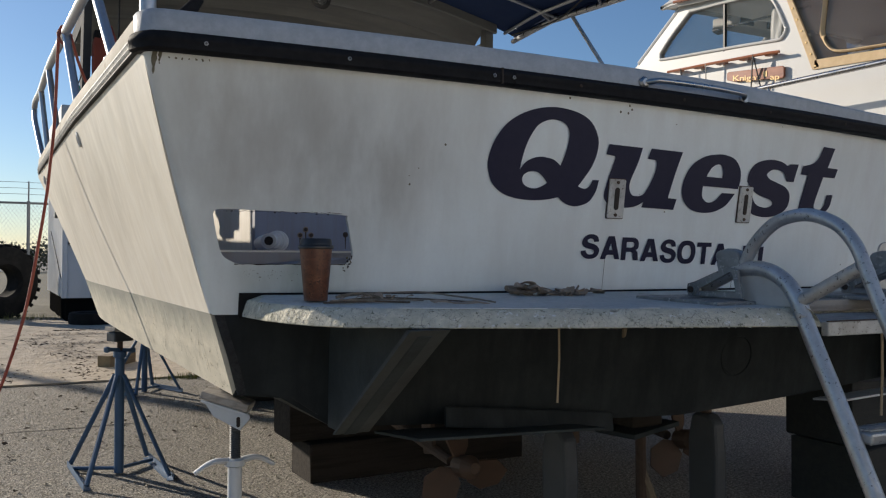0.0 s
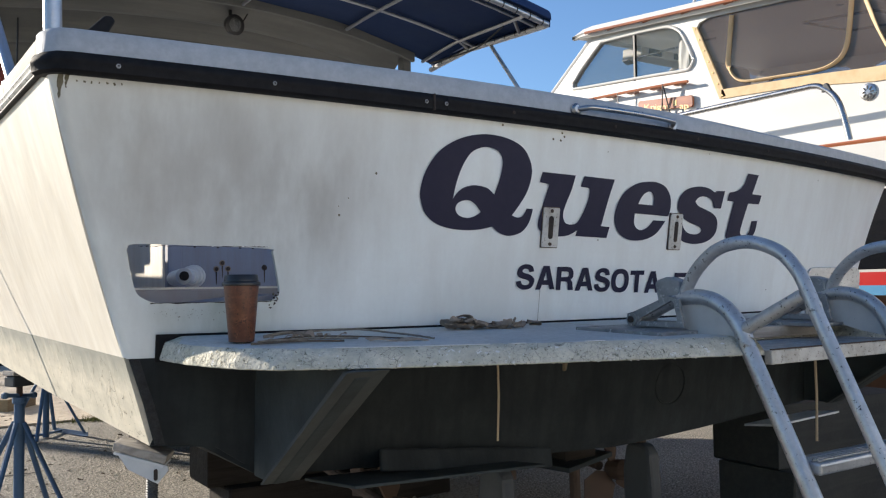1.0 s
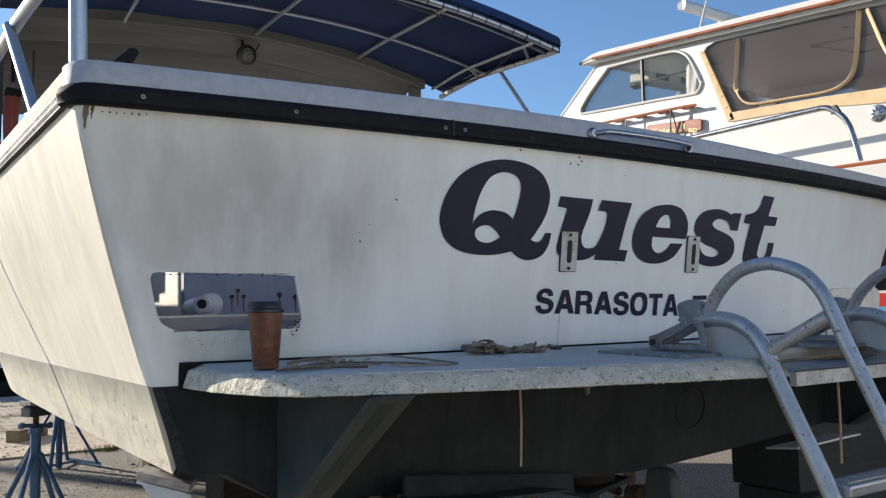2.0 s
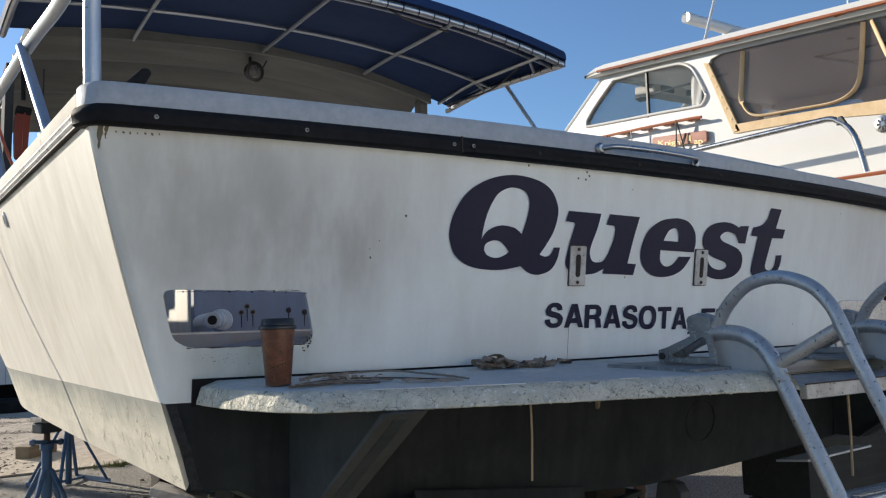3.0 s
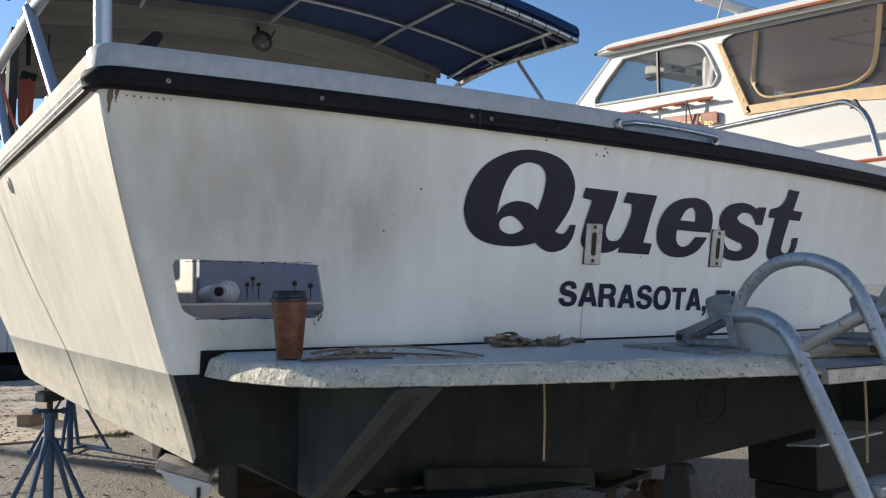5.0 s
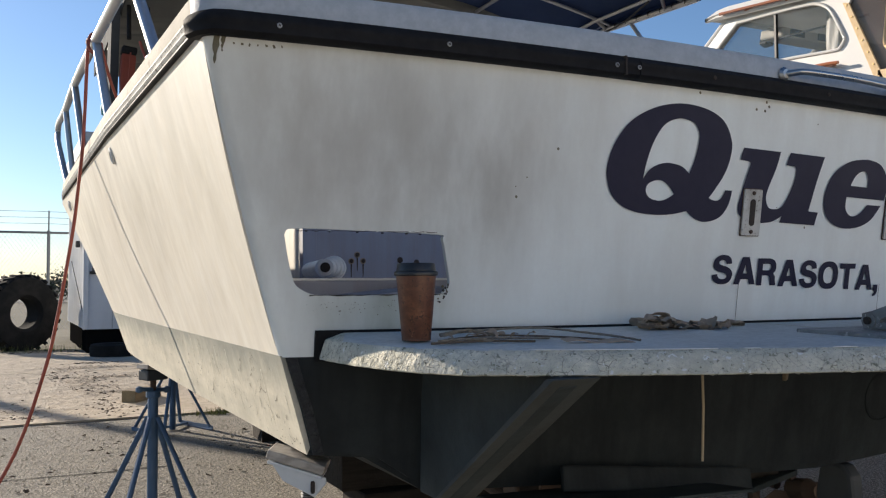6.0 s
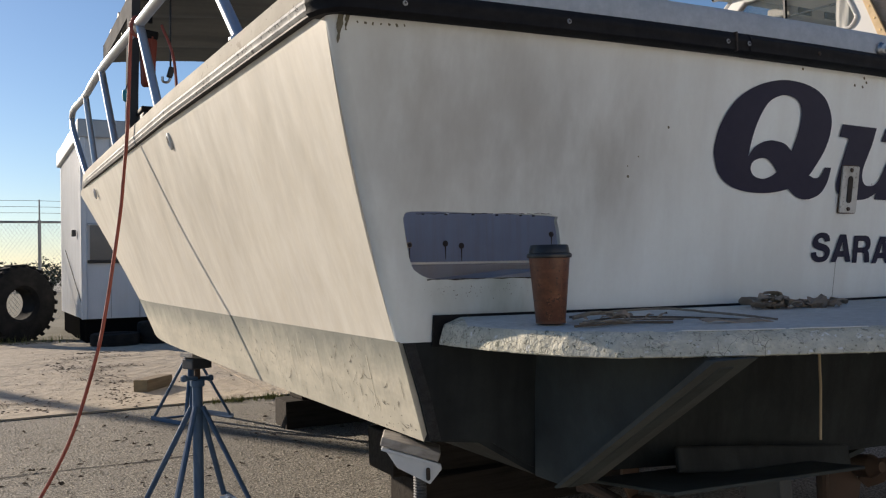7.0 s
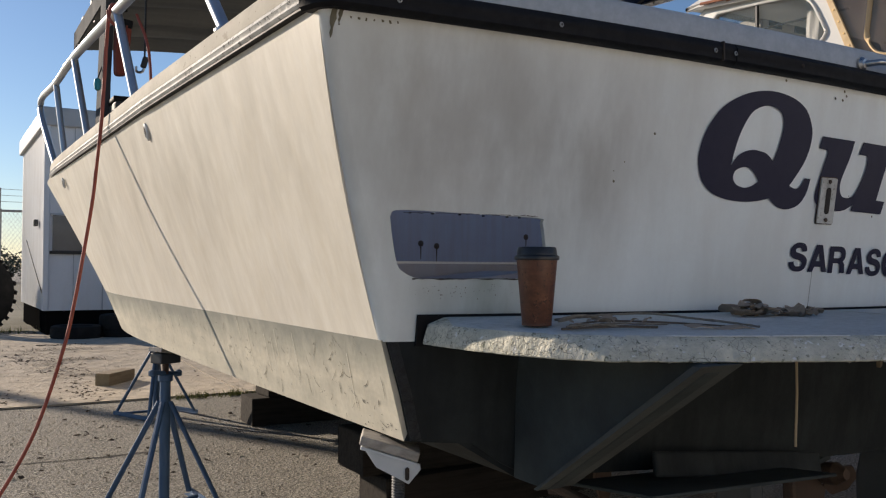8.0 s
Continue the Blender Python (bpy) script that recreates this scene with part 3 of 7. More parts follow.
sheer = lambda y: (max(sheer_x(y), 0.0), sheer_z(y) - 0.006)
paint = lambda y: (max(paint_x(y), 0.0), paint_z(y))
chine = lambda y: (max(chine_x(y), 0.0), chine_z(y))
chine_in = lambda y: (max(chine_x(y) - 0.13, 0.0), chine_z(y) - 0.013)
shelf = lambda y: (max(chine_x(y) - 0.28, 0.0), max(chine_z(y) - 0.105, keel_z(y)))
keel = lambda y: (0.0, keel_z(y))
for side in (-1, 1):
    topside = part("hull_side", bm_sheet(hull_skin(side, paint, sheer, 10, 0.006, ROUND), (-side * 0.04, 0, 0)), M_GEL, boat, "cream chalky gelcoat hull side with water streaks", True)
    part("boot_band", bm_sheet(hull_skin(side, chine, paint, 4), (-side * 0.04, 0, 0)), M_BAND, boat, "worn chalky grey antifouling band", True)
    part("chine_flat", bm_sheet(hull_skin(side, chine_in, chine, 2), (0, 0, 0.03)), M_BLACK, boat, "black antifouling chine")
    part("bottom_panel", bm_sheet(hull_skin(side, shelf, chine_in, 3), (0, 0, 0.03)), M_BLACK, boat, "black antifouling bottom", True)
    part("bottom_panel", bm_sheet(hull_skin(side, keel, shelf, 6), (0, 0, 0.03)), M_BLACK, boat, "black antifouling bottom", True)

# transom: white above, black below, one slab each, with the scupper opening cut through
EDGE = 0.985


def rim_z(x):
    """Height of the rub rail's middle line across the stern, which falls to starboard."""
    return 1.6745 - 0.0183 * (max(-1.81, min(1.81, x)) + 0.8)


def edge_x(z):
    """Half width of the transom at a height."""
    return 1.60 + 0.207 * (z - 0.988) / 0.70 if z > 0.988 else 1.53 + (z - 0.755) * 0.30


def slab(nz, thick=0.012, nx=40):
    rows = []
    for j in range(nz + 1):
        row = []
        for u in [-1 + 2 * k / nx for k in range(nx + 1)]:
            z = EDGE + (rim_z(1.8 * u) - EDGE) * j / nz
            x = u * (edge_x(z) - ROUND)
            row.append((x, stern(x, z), z))
        rows.append(row)
    return bm_sheet(rows, (0, thick, 0))


transom = part("transom", slab(8), M_GEL_T, boat, "white gelcoat transom with stains and an open scupper", True)
for side in (-1, 1):
    # the quarter's rounded corner
    rows = []
    for j in range(15):
        z = EDGE + (rim_z(side * 1.8) - EDGE) * j / 14
        e = edge_x(z)
        rows.append([(side * (e - ROUND + ROUND * math.sin(a)), stern(e - ROUND + ROUND * math.sin(a), z) + ROUND - ROUND * math.cos(a), z) for a in [1.6 * k / 8 for k in range(9)]])
    part("hull_corner", bm_sheet(rows, (-side * 0.01, 0.01, 0)), M_GEL_T, boat, "rounded white gelcoat quarter", True)
CORNERS = [(-1.607, 1.262), (-1.588, 1.276), (-1.455, 1.273), (-1.262, 1.266), (-1.245, 1.254), (-1.232, 1.205), (-1.221, 1.152), (-1.231, 1.134), (-1.252, 1.127), (-1.369, 1.127), (-1.477, 1.125), (-1.532, 1.127), (-1.563, 1.139), (-1.581, 1.158), (-1.596, 1.210)]
hole = [(p.x, p.y) for p in smooth_path([(x, z, 0) for x, z in CORNERS + CORNERS[:1]], 4)[:-1]]
cut(transom, bm_prism(hole, 0.7, Matrix.Translation((0, -0.2, 0))))
low = bm_sheet([[(x, stern(x, zz), zz) for x, zz in row] for row in
                [[(u * 1.588, 0.984) for u in [-1 + 2 * k / 40 for k in range(41)]],
                 [(u * 1.547, 0.86) for u in [-1 + 2 * k / 40 for k in range(41)]],
                 [(u * 1.518, max(0.62, 0.755 - (0.0 if abs(u) > 0.915 else min(1.0, (0.915 - abs(u)) / 0.10) * 0.105) - (0.03 if abs(u) < 0.82 else 0.0) * (0.82 - abs(u)) / 0.82)) for u in [-1 + 2 * k / 40 for k in range(41)]]]], (0, 0.05, 0))
part("lower_transom", low, M_BLACK, boat, "black antifouling lower transom", True)

for side in (-1, 1):
    part("edge_strip", bm_sheet([[(side * (w - d), stern(w - d, z) - 0.0045, z) for d in (-0.001, 0.007, 0.015, 0.023)] for w, z in ((1.588, 0.982), (1.568, 0.92), (1.547, 0.86), (1.533, 0.81), (1.518, 0.757))], (0, 0.004, 0)), M_TAPE, boat, "cracked black strip along the quarter's edge")

# scraped and curling paint on the port boot band, thickest near the stern
def band_point(y, v, out=0.0012):
    """A point on the outside of the port boot band, v from the chine up to the paint line."""
    (xa, za), (xb, zb) = chine(y), paint(y)
    x, z = xa + (xb - xa) * v, za + (zb - za) * v
    first = stern(x, z) + 0.008
    return Vector((-x - out, first + (y / BOW) * (BOW + 0.55 * (z - 0.8) - first), z))


rnd = random.Random(71)
for k in range(210):
    y0, v0 = 0.03 + 2.5 * rnd.random() ** 1.25, rnd.uniform(0.06, 0.97)
    r0, a0, span = 0.006 + 0.055 * rnd.random() ** 2, rnd.uniform(0, 6.28), rnd.uniform(0.2, 1.1)
    slant, w0, n = rnd.uniform(-1.2, 1.4), rnd.uniform(0.0004, 0.0013), 7
    rows = [[], []]
    for i in range(n + 1):
        a = a0 + span * i / n
        w = w0 * math.sin(math.pi * (i + 0.4) / (n + 0.8)) + 0.0002
        for j, rr in enumerate((r0 - w, r0 + w)):
            dy, dz = rr * math.cos(a), rr * 1.4 * math.sin(a)
            rows[j].append(band_point(max(0.0, y0 + dy + slant * dz), min(0.99, max(0.01, v0 + dz / 0.235))))
    part("paint_curl", bm_sheet(rows), M_CURL, boat)
for k in range(9):
    y0, v0, l = rnd.uniform(0.05, 2.2), rnd.uniform(0.75, 0.97), rnd.uniform(0.25, 0.6)
    part("paint_run", bm_sheet([[band_point(y0 + 0.03 * l * i / 6 + dy, v0 - l * i / 6) for i in range(7)] for dy in (0.0, rnd.uniform(0.0015, 0.003))]), M_PALE, boat)
for k in range(14):
    y0, v0, l = 0.02 + 0.2 * rnd.random(), rnd.uniform(0.03, 0.3), rnd.uniform(0.004, 0.010)
    part("paint_chip", bm_sheet([[band_point(y0 + l * i / 3, v0 + j * l * 2.2 * (1 - abs(i - 1.5) / 2.2)) for i in range(4)] for j in (0, 1)]), M_SLOT if k % 3 == 0 else M_CURL, boat)

# cap, rub rail and inner lining round the cockpit
def rim_line(inset, dz, n=60, y_end=6.6):
    """A line along the sheer: up the starboard side, round the stern, and forward along the port side."""
    port = []
    for k in range(n + 1):
        y = y_end * (1 - k / n)
        yy = stern(1.805, 1.69) + y
        port.append(Vector((-(max(sheer_x(y), 0.0) - inset), yy, sheer_z(y) + dz)))
    aft = [Vector((u * (1.805 - inset), stern(u * 1.805, 1.69) + inset, 1.69 + dz)) for u in [-0.97 + 1.94 * k / 40 for k in range(41)]]
    stbd = [Vector((-p.x, p.y, p.z)) for p in reversed(port)]
    # round the two corners
    for p in port + aft + stbd:
        p.z += rim_z(p.x) - 1.69
    corner = lambda a, b, c: [a * (1 - t) ** 2 + b * 2 * t * (1 - t) + c * t * t for t in (0.25, 0.5, 0.75)]
    port = [p for p in port if p.y > aft[0].y + 0.05 + inset]
    stbd = [p for p in stbd if p.y > aft[-1].y + 0.05 + inset]
    pc = Vector((port[-1].x, aft[0].y, aft[0].z))
    sc = Vector((stbd[0].x, aft[-1].y, aft[-1].z))
    return port + corner(port[-1], pc, aft[0]) + aft + corner(aft[-1], sc, stbd[0]) + stbd


def rim_sweep(profile, where):
    """Sweeps (outward, up) pairs along the rim, at the stern, along the sides, or all round."""
    base = rim_line(0.0, 0.0)
    ends = [i for i, p in enumerate(base) if p.y < 0.135]
    lo, hi = ends[0], ends[-1]
    join_ = min(span_ for span_ in range(lo, hi) if base[span_].x > -0.86)
    span = {"port": range(0, lo + 1), "stern": range(lo, hi + 1), "stern_port": range(lo, join_ + 1), "stern_starboard": range(join_, hi + 1), "starboard": range(hi, len(base)), "all": range(len(base))}[where]
    rows = []
    for i in span:
        p = base[i]
        d = base[min(i + 1, len(base) - 1)] - base[max(i - 1, 0)]
        out = Vector((-d.y, d.x, 0)).normalized() * -1
        # the cap is lower towards the starboard quarter
        low = 1.0 - 0.28 * min(1.0, max(0.0, (p.x - 0.1) / 0.7))
        rows.append([p + out * o + Vector((0, 0, z if z < 0.03 else 0.0245 + (z - 0.0245) * 0.93 * low)) for o, z in profile])
    return rows


def bm_sweep(profile, where="all"):
    own = bmesh.new()
    rows = [[own.verts.new(q) for q in r] for r in rim_sweep(profile, where)]
    n = len(profile)
    for a, b in zip(rows, rows[1:]):
        for k in range(n):
            own.faces.new((a[k], a[(k + 1) % n], b[(k + 1) % n], b[k]))
    own.faces.new(rows[0][::-1])
    own.faces.new(rows[-1])
    bmesh.ops.recalc_face_normals(own, faces=own.faces)
    return own


part("rub_rail", bm_sweep([(-0.01, -0.025), (0.020, -0.026), (0.029, -0.019), (0.029, -0.004), (0.0315, 0.0), (0.0315, 0.012), (0.022, 0.024), (-0.01, 0.024)], "stern_port"), M_RUB, boat, "black rubber rub rail with screws", True)
part("rub_rail", bm_sweep([(-0.01, -0.0255), (0.022, -0.0265), (0.032, -0.019), (0.032, -0.005), (0.0345, -0.001), (0.0345, 0.011), (0.024, 0.0235), (-0.01, 0.0235)], "stern_starboard"), M_RUB, boat, "black rubber rub rail with screws", True)
part("joint_gap", bm_box((0.005, 0.010, 0.046), (-0.832, stern(-0.832, 1.69) - 0.0285, rim_z(-0.832))), M_SLOT, boat)
part("gunwale_cap", bm_sweep([(0.016, 0.0245), (0.018, 0.074), (0.010, 0.086), (-0.02, 0.092), (-0.20, 0.094), (-0.20, 0.05), (-0.01, 0.0245)], "stern"), M_CAP, boat, "dull grey metal gunwale cap", True)
for where in ("port", "starboard"):
    part("rub_rail", bm_sweep([(-0.01, -0.017), (0.008, -0.018), (0.011, -0.015), (0.011, -0.010), (-0.01, -0.010)], where), M_RUB, boat, "black rubber rub rail", True)
    part("rail_strip", bm_sweep([(-0.01, -0.0098), (0.012, -0.0098), (0.017, -0.003), (0.013, 0.003), (0.013, 0.006), (0.018, 0.014), (0.014, 0.024), (-0.01, 0.0242)], where), M_DULLSTRIP, boat, "dull metal strip over the rub rail", True)
    part("gunwale_cap", bm_sweep([(0.014, 0.0245), (0.012, 0.070), (0.002, 0.084), (-0.03, 0.091), (-0.20, 0.094), (-0.20, 0.05), (-0.01, 0.0245)], where), M_GELSIDE, boat, "worn cream gunwale cap", True)
part("cockpit_lining", bm_sweep([(-0.19, 0.048), (-0.21, 0.048), (-0.24, -0.31), (-0.22, -0.31)]), M_INNER, boat, "grey cockpit lining", True)
part("cockpit_floor", bm_sheet([[(x, y, 1.06) for x in (-1.3, 0, 1.3)] for y in (0.5, 2.5, 5.0)], (0, 0, -0.03)), M_INNER, boat, "grey painted cockpit floor")
# unseen pale wall, added behind the viewer to bounce sun onto the transom
tagged(link("bounce_wall", bm_box((30.0, 0.25, 3.4), (10.0, -8.5, 1.7), bevel=0.02), M_BOUNCEWALL), "plain pale wall added out of view to bounce sunlight", "wall", kind="structure")

# screws, joint and grab rail on the stern rim
def rim_face(x, z, out):
    return (x, stern(x, 1.69) - out, z + rim_z(x) - 1.69)


for x in (-1.659, -1.288, -0.857, -0.795, -0.565, -0.165, 0.229, 0.637, 1.05, 1.46):
    screw = part("screw", bm_lathe([(0.0058, 0.0), (0.0058, 0.0012), (0.0042, 0.0020)], 10, None, rim_face(x, 1.688, 0.031 if x < -0.82 else 0.033), (90, 0, 0)), M_HINGE if x < -0.7 else M_SLOT, boat)
    part("slot", bm_box((0.0058, 0.0012, 0.0016), rim_face(x, 1.688, 0.0333 if x < -0.82 else 0.0353), (0, 40 + 90 * x, 0)), M_SLOT, screw)
    part("slot", bm_box((0.0016, 0.0012, 0.0058), rim_face(x, 1.688, 0.0333 if x < -0.82 else 0.0353), (0, 40 + 90 * x, 0)), M_SLOT, screw)
hx = [(-0.315, 1.728, 0.022), (-0.300, 1.730, 0.040), (-0.27, 1.731, 0.058), (-0.10, 1.731, 0.064), (0.06, 1.728, 0.058), (0.095, 1.724, 0.040), (0.11, 1.722, 0.022)]
grab = part("grab_rail", bm_tube(smooth_path([rim_face(*p) for p in hx], 5), 0.0085, 10), M_STEEL, boat, "polished stainless grab rail", True)
for x, z in ((-0.318, 1.728), (0.113, 1.722)):
    part("foot", bm_lathe([(0.019, 0.0), (0.019, 0.005), (0.012, 0.012)], 14, None, rim_face(x, z, 0.018), (90, 0, 0)), M_STEEL, grab)
part("cleat", bm_prism([(-0.045, 0.0), (0.012, 0.0), (0.040, 0.050), (0.030, 0.062), (0.012, 0.060)], 0.03, Matrix.Translation((-1.675, 0.15, 1.785)), bevel=0.006), M_RUB, boat, "dark rubber covered cleat")

# hanging plates with slots on the transom
for x0 in (-0.370, 0.194):
    z0 = 1.338
    m = Matrix.Translation((x0, stern(x0, z0) - 0.008, z0)) @ pose(0, 0, 0, math.degrees(math.atan(RAKE)), 0, math.degrees(math.atan(2 * SAG * x0 / HALF ** 2)))
    part("rust_edge", bm_prism(round_rect(-0.0335, 0.0335, -0.0645, 0.0645, 0.004, 2), 0.003, m @ Matrix.Translation((0, 0.0035, 0))), M_RUST, boat)
    plate = part("hanger_plate", bm_prism(round_rect(-0.031, 0.031, -0.062, 0.062, 0.004, 2), 0.006, m), M_PLATE, boat, "scuffed white painted hanger plate with a slot")
    part("slot", bm_prism(round_rect(-0.009, 0.009, -0.036, 0.036, 0.0085, 4), 0.002, m @ Matrix.Translation((0, -0.0015, 0))), M_SLOT, plate, "rusty brown slot")
    for dz in (-0.052, 0.052):
        part("rivet", bm_lathe([(0.006, 0.0), (0.005, 0.003)], 8, None, tuple(m @ Vector((0, -0.001, dz))), (90, 0, 0)), M_RUST, plate)
    # thin scratched line of the bracket pipe below
    part("drip_mark", bm_sheet([[(x0 - 0.02 + dx, stern(x0, z) - 0.002, z) for dx in (0.0, 0.0016)] for z in (1.045, 1.075, 1.11, 1.145)]), M_STAIN, boat)

# rust and green stains under the corner of the rub rail, old drill marks beside it
rnd = random.Random(9)


def stain_patch(x, z, w, h, material, seed):
    r = random.Random(seed)
    rows = []
    for j in range(7):
        t = j / 6
        half = w * (1 - t) ** 0.7 * (0.7 + 0.5 * r.random()) + 0.0006
        zz = z - h * t
        rows.append([(x + k * half + 0.004 * r.random(), stern(x, zz) - 0.0022, zz) for k in (-1, -0.3, 0.3, 1)])
    return bm_sheet(rows)


part("stain", stain_patch(-1.778, 1.668, 0.008, 0.055, M_STAIN, 1), M_STAIN, boat, "brown green run off stain")
part("stain", stain_patch(-1.765, 1.668, 0.004, 0.030, M_STAIN, 2), M_STAIN, boat, "brown green run off stain")
for k in range(7):
    # old hull marks, worn to short bars
    x = -1.742 + 0.0165 * k + 0.003 * rnd.random()
    part("mark", bm_box((0.002 + 0.004 * rnd.random(), 0.001, 0.004 + 0.005 * rnd.random()), (x, stern(x, 1.655) - 0.0004, 1.653 + 0.003 * rnd.random()), (0, 25 * rnd.uniform(-1, 1), 0)), M_STAIN, boat)
for k in range(16):
    x, z = rnd.uniform(-1.3, 1.4), rnd.uniform(1.08, 1.64)
    part("speck", bm_lathe([(0.0018 + 0.0022 * rnd.random(), 0.0), (0.001, 0.0008)], 6, None, (x, stern(x, z) - 0.001, z), (90, 0, 0)), M_STAIN, boat)
for x, z in ((-0.350, 1.631), (-0.353, 1.608), (-0.383, 1.610), (-0.340, 1.620)):
    part("speck", bm_lathe([(0.0042, 0.0), (0.002, 0.001)], 6, None, (x, stern(x, z) - 0.001, z), (90, 0, 0)), M_STAIN, boat)
# broken edge of the scupper: a torn dark line under it, and slime at its lower corner
def ragged(x0, x1, z, thin, thick, seed, n=46):
    r = random.Random(seed)
    up, dn = [], []
    for k in range(n + 1):
        x = x0 + (x1 - x0) * k / n
        zz = z + 0.0025 * noise.noise((x * 60, seed, 0.0))
        h = thin + thick * max(0.0, noise.noise((x * 45, seed * 3.1, 1.0)) + 0.15) + 0.0006 * r.random()
        up.append((x, stern(x, zz) - 0.0012, zz))
        dn.append((x, stern(x, zz) - 0.0012, zz - h))
    return bm_sheet([dn, up])


part("torn_edge", ragged(-1.545, -1.235, 1.1265, 0.0008, 0.0045, 3), M_SLOT, boat, "dark torn edge of the scupper")
part("torn_edge", ragged(-1.58, -1.26, 1.2715, 0.0004, 0.0022, 8), M_SLOT, boat, "dark torn edge of the scupper")
for k in range(26):
    x = -1.226 - 0.020 * rnd.random() ** 2
    z = 1.152 - 0.045 * rnd.random()
    part("slime", bm_lathe([(0.001 + 0.0028 * rnd.random(), 0.0), (0.0008, 0.0007)], 6, None, (x + 0.012 * (z - 1.13) / 0.02, stern(x, z) - 0.0004, z), (90, 0, 0)), M_SLOT if k % 3 else M_STAIN, boat)
for k in range(7):
    x = -1.33 + 0.08 * rnd.random() if k > 2 else -1.56 + 0.3 * rnd.random()
    part("chip", bm_box((0.004 + 0.006 * rnd.random(), 0.002, 0.0015), (x, stern(x, 1.272) - 0.0003, 1.2712), (0, 15 * rnd.uniform(-1, 1), 0)), M_FLAKE, boat)
for k in range(60):
    cx, cz = ((-1.505, 1.099), (-1.43, 1.098), (-1.355, 1.101))[k % 3]
    x, z = cx + rnd.gauss(0, 0.020), cz + rnd.gauss(0, 0.006)
    part("grime_spot", bm_lathe([(0.0005 + 0.0011 * rnd.random() ** 2, 0.0), (0.0004, 0.0005)], 6, None, (x, stern(x, z) - 0.0003, z), (90, 0, 0)), M_STAIN, boat)

# hull side fittings: two oval drain outlets
for y, z in ((1.66, 1.632), (3.96, 1.640)):
    x = -(1.60 + (1.83 - 1.60) * (z - 0.99) / 0.70)
    vent = part("drain_outlet", bm_lathe([(0.020, 0.0), (0.026, 0.004), (0.026, 0.010), (0.017, 0.013), (0.015, 0.004)], 18, None, (x, y, z), (0, -90 - 18, 0), cap=False), M_PVC, boat, "small oval drain outlet", True)
    vent.data.transform(Matrix.Translation((x, y, z)) @ Matrix.Diagonal((1, 0.75, 1.25, 1)) @ Matrix.Translation((-x, -y, -z)))
    # dark disc closes the outlet, its colour standing for the shaded bore
    part("bore", bm_lathe([(0.0155, 0.0), (0.0145, 0.003)], 14, None, (x - 0.0095, y, z + 0.002), (0, -108, 0)), M_SLOT, vent)

# exhaust outlet in the lower transom
ex = (0.245, stern(0.245, 0.80), 0.80)
outlet = part("exhaust_outlet", bm_lathe([(0.077, 0.0), (0.076, 0.0055), (0.073, 0.006), (0.071, 0.002)], 28, None, (ex[0], ex[1] + 0.0015, ex[2]), (98, 0, 0), cap=False), M_BLACK, boat, "round black exhaust outlet", True)
part("bore", bm_lathe([(0.0705, 0.0), (0.068, 0.004)], 24, None, (ex[0], ex[1] + 0.002, ex[2]), (98, 0, 0)), M_BLACK, outlet)

# scupper box: locker behind the opening, its bolts, and a pipe stub
part("locker", bm_box((1.90, 0.03, 0.54), (0.056, 2.087, 1.38), bevel=0.004), M_INNER, boat, "grey painted locker with rust stained bolts")
part("console", bm_box((1.80, 1.60, 0.70), (0.012, 2.905, 1.41), bevel=0.006), M_GEL, boat, "pale cockpit console")
part("scupper_sill", bm_sheet([[(x, y, 1.122 + 0.018 * (x + 1.42) / 0.19) for x in [-1.585 + 0.05 * k for k in range(9)]] for y in (stern(-1.42, 1.13) + 0.045, 0.6, 1.2, 2.4)], (0, 0, -0.02)), M_INNER, boat, "grey scupper sill")
for x, z in ((-0.724, 1.261), (-0.694, 1.291), (-0.665, 1.262), (-0.475, 1.268), (-0.388, 1.257), (0.137, 1.312)):
    bolt = part("bolt", bm_lathe([(0.010, 0.0), (0.010, 0.004), (0.0045, 0.005), (0.0045, 0.012)], 8, None, (x, 2.070, z), (90, 0, 0)), M_RUST, boat, "rusty bolt")
    part("washer", bm_lathe([(0.0145, 0.0), (0.0145, 0.002), (0.010, 0.0025)], 14, None, (x, 2.0718, z), (90, 0, 0)), M_RUSTRING if x < -0.6 else M_RUST, bolt)
    part("rust_run", bm_sheet([[(x + dx, 2.0705, z - dz) for dx in (-0.004 + 0.03 * dz, 0.004 - 0.03 * dz)] for dz in (0.0, 0.025, 0.075)]), M_RUST, bolt)
part("upstand", bm_box((0.78, 0.16, 0.10), (-1.225, 0.50, 1.112), bevel=0.006), M_INNER, boat, "grey painted upstand behind the scupper")
# white strip paints the sunlit line along the upstand, where no sun reaches
part("sunlit_edge_strip", bm_box((0.78, 0.02, 0.006), (-1.225, 0.432, 1.1640)), M_FLAKE, boat)
pipe = part("pipe_stub", bm_lathe([(0.043, 0.0), (0.043, 0.052), (0.036, 0.055), (0.036, 0.085), (0.031, 0.087), (0.031, 0.12), (0.019, 0.121), (0.018, 0.02)], 24, None, (-1.030, 1.43, 1.215), (90, 0, -38), cap=False), M_PVC, boat, "white pipe stub", True)
part("bore", bm_lathe([(0.0185, 0.0), (0.0185, 0.03)], 18, None, (-1.090, 1.353, 1.215), (90, 0, -38)), M_SLOT, pipe)
part("collar", bm_lathe([(0.045, 0.0), (0.0465, 0.004), (0.0465, 0.016), (0.045, 0.020)], 24, None, (-1.036, 1.422, 1.215), (90, 0, -38)), M_PVC, pipe)
part("locker_return", bm_box((0.066, 0.05, 0.54), (-0.944, 2.035, 1.38), bevel=0.003), M_INNER, boat, "grey painted return of the locker")
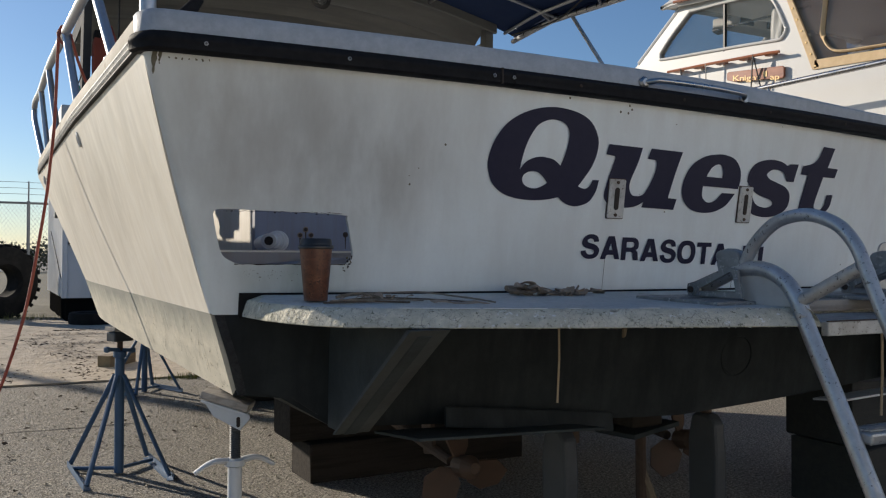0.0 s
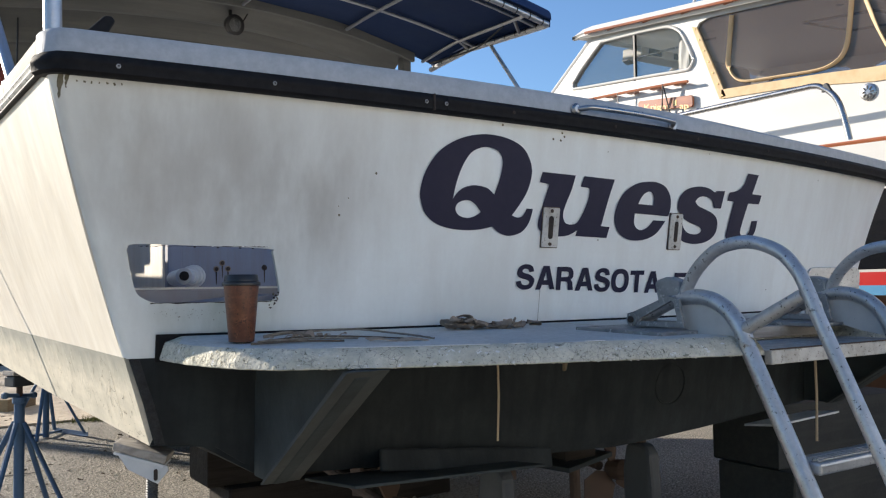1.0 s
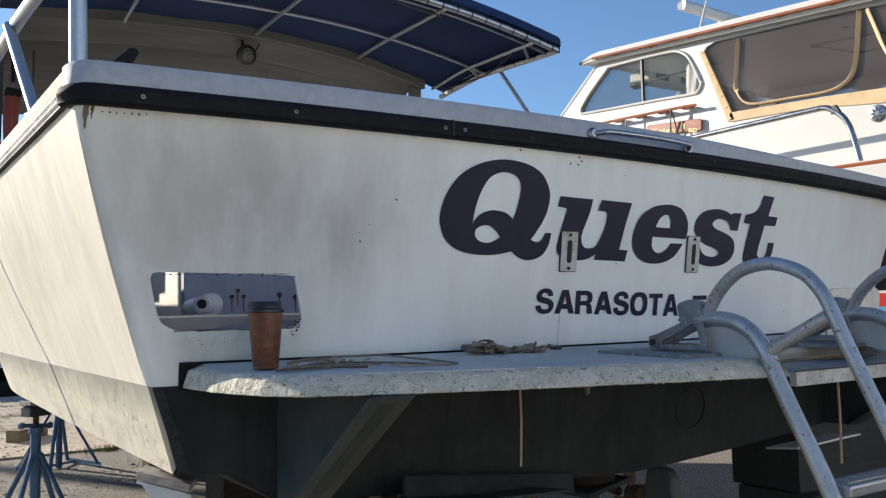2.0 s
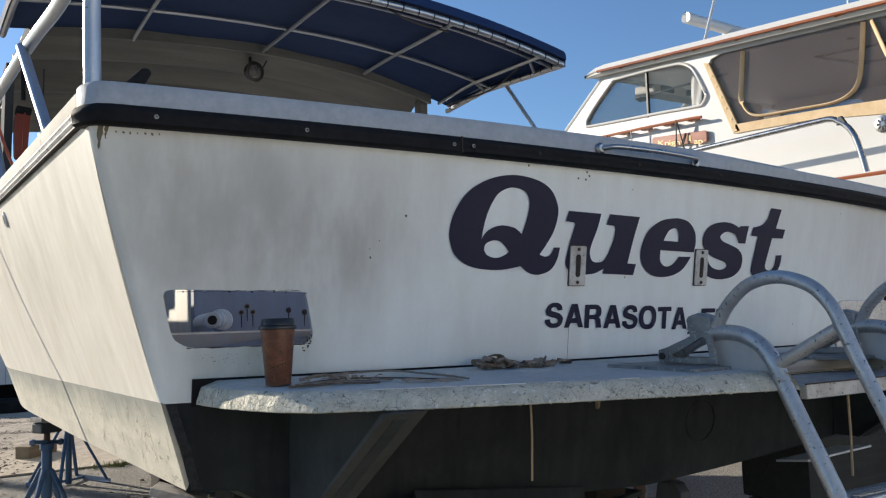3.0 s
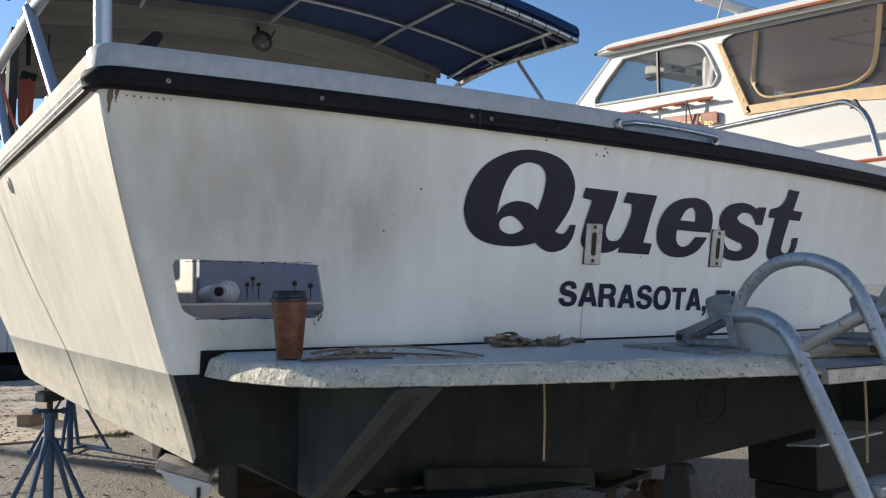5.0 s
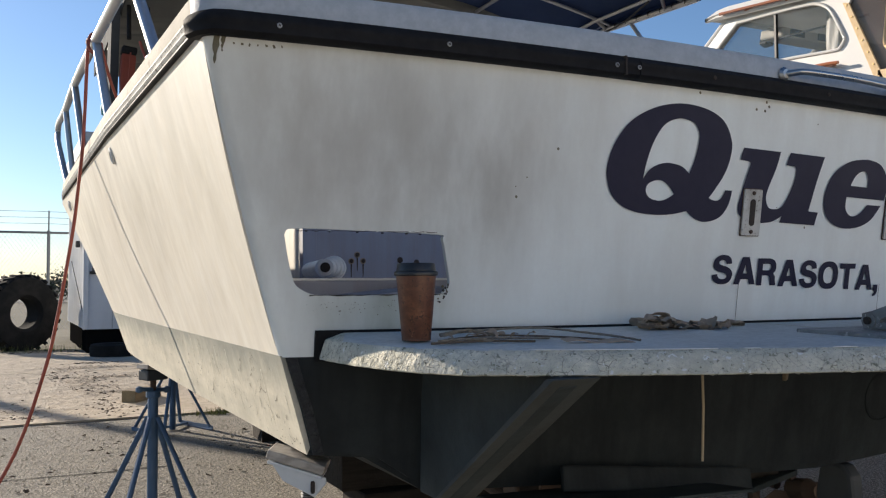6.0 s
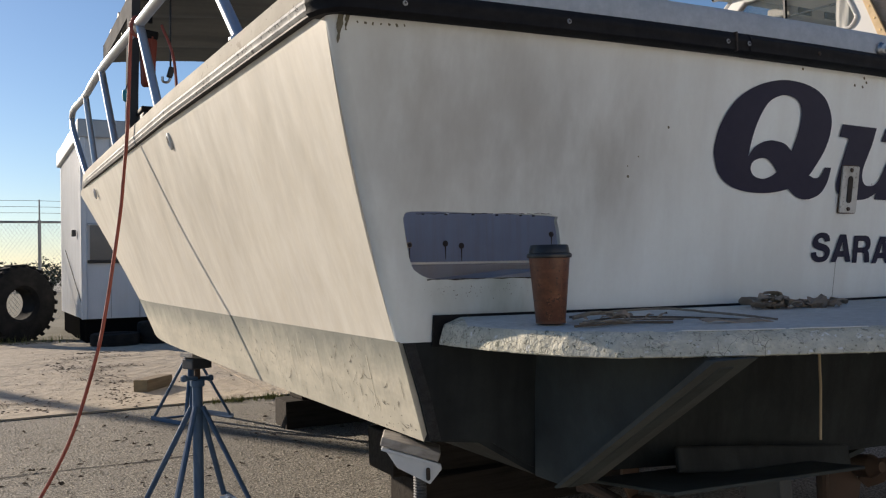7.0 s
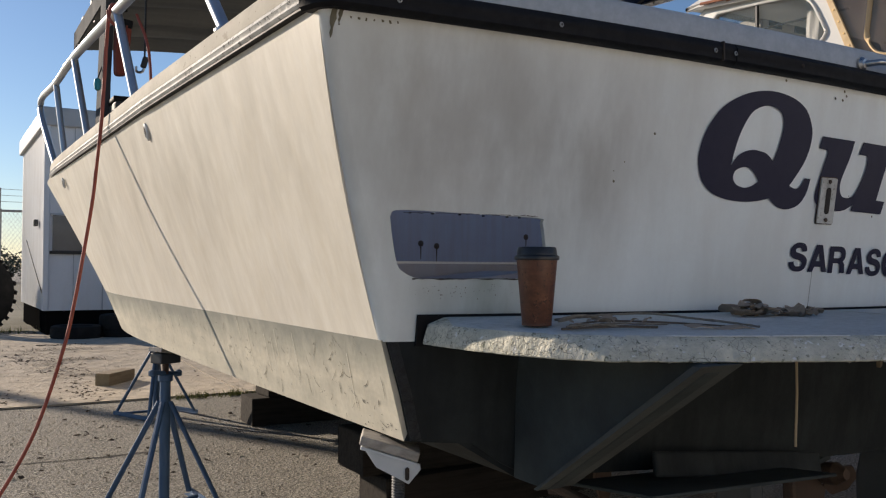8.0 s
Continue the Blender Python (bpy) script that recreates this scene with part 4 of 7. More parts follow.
part("pipe_run", bm_tube([(-1.06, 1.48, 1.215), (-0.93, 2.08, 1.215)], 0.036, 16), M_PVC, boat, "white plastic pipe", True)
# torn lip and old rivet holes along the top of the scupper
for k, (x, z) in enumerate(((-1.555, 1.271), (-1.50, 1.2705), (-1.44, 1.2695), (-1.38, 1.2685), (-1.325, 1.2675), (-1.29, 1.267))):
    part("rivet_hole", bm_box((0.004, 0.006, 0.003), (x, stern(x, z) + 0.018 + 0.006 * (k % 2), z + 0.0005)), M_SLOT, boat)

# ---- name and port of registry ----
def letter_curve(loops, sx, sz, x0, z0):
    """Letters drawn as outlines; a starred point is a corner, the rest lie on smooth curves."""
    cu = bpy.data.curves.new("letter", "CURVE")
    cu.dimensions, cu.fill_mode = "2D", "BOTH"
    for text in loops:
        raw = [(tuple(float(v) for v in w.strip().rstrip("*").split()), w.strip().endswith("*")) for w in text.split(",")]
        pts, n = [], len(raw)
        for i in range(n):
            (b, cb), (c, cc) = raw[i], raw[(i + 1) % n]
            a = raw[i - 1][0] if not cb else b
            d = raw[(i + 2) % n][0] if not cc else c
            steps = 1 if (cb and cc) else 4
            for k in range(steps):
                t = k / steps
                pts.append(tuple(0.5 * (2 * b[q] + (c[q] - a[q]) * t + (2 * a[q] - 5 * b[q] + 4 * c[q] - d[q]) * t * t + (3 * b[q] - a[q] - 3 * c[q] + d[q]) * t ** 3) for q in (0, 1)))
        sp = cu.splines.new("POLY")
        sp.points.add(len(pts) - 1)
        for p, (x, z) in zip(sp.points, pts):
            p.co = (x0 + x * sx, z0 + z * sz, 0, 1)
        sp.use_cyclic_u = True
    return cu


def flat_mesh(cu):
    ob = new("tmp", cu)
    bpy.context.view_layer.update()
    me = bpy.data.meshes.new_from_object(ob.evaluated_get(bpy.context.evaluated_depsgraph_get()))
    bpy.data.objects.remove(ob)
    me.materials.clear()
    return me


def stick_on_stern(me, material, label, lift=0.003):
    # cut into narrow strips, to lie on the curve without creases
    bm = bmesh.new()
    bm.from_mesh(me)
    x, hi = min(v.co.x for v in bm.verts), max(v.co.x for v in bm.verts)
    while x < hi - 0.02:
        x += 0.02
        bmesh.ops.bisect_plane(bm, geom=bm.verts[:] + bm.edges[:] + bm.faces[:], plane_co=(x, 0, 0), plane_no=(1, 0, 0))
    bm.to_mesh(me)
    bm.free()
    for v in me.vertices:
        x, z = v.co.x, v.co.y
        v.co = (x, stern(x, z) - lift, z)
    me.materials.append(material)
    ob = new("letter", me)
    ob.parent = transom
    return tagged(ob, label)


GLYPHS = {}
GLYPHS["Q"] = []
GLYPHS["Q"].append("0 67, 6 94, 23 121, 46 138, 75 149, 109 153, 146 148, 173 135, 188 112, 189 91, 182 69, 169 49, 159 36*, 168 33, 176 34, 182 40, 185 47*, 197 47*, 193 29, 183 14, 169 7, 153 5, 138 9, 125 18*, 106 14, 82 12, 52 14, 28 21, 11 34, 3 50")
GLYPHS["Q"].append("54 57*, 57 76, 62 95, 69 111, 79 125, 95 133, 110 134, 126 129, 134 117, 134 101, 130 83, 124 66*, 113 74, 101 77, 88 78, 74 75, 62 68")
GLYPHS["Q"].append("103 39*, 93 33, 81 30, 67 33, 60 41, 62 50, 72 55, 84 55, 95 48")
GLYPHS["u"] = []
GLYPHS["u"].append("210 104*, 276 102*, 270 79, 259 52, 257 38, 263 27, 275 25, 287 29, 298 46, 306 66, 307 80, 304 84*, 288 85*, 294 102*, 360 100*, 349 66, 338 24*, 357 23*, 352 5*, 285 7*, 288 16*, 274 9, 259 6, 236 6, 218 11, 209 22, 212 42, 220 70, 224 83*, 222 86, 206 88*")
GLYPHS["e"] = []
GLYPHS["e"].append("494 45*, 498 60, 495 79, 480 95, 458 101, 438 101, 410 96, 384 81, 370 60, 366 37, 374 18, 392 6, 416 2, 444 5, 469 16, 488 37*, 457 37*, 446 26, 432 20, 420 22, 412 31, 412 47*")
GLYPHS["e"].append("418 63*, 426 76, 436 83, 447 84, 454 75, 454 62*")
GLYPHS["s"] = []
GLYPHS["s"].append("644 96*, 636 64*, 616 64*, 607 78, 590 83, 574 82, 563 74, 572 66, 591 61, 617 53, 630 39, 626 18, 604 4, 572 -1, 545 1, 526 7*, 518 2*, 505 3*, 514 40*, 530 40*, 537 26, 550 18, 571 16, 585 22, 578 30, 548 37, 526 48, 516 62, 520 80, 538 94, 569 100, 597 98, 614 92*, 620 95*")
GLYPHS["t"] = []
GLYPHS["t"].append("708 132*, 743 131*, 729 95*, 760 94*, 754 77*, 719 77*, 704 33, 704 20, 719 16, 732 26, 736 45*, 755 46*, 750 24, 732 10, 702 0, 674 1, 659 13, 661 31, 673 78*, 653 79*, 657 94*, 684 100, 700 113")
for ch in "Quest":
    stick_on_stern(flat_mesh(letter_curve(GLYPHS[ch], 0.002, 0.002, -0.835, 1.30)), M_INK, "dark navy slanted slab serif letter " + ch)


def font_letters(text, x0, width, z0, height, weight, place, fall=0.038):
    """Each letter of the built-in font, spread over the width."""
    widths, meshes = [], []
    for ch in text:
        if ch == " ":
            widths.append(0.20)
            meshes.append(None)
            continue
        cu = bpy.data.curves.new("letter", "FONT")
        cu.body, cu.offset, cu.resolution_u = ch, weight, 5
        me = flat_mesh(cu)
        lo, hi = min(v.co.x for v in me.vertices), max(v.co.x for v in me.vertices)
        for v in me.vertices:
            v.co.x -= lo
        widths.append(hi - lo + 0.035)
        meshes.append(me)
    k, x = width / (sum(widths) - 0.035), x0
    for ch, w, me in zip(text, widths, meshes):
        if me:
            for v in me.vertices:
                v.co = (x + v.co.x * k, z0 - fall * (x + v.co.x * k + 0.46) + v.co.y * height / 0.73, 0)
            place(me, ch)
        x += w * k


# the port of registry in plain block capitals, 100 high
BLOCK = {}
BLOCK["A"] = (92, ["0 0*, 24 0*, 31 19*, 62 19*, 69 0*, 93 0*, 61 100*, 32 100*", "46.5 72*, 55 40*, 38 40*"])
BLOCK["R"] = (88, ["0 0*, 23 0*, 23 37*, 45 37*, 54 33, 57 24*, 60 0*, 86 0*, 82 22, 80 34, 71 45*, 80 53, 83 69, 79 85, 68 96, 52 100*, 0 100*", "23 56*, 23 80*, 48 80*, 57 77, 60 68, 57 59, 48 56*"])
BLOCK["O"] = (98, ["0 50, 3 73, 14 92, 30 101, 49 103, 68 101, 84 92, 95 73, 98 50, 95 27, 84 8, 68 -1, 49 -3, 30 -1, 14 8, 3 27", "24 50, 27 66, 35 78, 49 82, 63 78, 71 66, 74 50, 71 34, 63 22, 49 18, 35 22, 27 34"])
BLOCK["T"] = (80, ["28 0*, 52 0*, 52 80*, 80 80*, 80 100*, 0 100*, 0 80*, 28 80*"])
BLOCK["S"] = (84, ["0 31*, 22 34*, 26 23, 34 17, 45 16, 56 18, 61 25, 58 33, 48 38, 30 42, 13 49, 4 60, 4 77, 13 92, 28 101, 44 103, 62 100, 75 90, 80 72*, 57 70*, 53 80, 43 84, 32 82, 27 76, 30 69, 42 65, 58 61, 73 53, 83 41, 84 28, 78 12, 65 1, 45 -3, 25 -1, 9 9, 2 20"])
BLOCK["F"] = (72, ["0 0*, 23 0*, 23 42*, 63 42*, 63 61*, 23 61*, 23 80*, 72 80*, 72 100*, 0 100*"])
BLOCK["L"] = (70, ["0 0*, 70 0*, 70 20*, 23 20*, 23 100*, 0 100*"])
BLOCK[","] = (26, ["0 0*, 8 0*, 8 -9, 0 -13*, 0 -22*, 15 -18, 24 -6, 25 10*, 25 24*, 0 24*"])


def block_letters(text, x0, width, z0, height, fall=0.038):
    k = width / (sum(BLOCK[c][0] for c in text) + 7 * (len(text) - 1))
    x = x0
    for ch in text:
        w, loops = BLOCK[ch]
        me = flat_mesh(letter_curve(loops, k, height / 100, x, z0 - fall * (x + 0.46)))
        stick_on_stern(me, M_INK, "dark navy comma" if ch == "," else "dark navy bold block letter " + ch)
        x += (w + 7) * k


block_letters("SARASOTA,", -0.483, 0.650, 1.147, 0.074)
block_letters("FL", 0.213, 0.155, 1.147, 0.074)

# ---- swim platform ----
platform = thing("swim_platform", "white painted swim platform with cracked flaking edge", "platform")
aft = [(-1.526, 0.155), (-1.524, 0.10), (-1.515, -0.03), (-1.495, -0.13), (-1.468, -0.228), (-1.408, -0.326), (-1.350, -0.357), (-1.29, -0.388)]
aft += [(-1.31 + 0.98 * k / 12, -0.405 - 0.352 * (k / 12) ** 0.93 + 0.02 * max(0.0, 1 - k / 4)) for k in range(1, 13)]
bay = [(-0.325, -0.40), (0.335, -0.40)]
back = [(0.36, -0.745), (0.45, -0.735), (1.31, -0.412), (1.38, -0.385), (1.435, -0.345), (1.478, -0.285), (1.503, -0.20), (1.514, -0.10), (1.516, 0.0), (1.512, 0.10)]


NOSE = [(0.050, 1.0265), (0.043, 1.0250), (0.032, 1.0185), (0.019, 1.0080), (0.009, 0.9970), (0.003, 0.9885), (0.0, 0.9835), (0.004, 0.9812)]


def resample(line_, step):
    """The line with points about a step apart, its corners kept."""
    out = []
    for (ax, ay), (bx, by) in zip(line_, line_[1:]):
        n = max(1, round(math.hypot(bx - ax, by - ay) / step))
        out += [(ax + (bx - ax) * k / n, ay + (by - ay) * k / n) for k in range(n)]
    return out + [line_[-1]]


def bm_plate(outline):
    """A plate with a worn round nose from port round aft to starboard, its front against the transom."""
    own = bmesh.new()
    n = len(outline)
    rings = [[] for _ in NOSE]
    for i, (x, y) in enumerate(outline):
        (ax, ay), (bx, by) = outline[max(i - 1, 0)], outline[min(i + 1, n - 1)]
        d = Vector((bx - ax, by - ay, 0)).normalized()
        inward = Vector((-d.y, d.x, 0))
        full = min(1.0, 0.32 + 0.68 * max(0.0, -0.14 - y) / 0.20)
        for j, (inset, z) in enumerate(NOSE):
            p = Vector((x, y, z)) + inward * inset * (full if x < 0 else 1.0)
            if 0 < j:
                lump = 0.0016 * noise.noise((x * 34, y * 34, z * 60)) + 0.0014 * noise.noise((x * 95, y * 95, z * 130))
                p += (-inward * 0.8 + Vector((0, 0, 0.4 if j < 4 else -0.3))) * lump
            rings[j].append(own.verts.new(p))
    for a, b in zip(rings, rings[1:]):
        for k in range(n - 1):
            own.faces.new((a[k], a[k + 1], b[k + 1], b[k]))
    # the top falls a little from the transom to the nose
    for ring, z in ((rings[0], 1.040), (rings[-1], 0.9815)):
        front = [own.verts.new((0.962 * x, stern(0.962 * x, 1.03) - 0.012, z)) for x, y in outline]
        for k in range(n - 1):
            own.faces.new((ring[k], ring[k + 1], front[k + 1], front[k]))
    bmesh.ops.recalc_face_normals(own, faces=own.faces)
    return own


deck = part("deck", bm_plate(resample(aft, 0.013) + bay + resample(back, 0.05)), M_PLAT, platform, "white paint cracked and flaking off the edge", True)
deck.data.materials.append(M_PLATEDGE)
for f in deck.data.polygons:
    f.material_index = 0 if f.normal.z > 0.97 else 1
part("gap_seal", bm_sheet([[(x, stern(x, z) - 0.006, z) for x in [-1.53 + 3.06 * k / 30 for k in range(31)]] for z in (0.975, 1.046)], (0, -0.006, 0)), M_RUB, platform, "black seal against the transom")
# paint flakes still white along the worn edge, and scabs curling off it
rnd = random.Random(21)
edge_pts = aft[6:]


def along_edge(s):
    """A point of the platform's aft edge, s from 0 to 1, and its outward way."""
    k = min(int(s * (len(edge_pts) - 1)), len(edge_pts) - 2)
    f = s * (len(edge_pts) - 1) - k
    a, b = Vector((*edge_pts[k], 0)), Vector((*edge_pts[k + 1], 0))
    d = (b - a).normalized()
    return a.lerp(b, f), Vector((d.y, -d.x, 0))


def nose_inset(z):
    """How far the worn nose lies inside the platform's outline at a height."""
    for (i0, z0), (i1, z1) in zip(NOSE, NOSE[1:]):
        if z1 <= z <= z0:
            return i1 + (i0 - i1) * (z - z1) / (z0 - z1)
    return 0.0


# patches of white paint left along the top of the nose
for s0, w, d in ((0.085, 0.028, 0.006), (0.175, 0.062, 0.006), (0.232, 0.020, 0.007), (0.325, 0.078, 0.005), (0.45, 0.016, 0.004), (0.62, 0.024, 0.004)):
    p, out = along_edge(s0)
    side = Vector((-out.y, out.x, 0))
    q = p - out * (0.044 + 0.003 * rnd.random())
    rim = [q + side * (w * (1 if math.cos(a) > 0 else -1) * abs(math.cos(a)) ** 0.6 * rnd.uniform(0.82, 1.1)) + out * (d * rnd.uniform(0.6, 1.1) * math.sin(a)) for a in [2 * math.pi * i / 17 for i in range(17)]]
    own = bmesh.new()
    own.faces.new([own.verts.new((v.x, v.y, 1.0252)) for v in rim])
    r = bmesh.ops.extrude_face_region(own, geom=own.faces[:])
    bmesh.ops.translate(own, vec=(0, 0, 0.0016), verts=[v for v in r["geom"] if isinstance(v, bmesh.types.BMVert)])
    bmesh.ops.recalc_face_normals(own, faces=own.faces)
    part("paint_flake", own, M_FLAKE, platform)
# plates of paint lifting off the nose, each tilted a little, with dark gaps round them
for k in range(200):
    p, out = along_edge(rnd.random())
    z = rnd.uniform(0.984, 1.024)
    side = Vector((-out.y, out.x, 0))
    up = (Vector((0, 0, 1)) - out * (0.5 + 0.8 * max(0.0, (z - 0.990) / 0.03))).normalized()
    q = p - out * (nose_inset(z) - 0.0004) + Vector((0, 0, z))
    sz = 0.0018 + 0.0052 * rnd.random() ** 3
    lift = out * rnd.uniform(0.0002, 0.0012)
    own = bmesh.new()
    turn = rnd.uniform(0, 6.3)
    rim = [q + side * (sz * rnd.uniform(0.5, 1.6) * math.cos(a + turn)) + up * (sz * 0.7 * rnd.uniform(0.4, 1.5) * math.sin(a + turn)) for a in [2 * math.pi * i / 9 for i in range(9)]]
    top_ = own.verts.new(q + lift)
    vs = [own.verts.new(v + lift * rnd.uniform(-0.2, 1.1)) for v in rim]
    for i in range(9):
        own.faces.new((vs[i], vs[(i + 1) % 9], top_))
    part("paint_scab", own, M_FLAKE if k % 7 == 0 else M_PLATEDGE, platform)
# crumbs of paint and filler along the broken lower edge, and dark pits in it
for k in range(110):
    p, out = along_edge(rnd.random())
    q = p - out * rnd.uniform(0.003, 0.009)
    sz = rnd.uniform(0.0015, 0.0035)
    part("edge_crumb", bm_box((sz * rnd.uniform(1.2, 3.0), 0.004, sz), (q.x, q.y, 0.983 + rnd.uniform(-0.002, 0.003)), (rnd.uniform(-25, 25), rnd.uniform(-35, 35), math.degrees(math.atan2(out.y, out.x)) + 90 + rnd.uniform(-20, 20))), (M_FLAKE, M_STAIN, M_SCAB)[k % 3], platform)
part("bay_edging", bm_box((0.655, 0.022, 0.035), (0.01, -0.755, 0.975), bevel=0.003), M_PLATE, platform, "scuffed white painted edging bar")
part("edging_lip", bm_box((0.655, 0.006, 0.003), (0.01, -0.763, 0.9940)), M_RUST, platform, "rusty lip along the edging bar")
part("bay_plank", bm_box((0.64, 0.075, 0.034), (0.01, -0.445, 1.012), bevel=0.004), M_GREYWOOD, platform, "weathered brown grey plank")
part("bay_tread", bm_box((0.65, 0.245, 0.012), (0.01, -0.621, 0.985), bevel=0.003), M_HINGE, platform, "grey mottled step board")
for x0 in (-1.25, 1.21):
    m = Matrix.Translation((x0 + 0.02, 0, 0)) @ pose(0, 0, 0, 0, 0, 90)
    part("bracket", bm_prism([(0.16, 0.980), (0.17, 0.655), (0.04, 0.655), (-0.42, 0.962), (-0.42, 0.980)], 0.042, m, bevel=0.005), M_KNEE, platform, "grey triangular support bracket")
    fl = Matrix.Translation((x0 + 0.055, 0, 0)) @ pose(0, 0, 0, 0, 0, 90)
    part("flange", bm_prism([(0.040, 0.6575), (0.055, 0.6575), (-0.418, 0.9795), (-0.442, 0.9795)], 0.105, fl, bevel=0.002), M_FLANGE, platform, "worn grey flange of the bracket, coloured lighter as a lit band")
# cords and splinters hanging under the platform
for x, y, z0, z1, r in ((-0.703, -0.175, 0.984, 0.735, 0.0032), (0.262, -0.50, 0.94, 0.675, 0.004)):
    part("cord", bm_tube([(x, y, z0), (x + 0.002, y, (z0 + z1) / 2), (x - 0.004, y, z1)], r, 7), M_CORD, platform, "hanging tan cord")
part("splinter", bm_prism([(0.0, 0.0), (0.03, 0.0), (0.026, -0.018), (0.018, -0.055), (0.011, -0.06), (0.012, -0.02)], 0.012, Matrix.Translation((-0.58, -0.30, 0.984)), bevel=0.002), M_WOOD, platform, "broken wood splinter")

# ---- hardtop, awning and lamp over the cockpit ----
TOP_X = -0.12


def crown(x, y):
    fore = min(1.0, max(0.0, (y - 2.9) / 0.5))
    bow_ = (0.038 + 0.016 * fore) if x < -0.15 else (0.074 + 0.026 * fore)
    return 3.055 - bow_ * (x + 0.15) ** 2 - 0.055 * max(0.0, 3.4 - y)


hardtop = thing("hardtop", "grey fibreglass hardtop over the cockpit, ribbed underneath", "boat roof")
rows = []
for j in range(34):
    y = 3.36 + 2.55 * j / 33
    rib = 0.060 * (math.sin(j * 2 * math.pi / 5.5) + 0.35 * math.sin(j * 4 * math.pi / 5.5))
    rows.append([(x, y, crown(x, y) + rib - 0.02 * (j / 33) ** 2) for x in [TOP_X - 1.40 + 2.74 * k / 24 for k in range(25)]])
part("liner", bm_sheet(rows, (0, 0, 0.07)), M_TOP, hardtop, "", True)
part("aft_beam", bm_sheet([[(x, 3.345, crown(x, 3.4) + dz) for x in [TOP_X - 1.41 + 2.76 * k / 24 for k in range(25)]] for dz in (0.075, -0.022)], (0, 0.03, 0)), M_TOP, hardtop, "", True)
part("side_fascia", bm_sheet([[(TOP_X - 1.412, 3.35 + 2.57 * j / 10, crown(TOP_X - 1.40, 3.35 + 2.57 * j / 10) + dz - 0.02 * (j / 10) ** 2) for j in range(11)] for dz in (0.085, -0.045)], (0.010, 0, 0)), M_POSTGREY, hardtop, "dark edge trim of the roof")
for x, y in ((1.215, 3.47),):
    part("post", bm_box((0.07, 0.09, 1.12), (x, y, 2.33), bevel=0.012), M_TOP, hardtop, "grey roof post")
for x in (-1.585, 1.50):
    part("post", bm_sheet([[(x, 4.20, 1.80), (x, 4.46, 1.80)], [(x, 4.16, 2.3), (x, 4.36, 2.3)], [(x, 4.02, 2.95), (x, 4.22, 2.95)]], (0.05, 0, 0)), M_POSTGREY, hardtop, "dark grey roof post")

lamp = thing("spot_lamp", "black round spot lamp under the hardtop", "lamp")
LX, LY, LZ = -0.115, 3.55, 2.955
part("housing", bm_lathe([(0.030, 0.0), (0.062, 0.018), (0.070, 0.05), (0.070, 0.062), (0.060, 0.064)], 24, None, (LX, LY, LZ), (97, 0, 10)), M_LID, lamp, "", True)
part("lens", bm_lathe([(0.050, 0.0), (0.044, 0.008), (0.02, 0.012)], 24, None, (LX + 0.010, LY - 0.060, LZ - 0.007), (97, 0, 10)), M_LENS, lamp, "ribbed clear lens", True)
part("bracket", bm_tube([(LX, LY, LZ + 0.05), (LX, LY + 0.01, LZ + 0.13)], 0.012, 8), M_LID, lamp)
part("cable", bm_tube(smooth_path([(LX + 0.02, LY, LZ + 0.06), (LX + 0.08, LY, LZ + 0.04), (LX + 0.12, LY, LZ + 0.10)], 5), 0.005, 6), M_LID, lamp)

awning = thing("awning", "navy canvas awning on an aluminium tube frame", "awning")
XS = [-1.68 + 3.08 * k / 26 for k in range(27)]


def sag(x, y):
    """The canvas hangs a little between the battens."""
    return 0.010 * math.sin((x + 0.19) * math.pi / 0.79) ** 2 + 0.008 * math.sin((y - 2.07) * 5.0) ** 2


rows = [[(x, 2.04 + 1.36 * j / 14, crown(x, 2.04 + 1.36 * j / 14) + 0.045 - sag(x, 2.04 + 1.36 * j / 14)) for x in XS] for j in range(15)]
part("canvas", bm_sheet(rows, (0, 0, 0.010)), M_CANVAS, awning, "navy canvas", True)
part("aft_flap", bm_sheet([[(x, y, crown(x, 2.04) + dz) for x in XS] for y, dz in ((2.055, 0.052), (2.015, 0.085), (1.995, 0.06), (1.99, 0.02))], (0, 0.008, 0)), M_CANVAS, awning, "navy canvas flap laced to the tube", True)
for side, x in ((-1, XS[0]), (1, XS[-1])):
    part("side_flap", bm_sheet([[(x + side * dx, 2.02 + 1.38 * j / 8, crown(x, 2.02 + 1.38 * j / 8) + dz) for j in range(9)] for dx, dz in ((0.0, 0.052), (0.018, 0.03), (0.014, -0.015))], (0, 0, 0.008)), M_CANVAS, awning, "navy canvas flap", True)


def line(fn, n=18):
    return [fn(k / n) for k in range(n + 1)]


for y, r, name in ((2.03, 0.021, "aft_tube"), (2.15, 0.011, "hoop"), (2.83, 0.011, "hoop")):
    part(name, bm_tube(line(lambda t: (-1.67 + 3.07 * t, y, crown(-1.67 + 3.07 * t, y) + (0.0 if r > 0.02 else 0.012))), r, 10), M_ALU, awning, "", True)
for x in (-1.03, -0.19, 0.575, 1.23):
    part("batten", bm_tube(line(lambda t: (x + 0.09 * t, 2.04 + 1.34 * t, crown(x, 2.04 + 1.34 * t) - 0.004), 8), 0.012, 8), M_ALU, awning, "", True)
for x in (-1.67, 1.40):
    part("side_tube", bm_tube(line(lambda t: (x, 2.03 + 1.36 * t, crown(x, 2.03 + 1.36 * t) - 0.004), 8), 0.019, 8), M_ALU, awning, "", True)
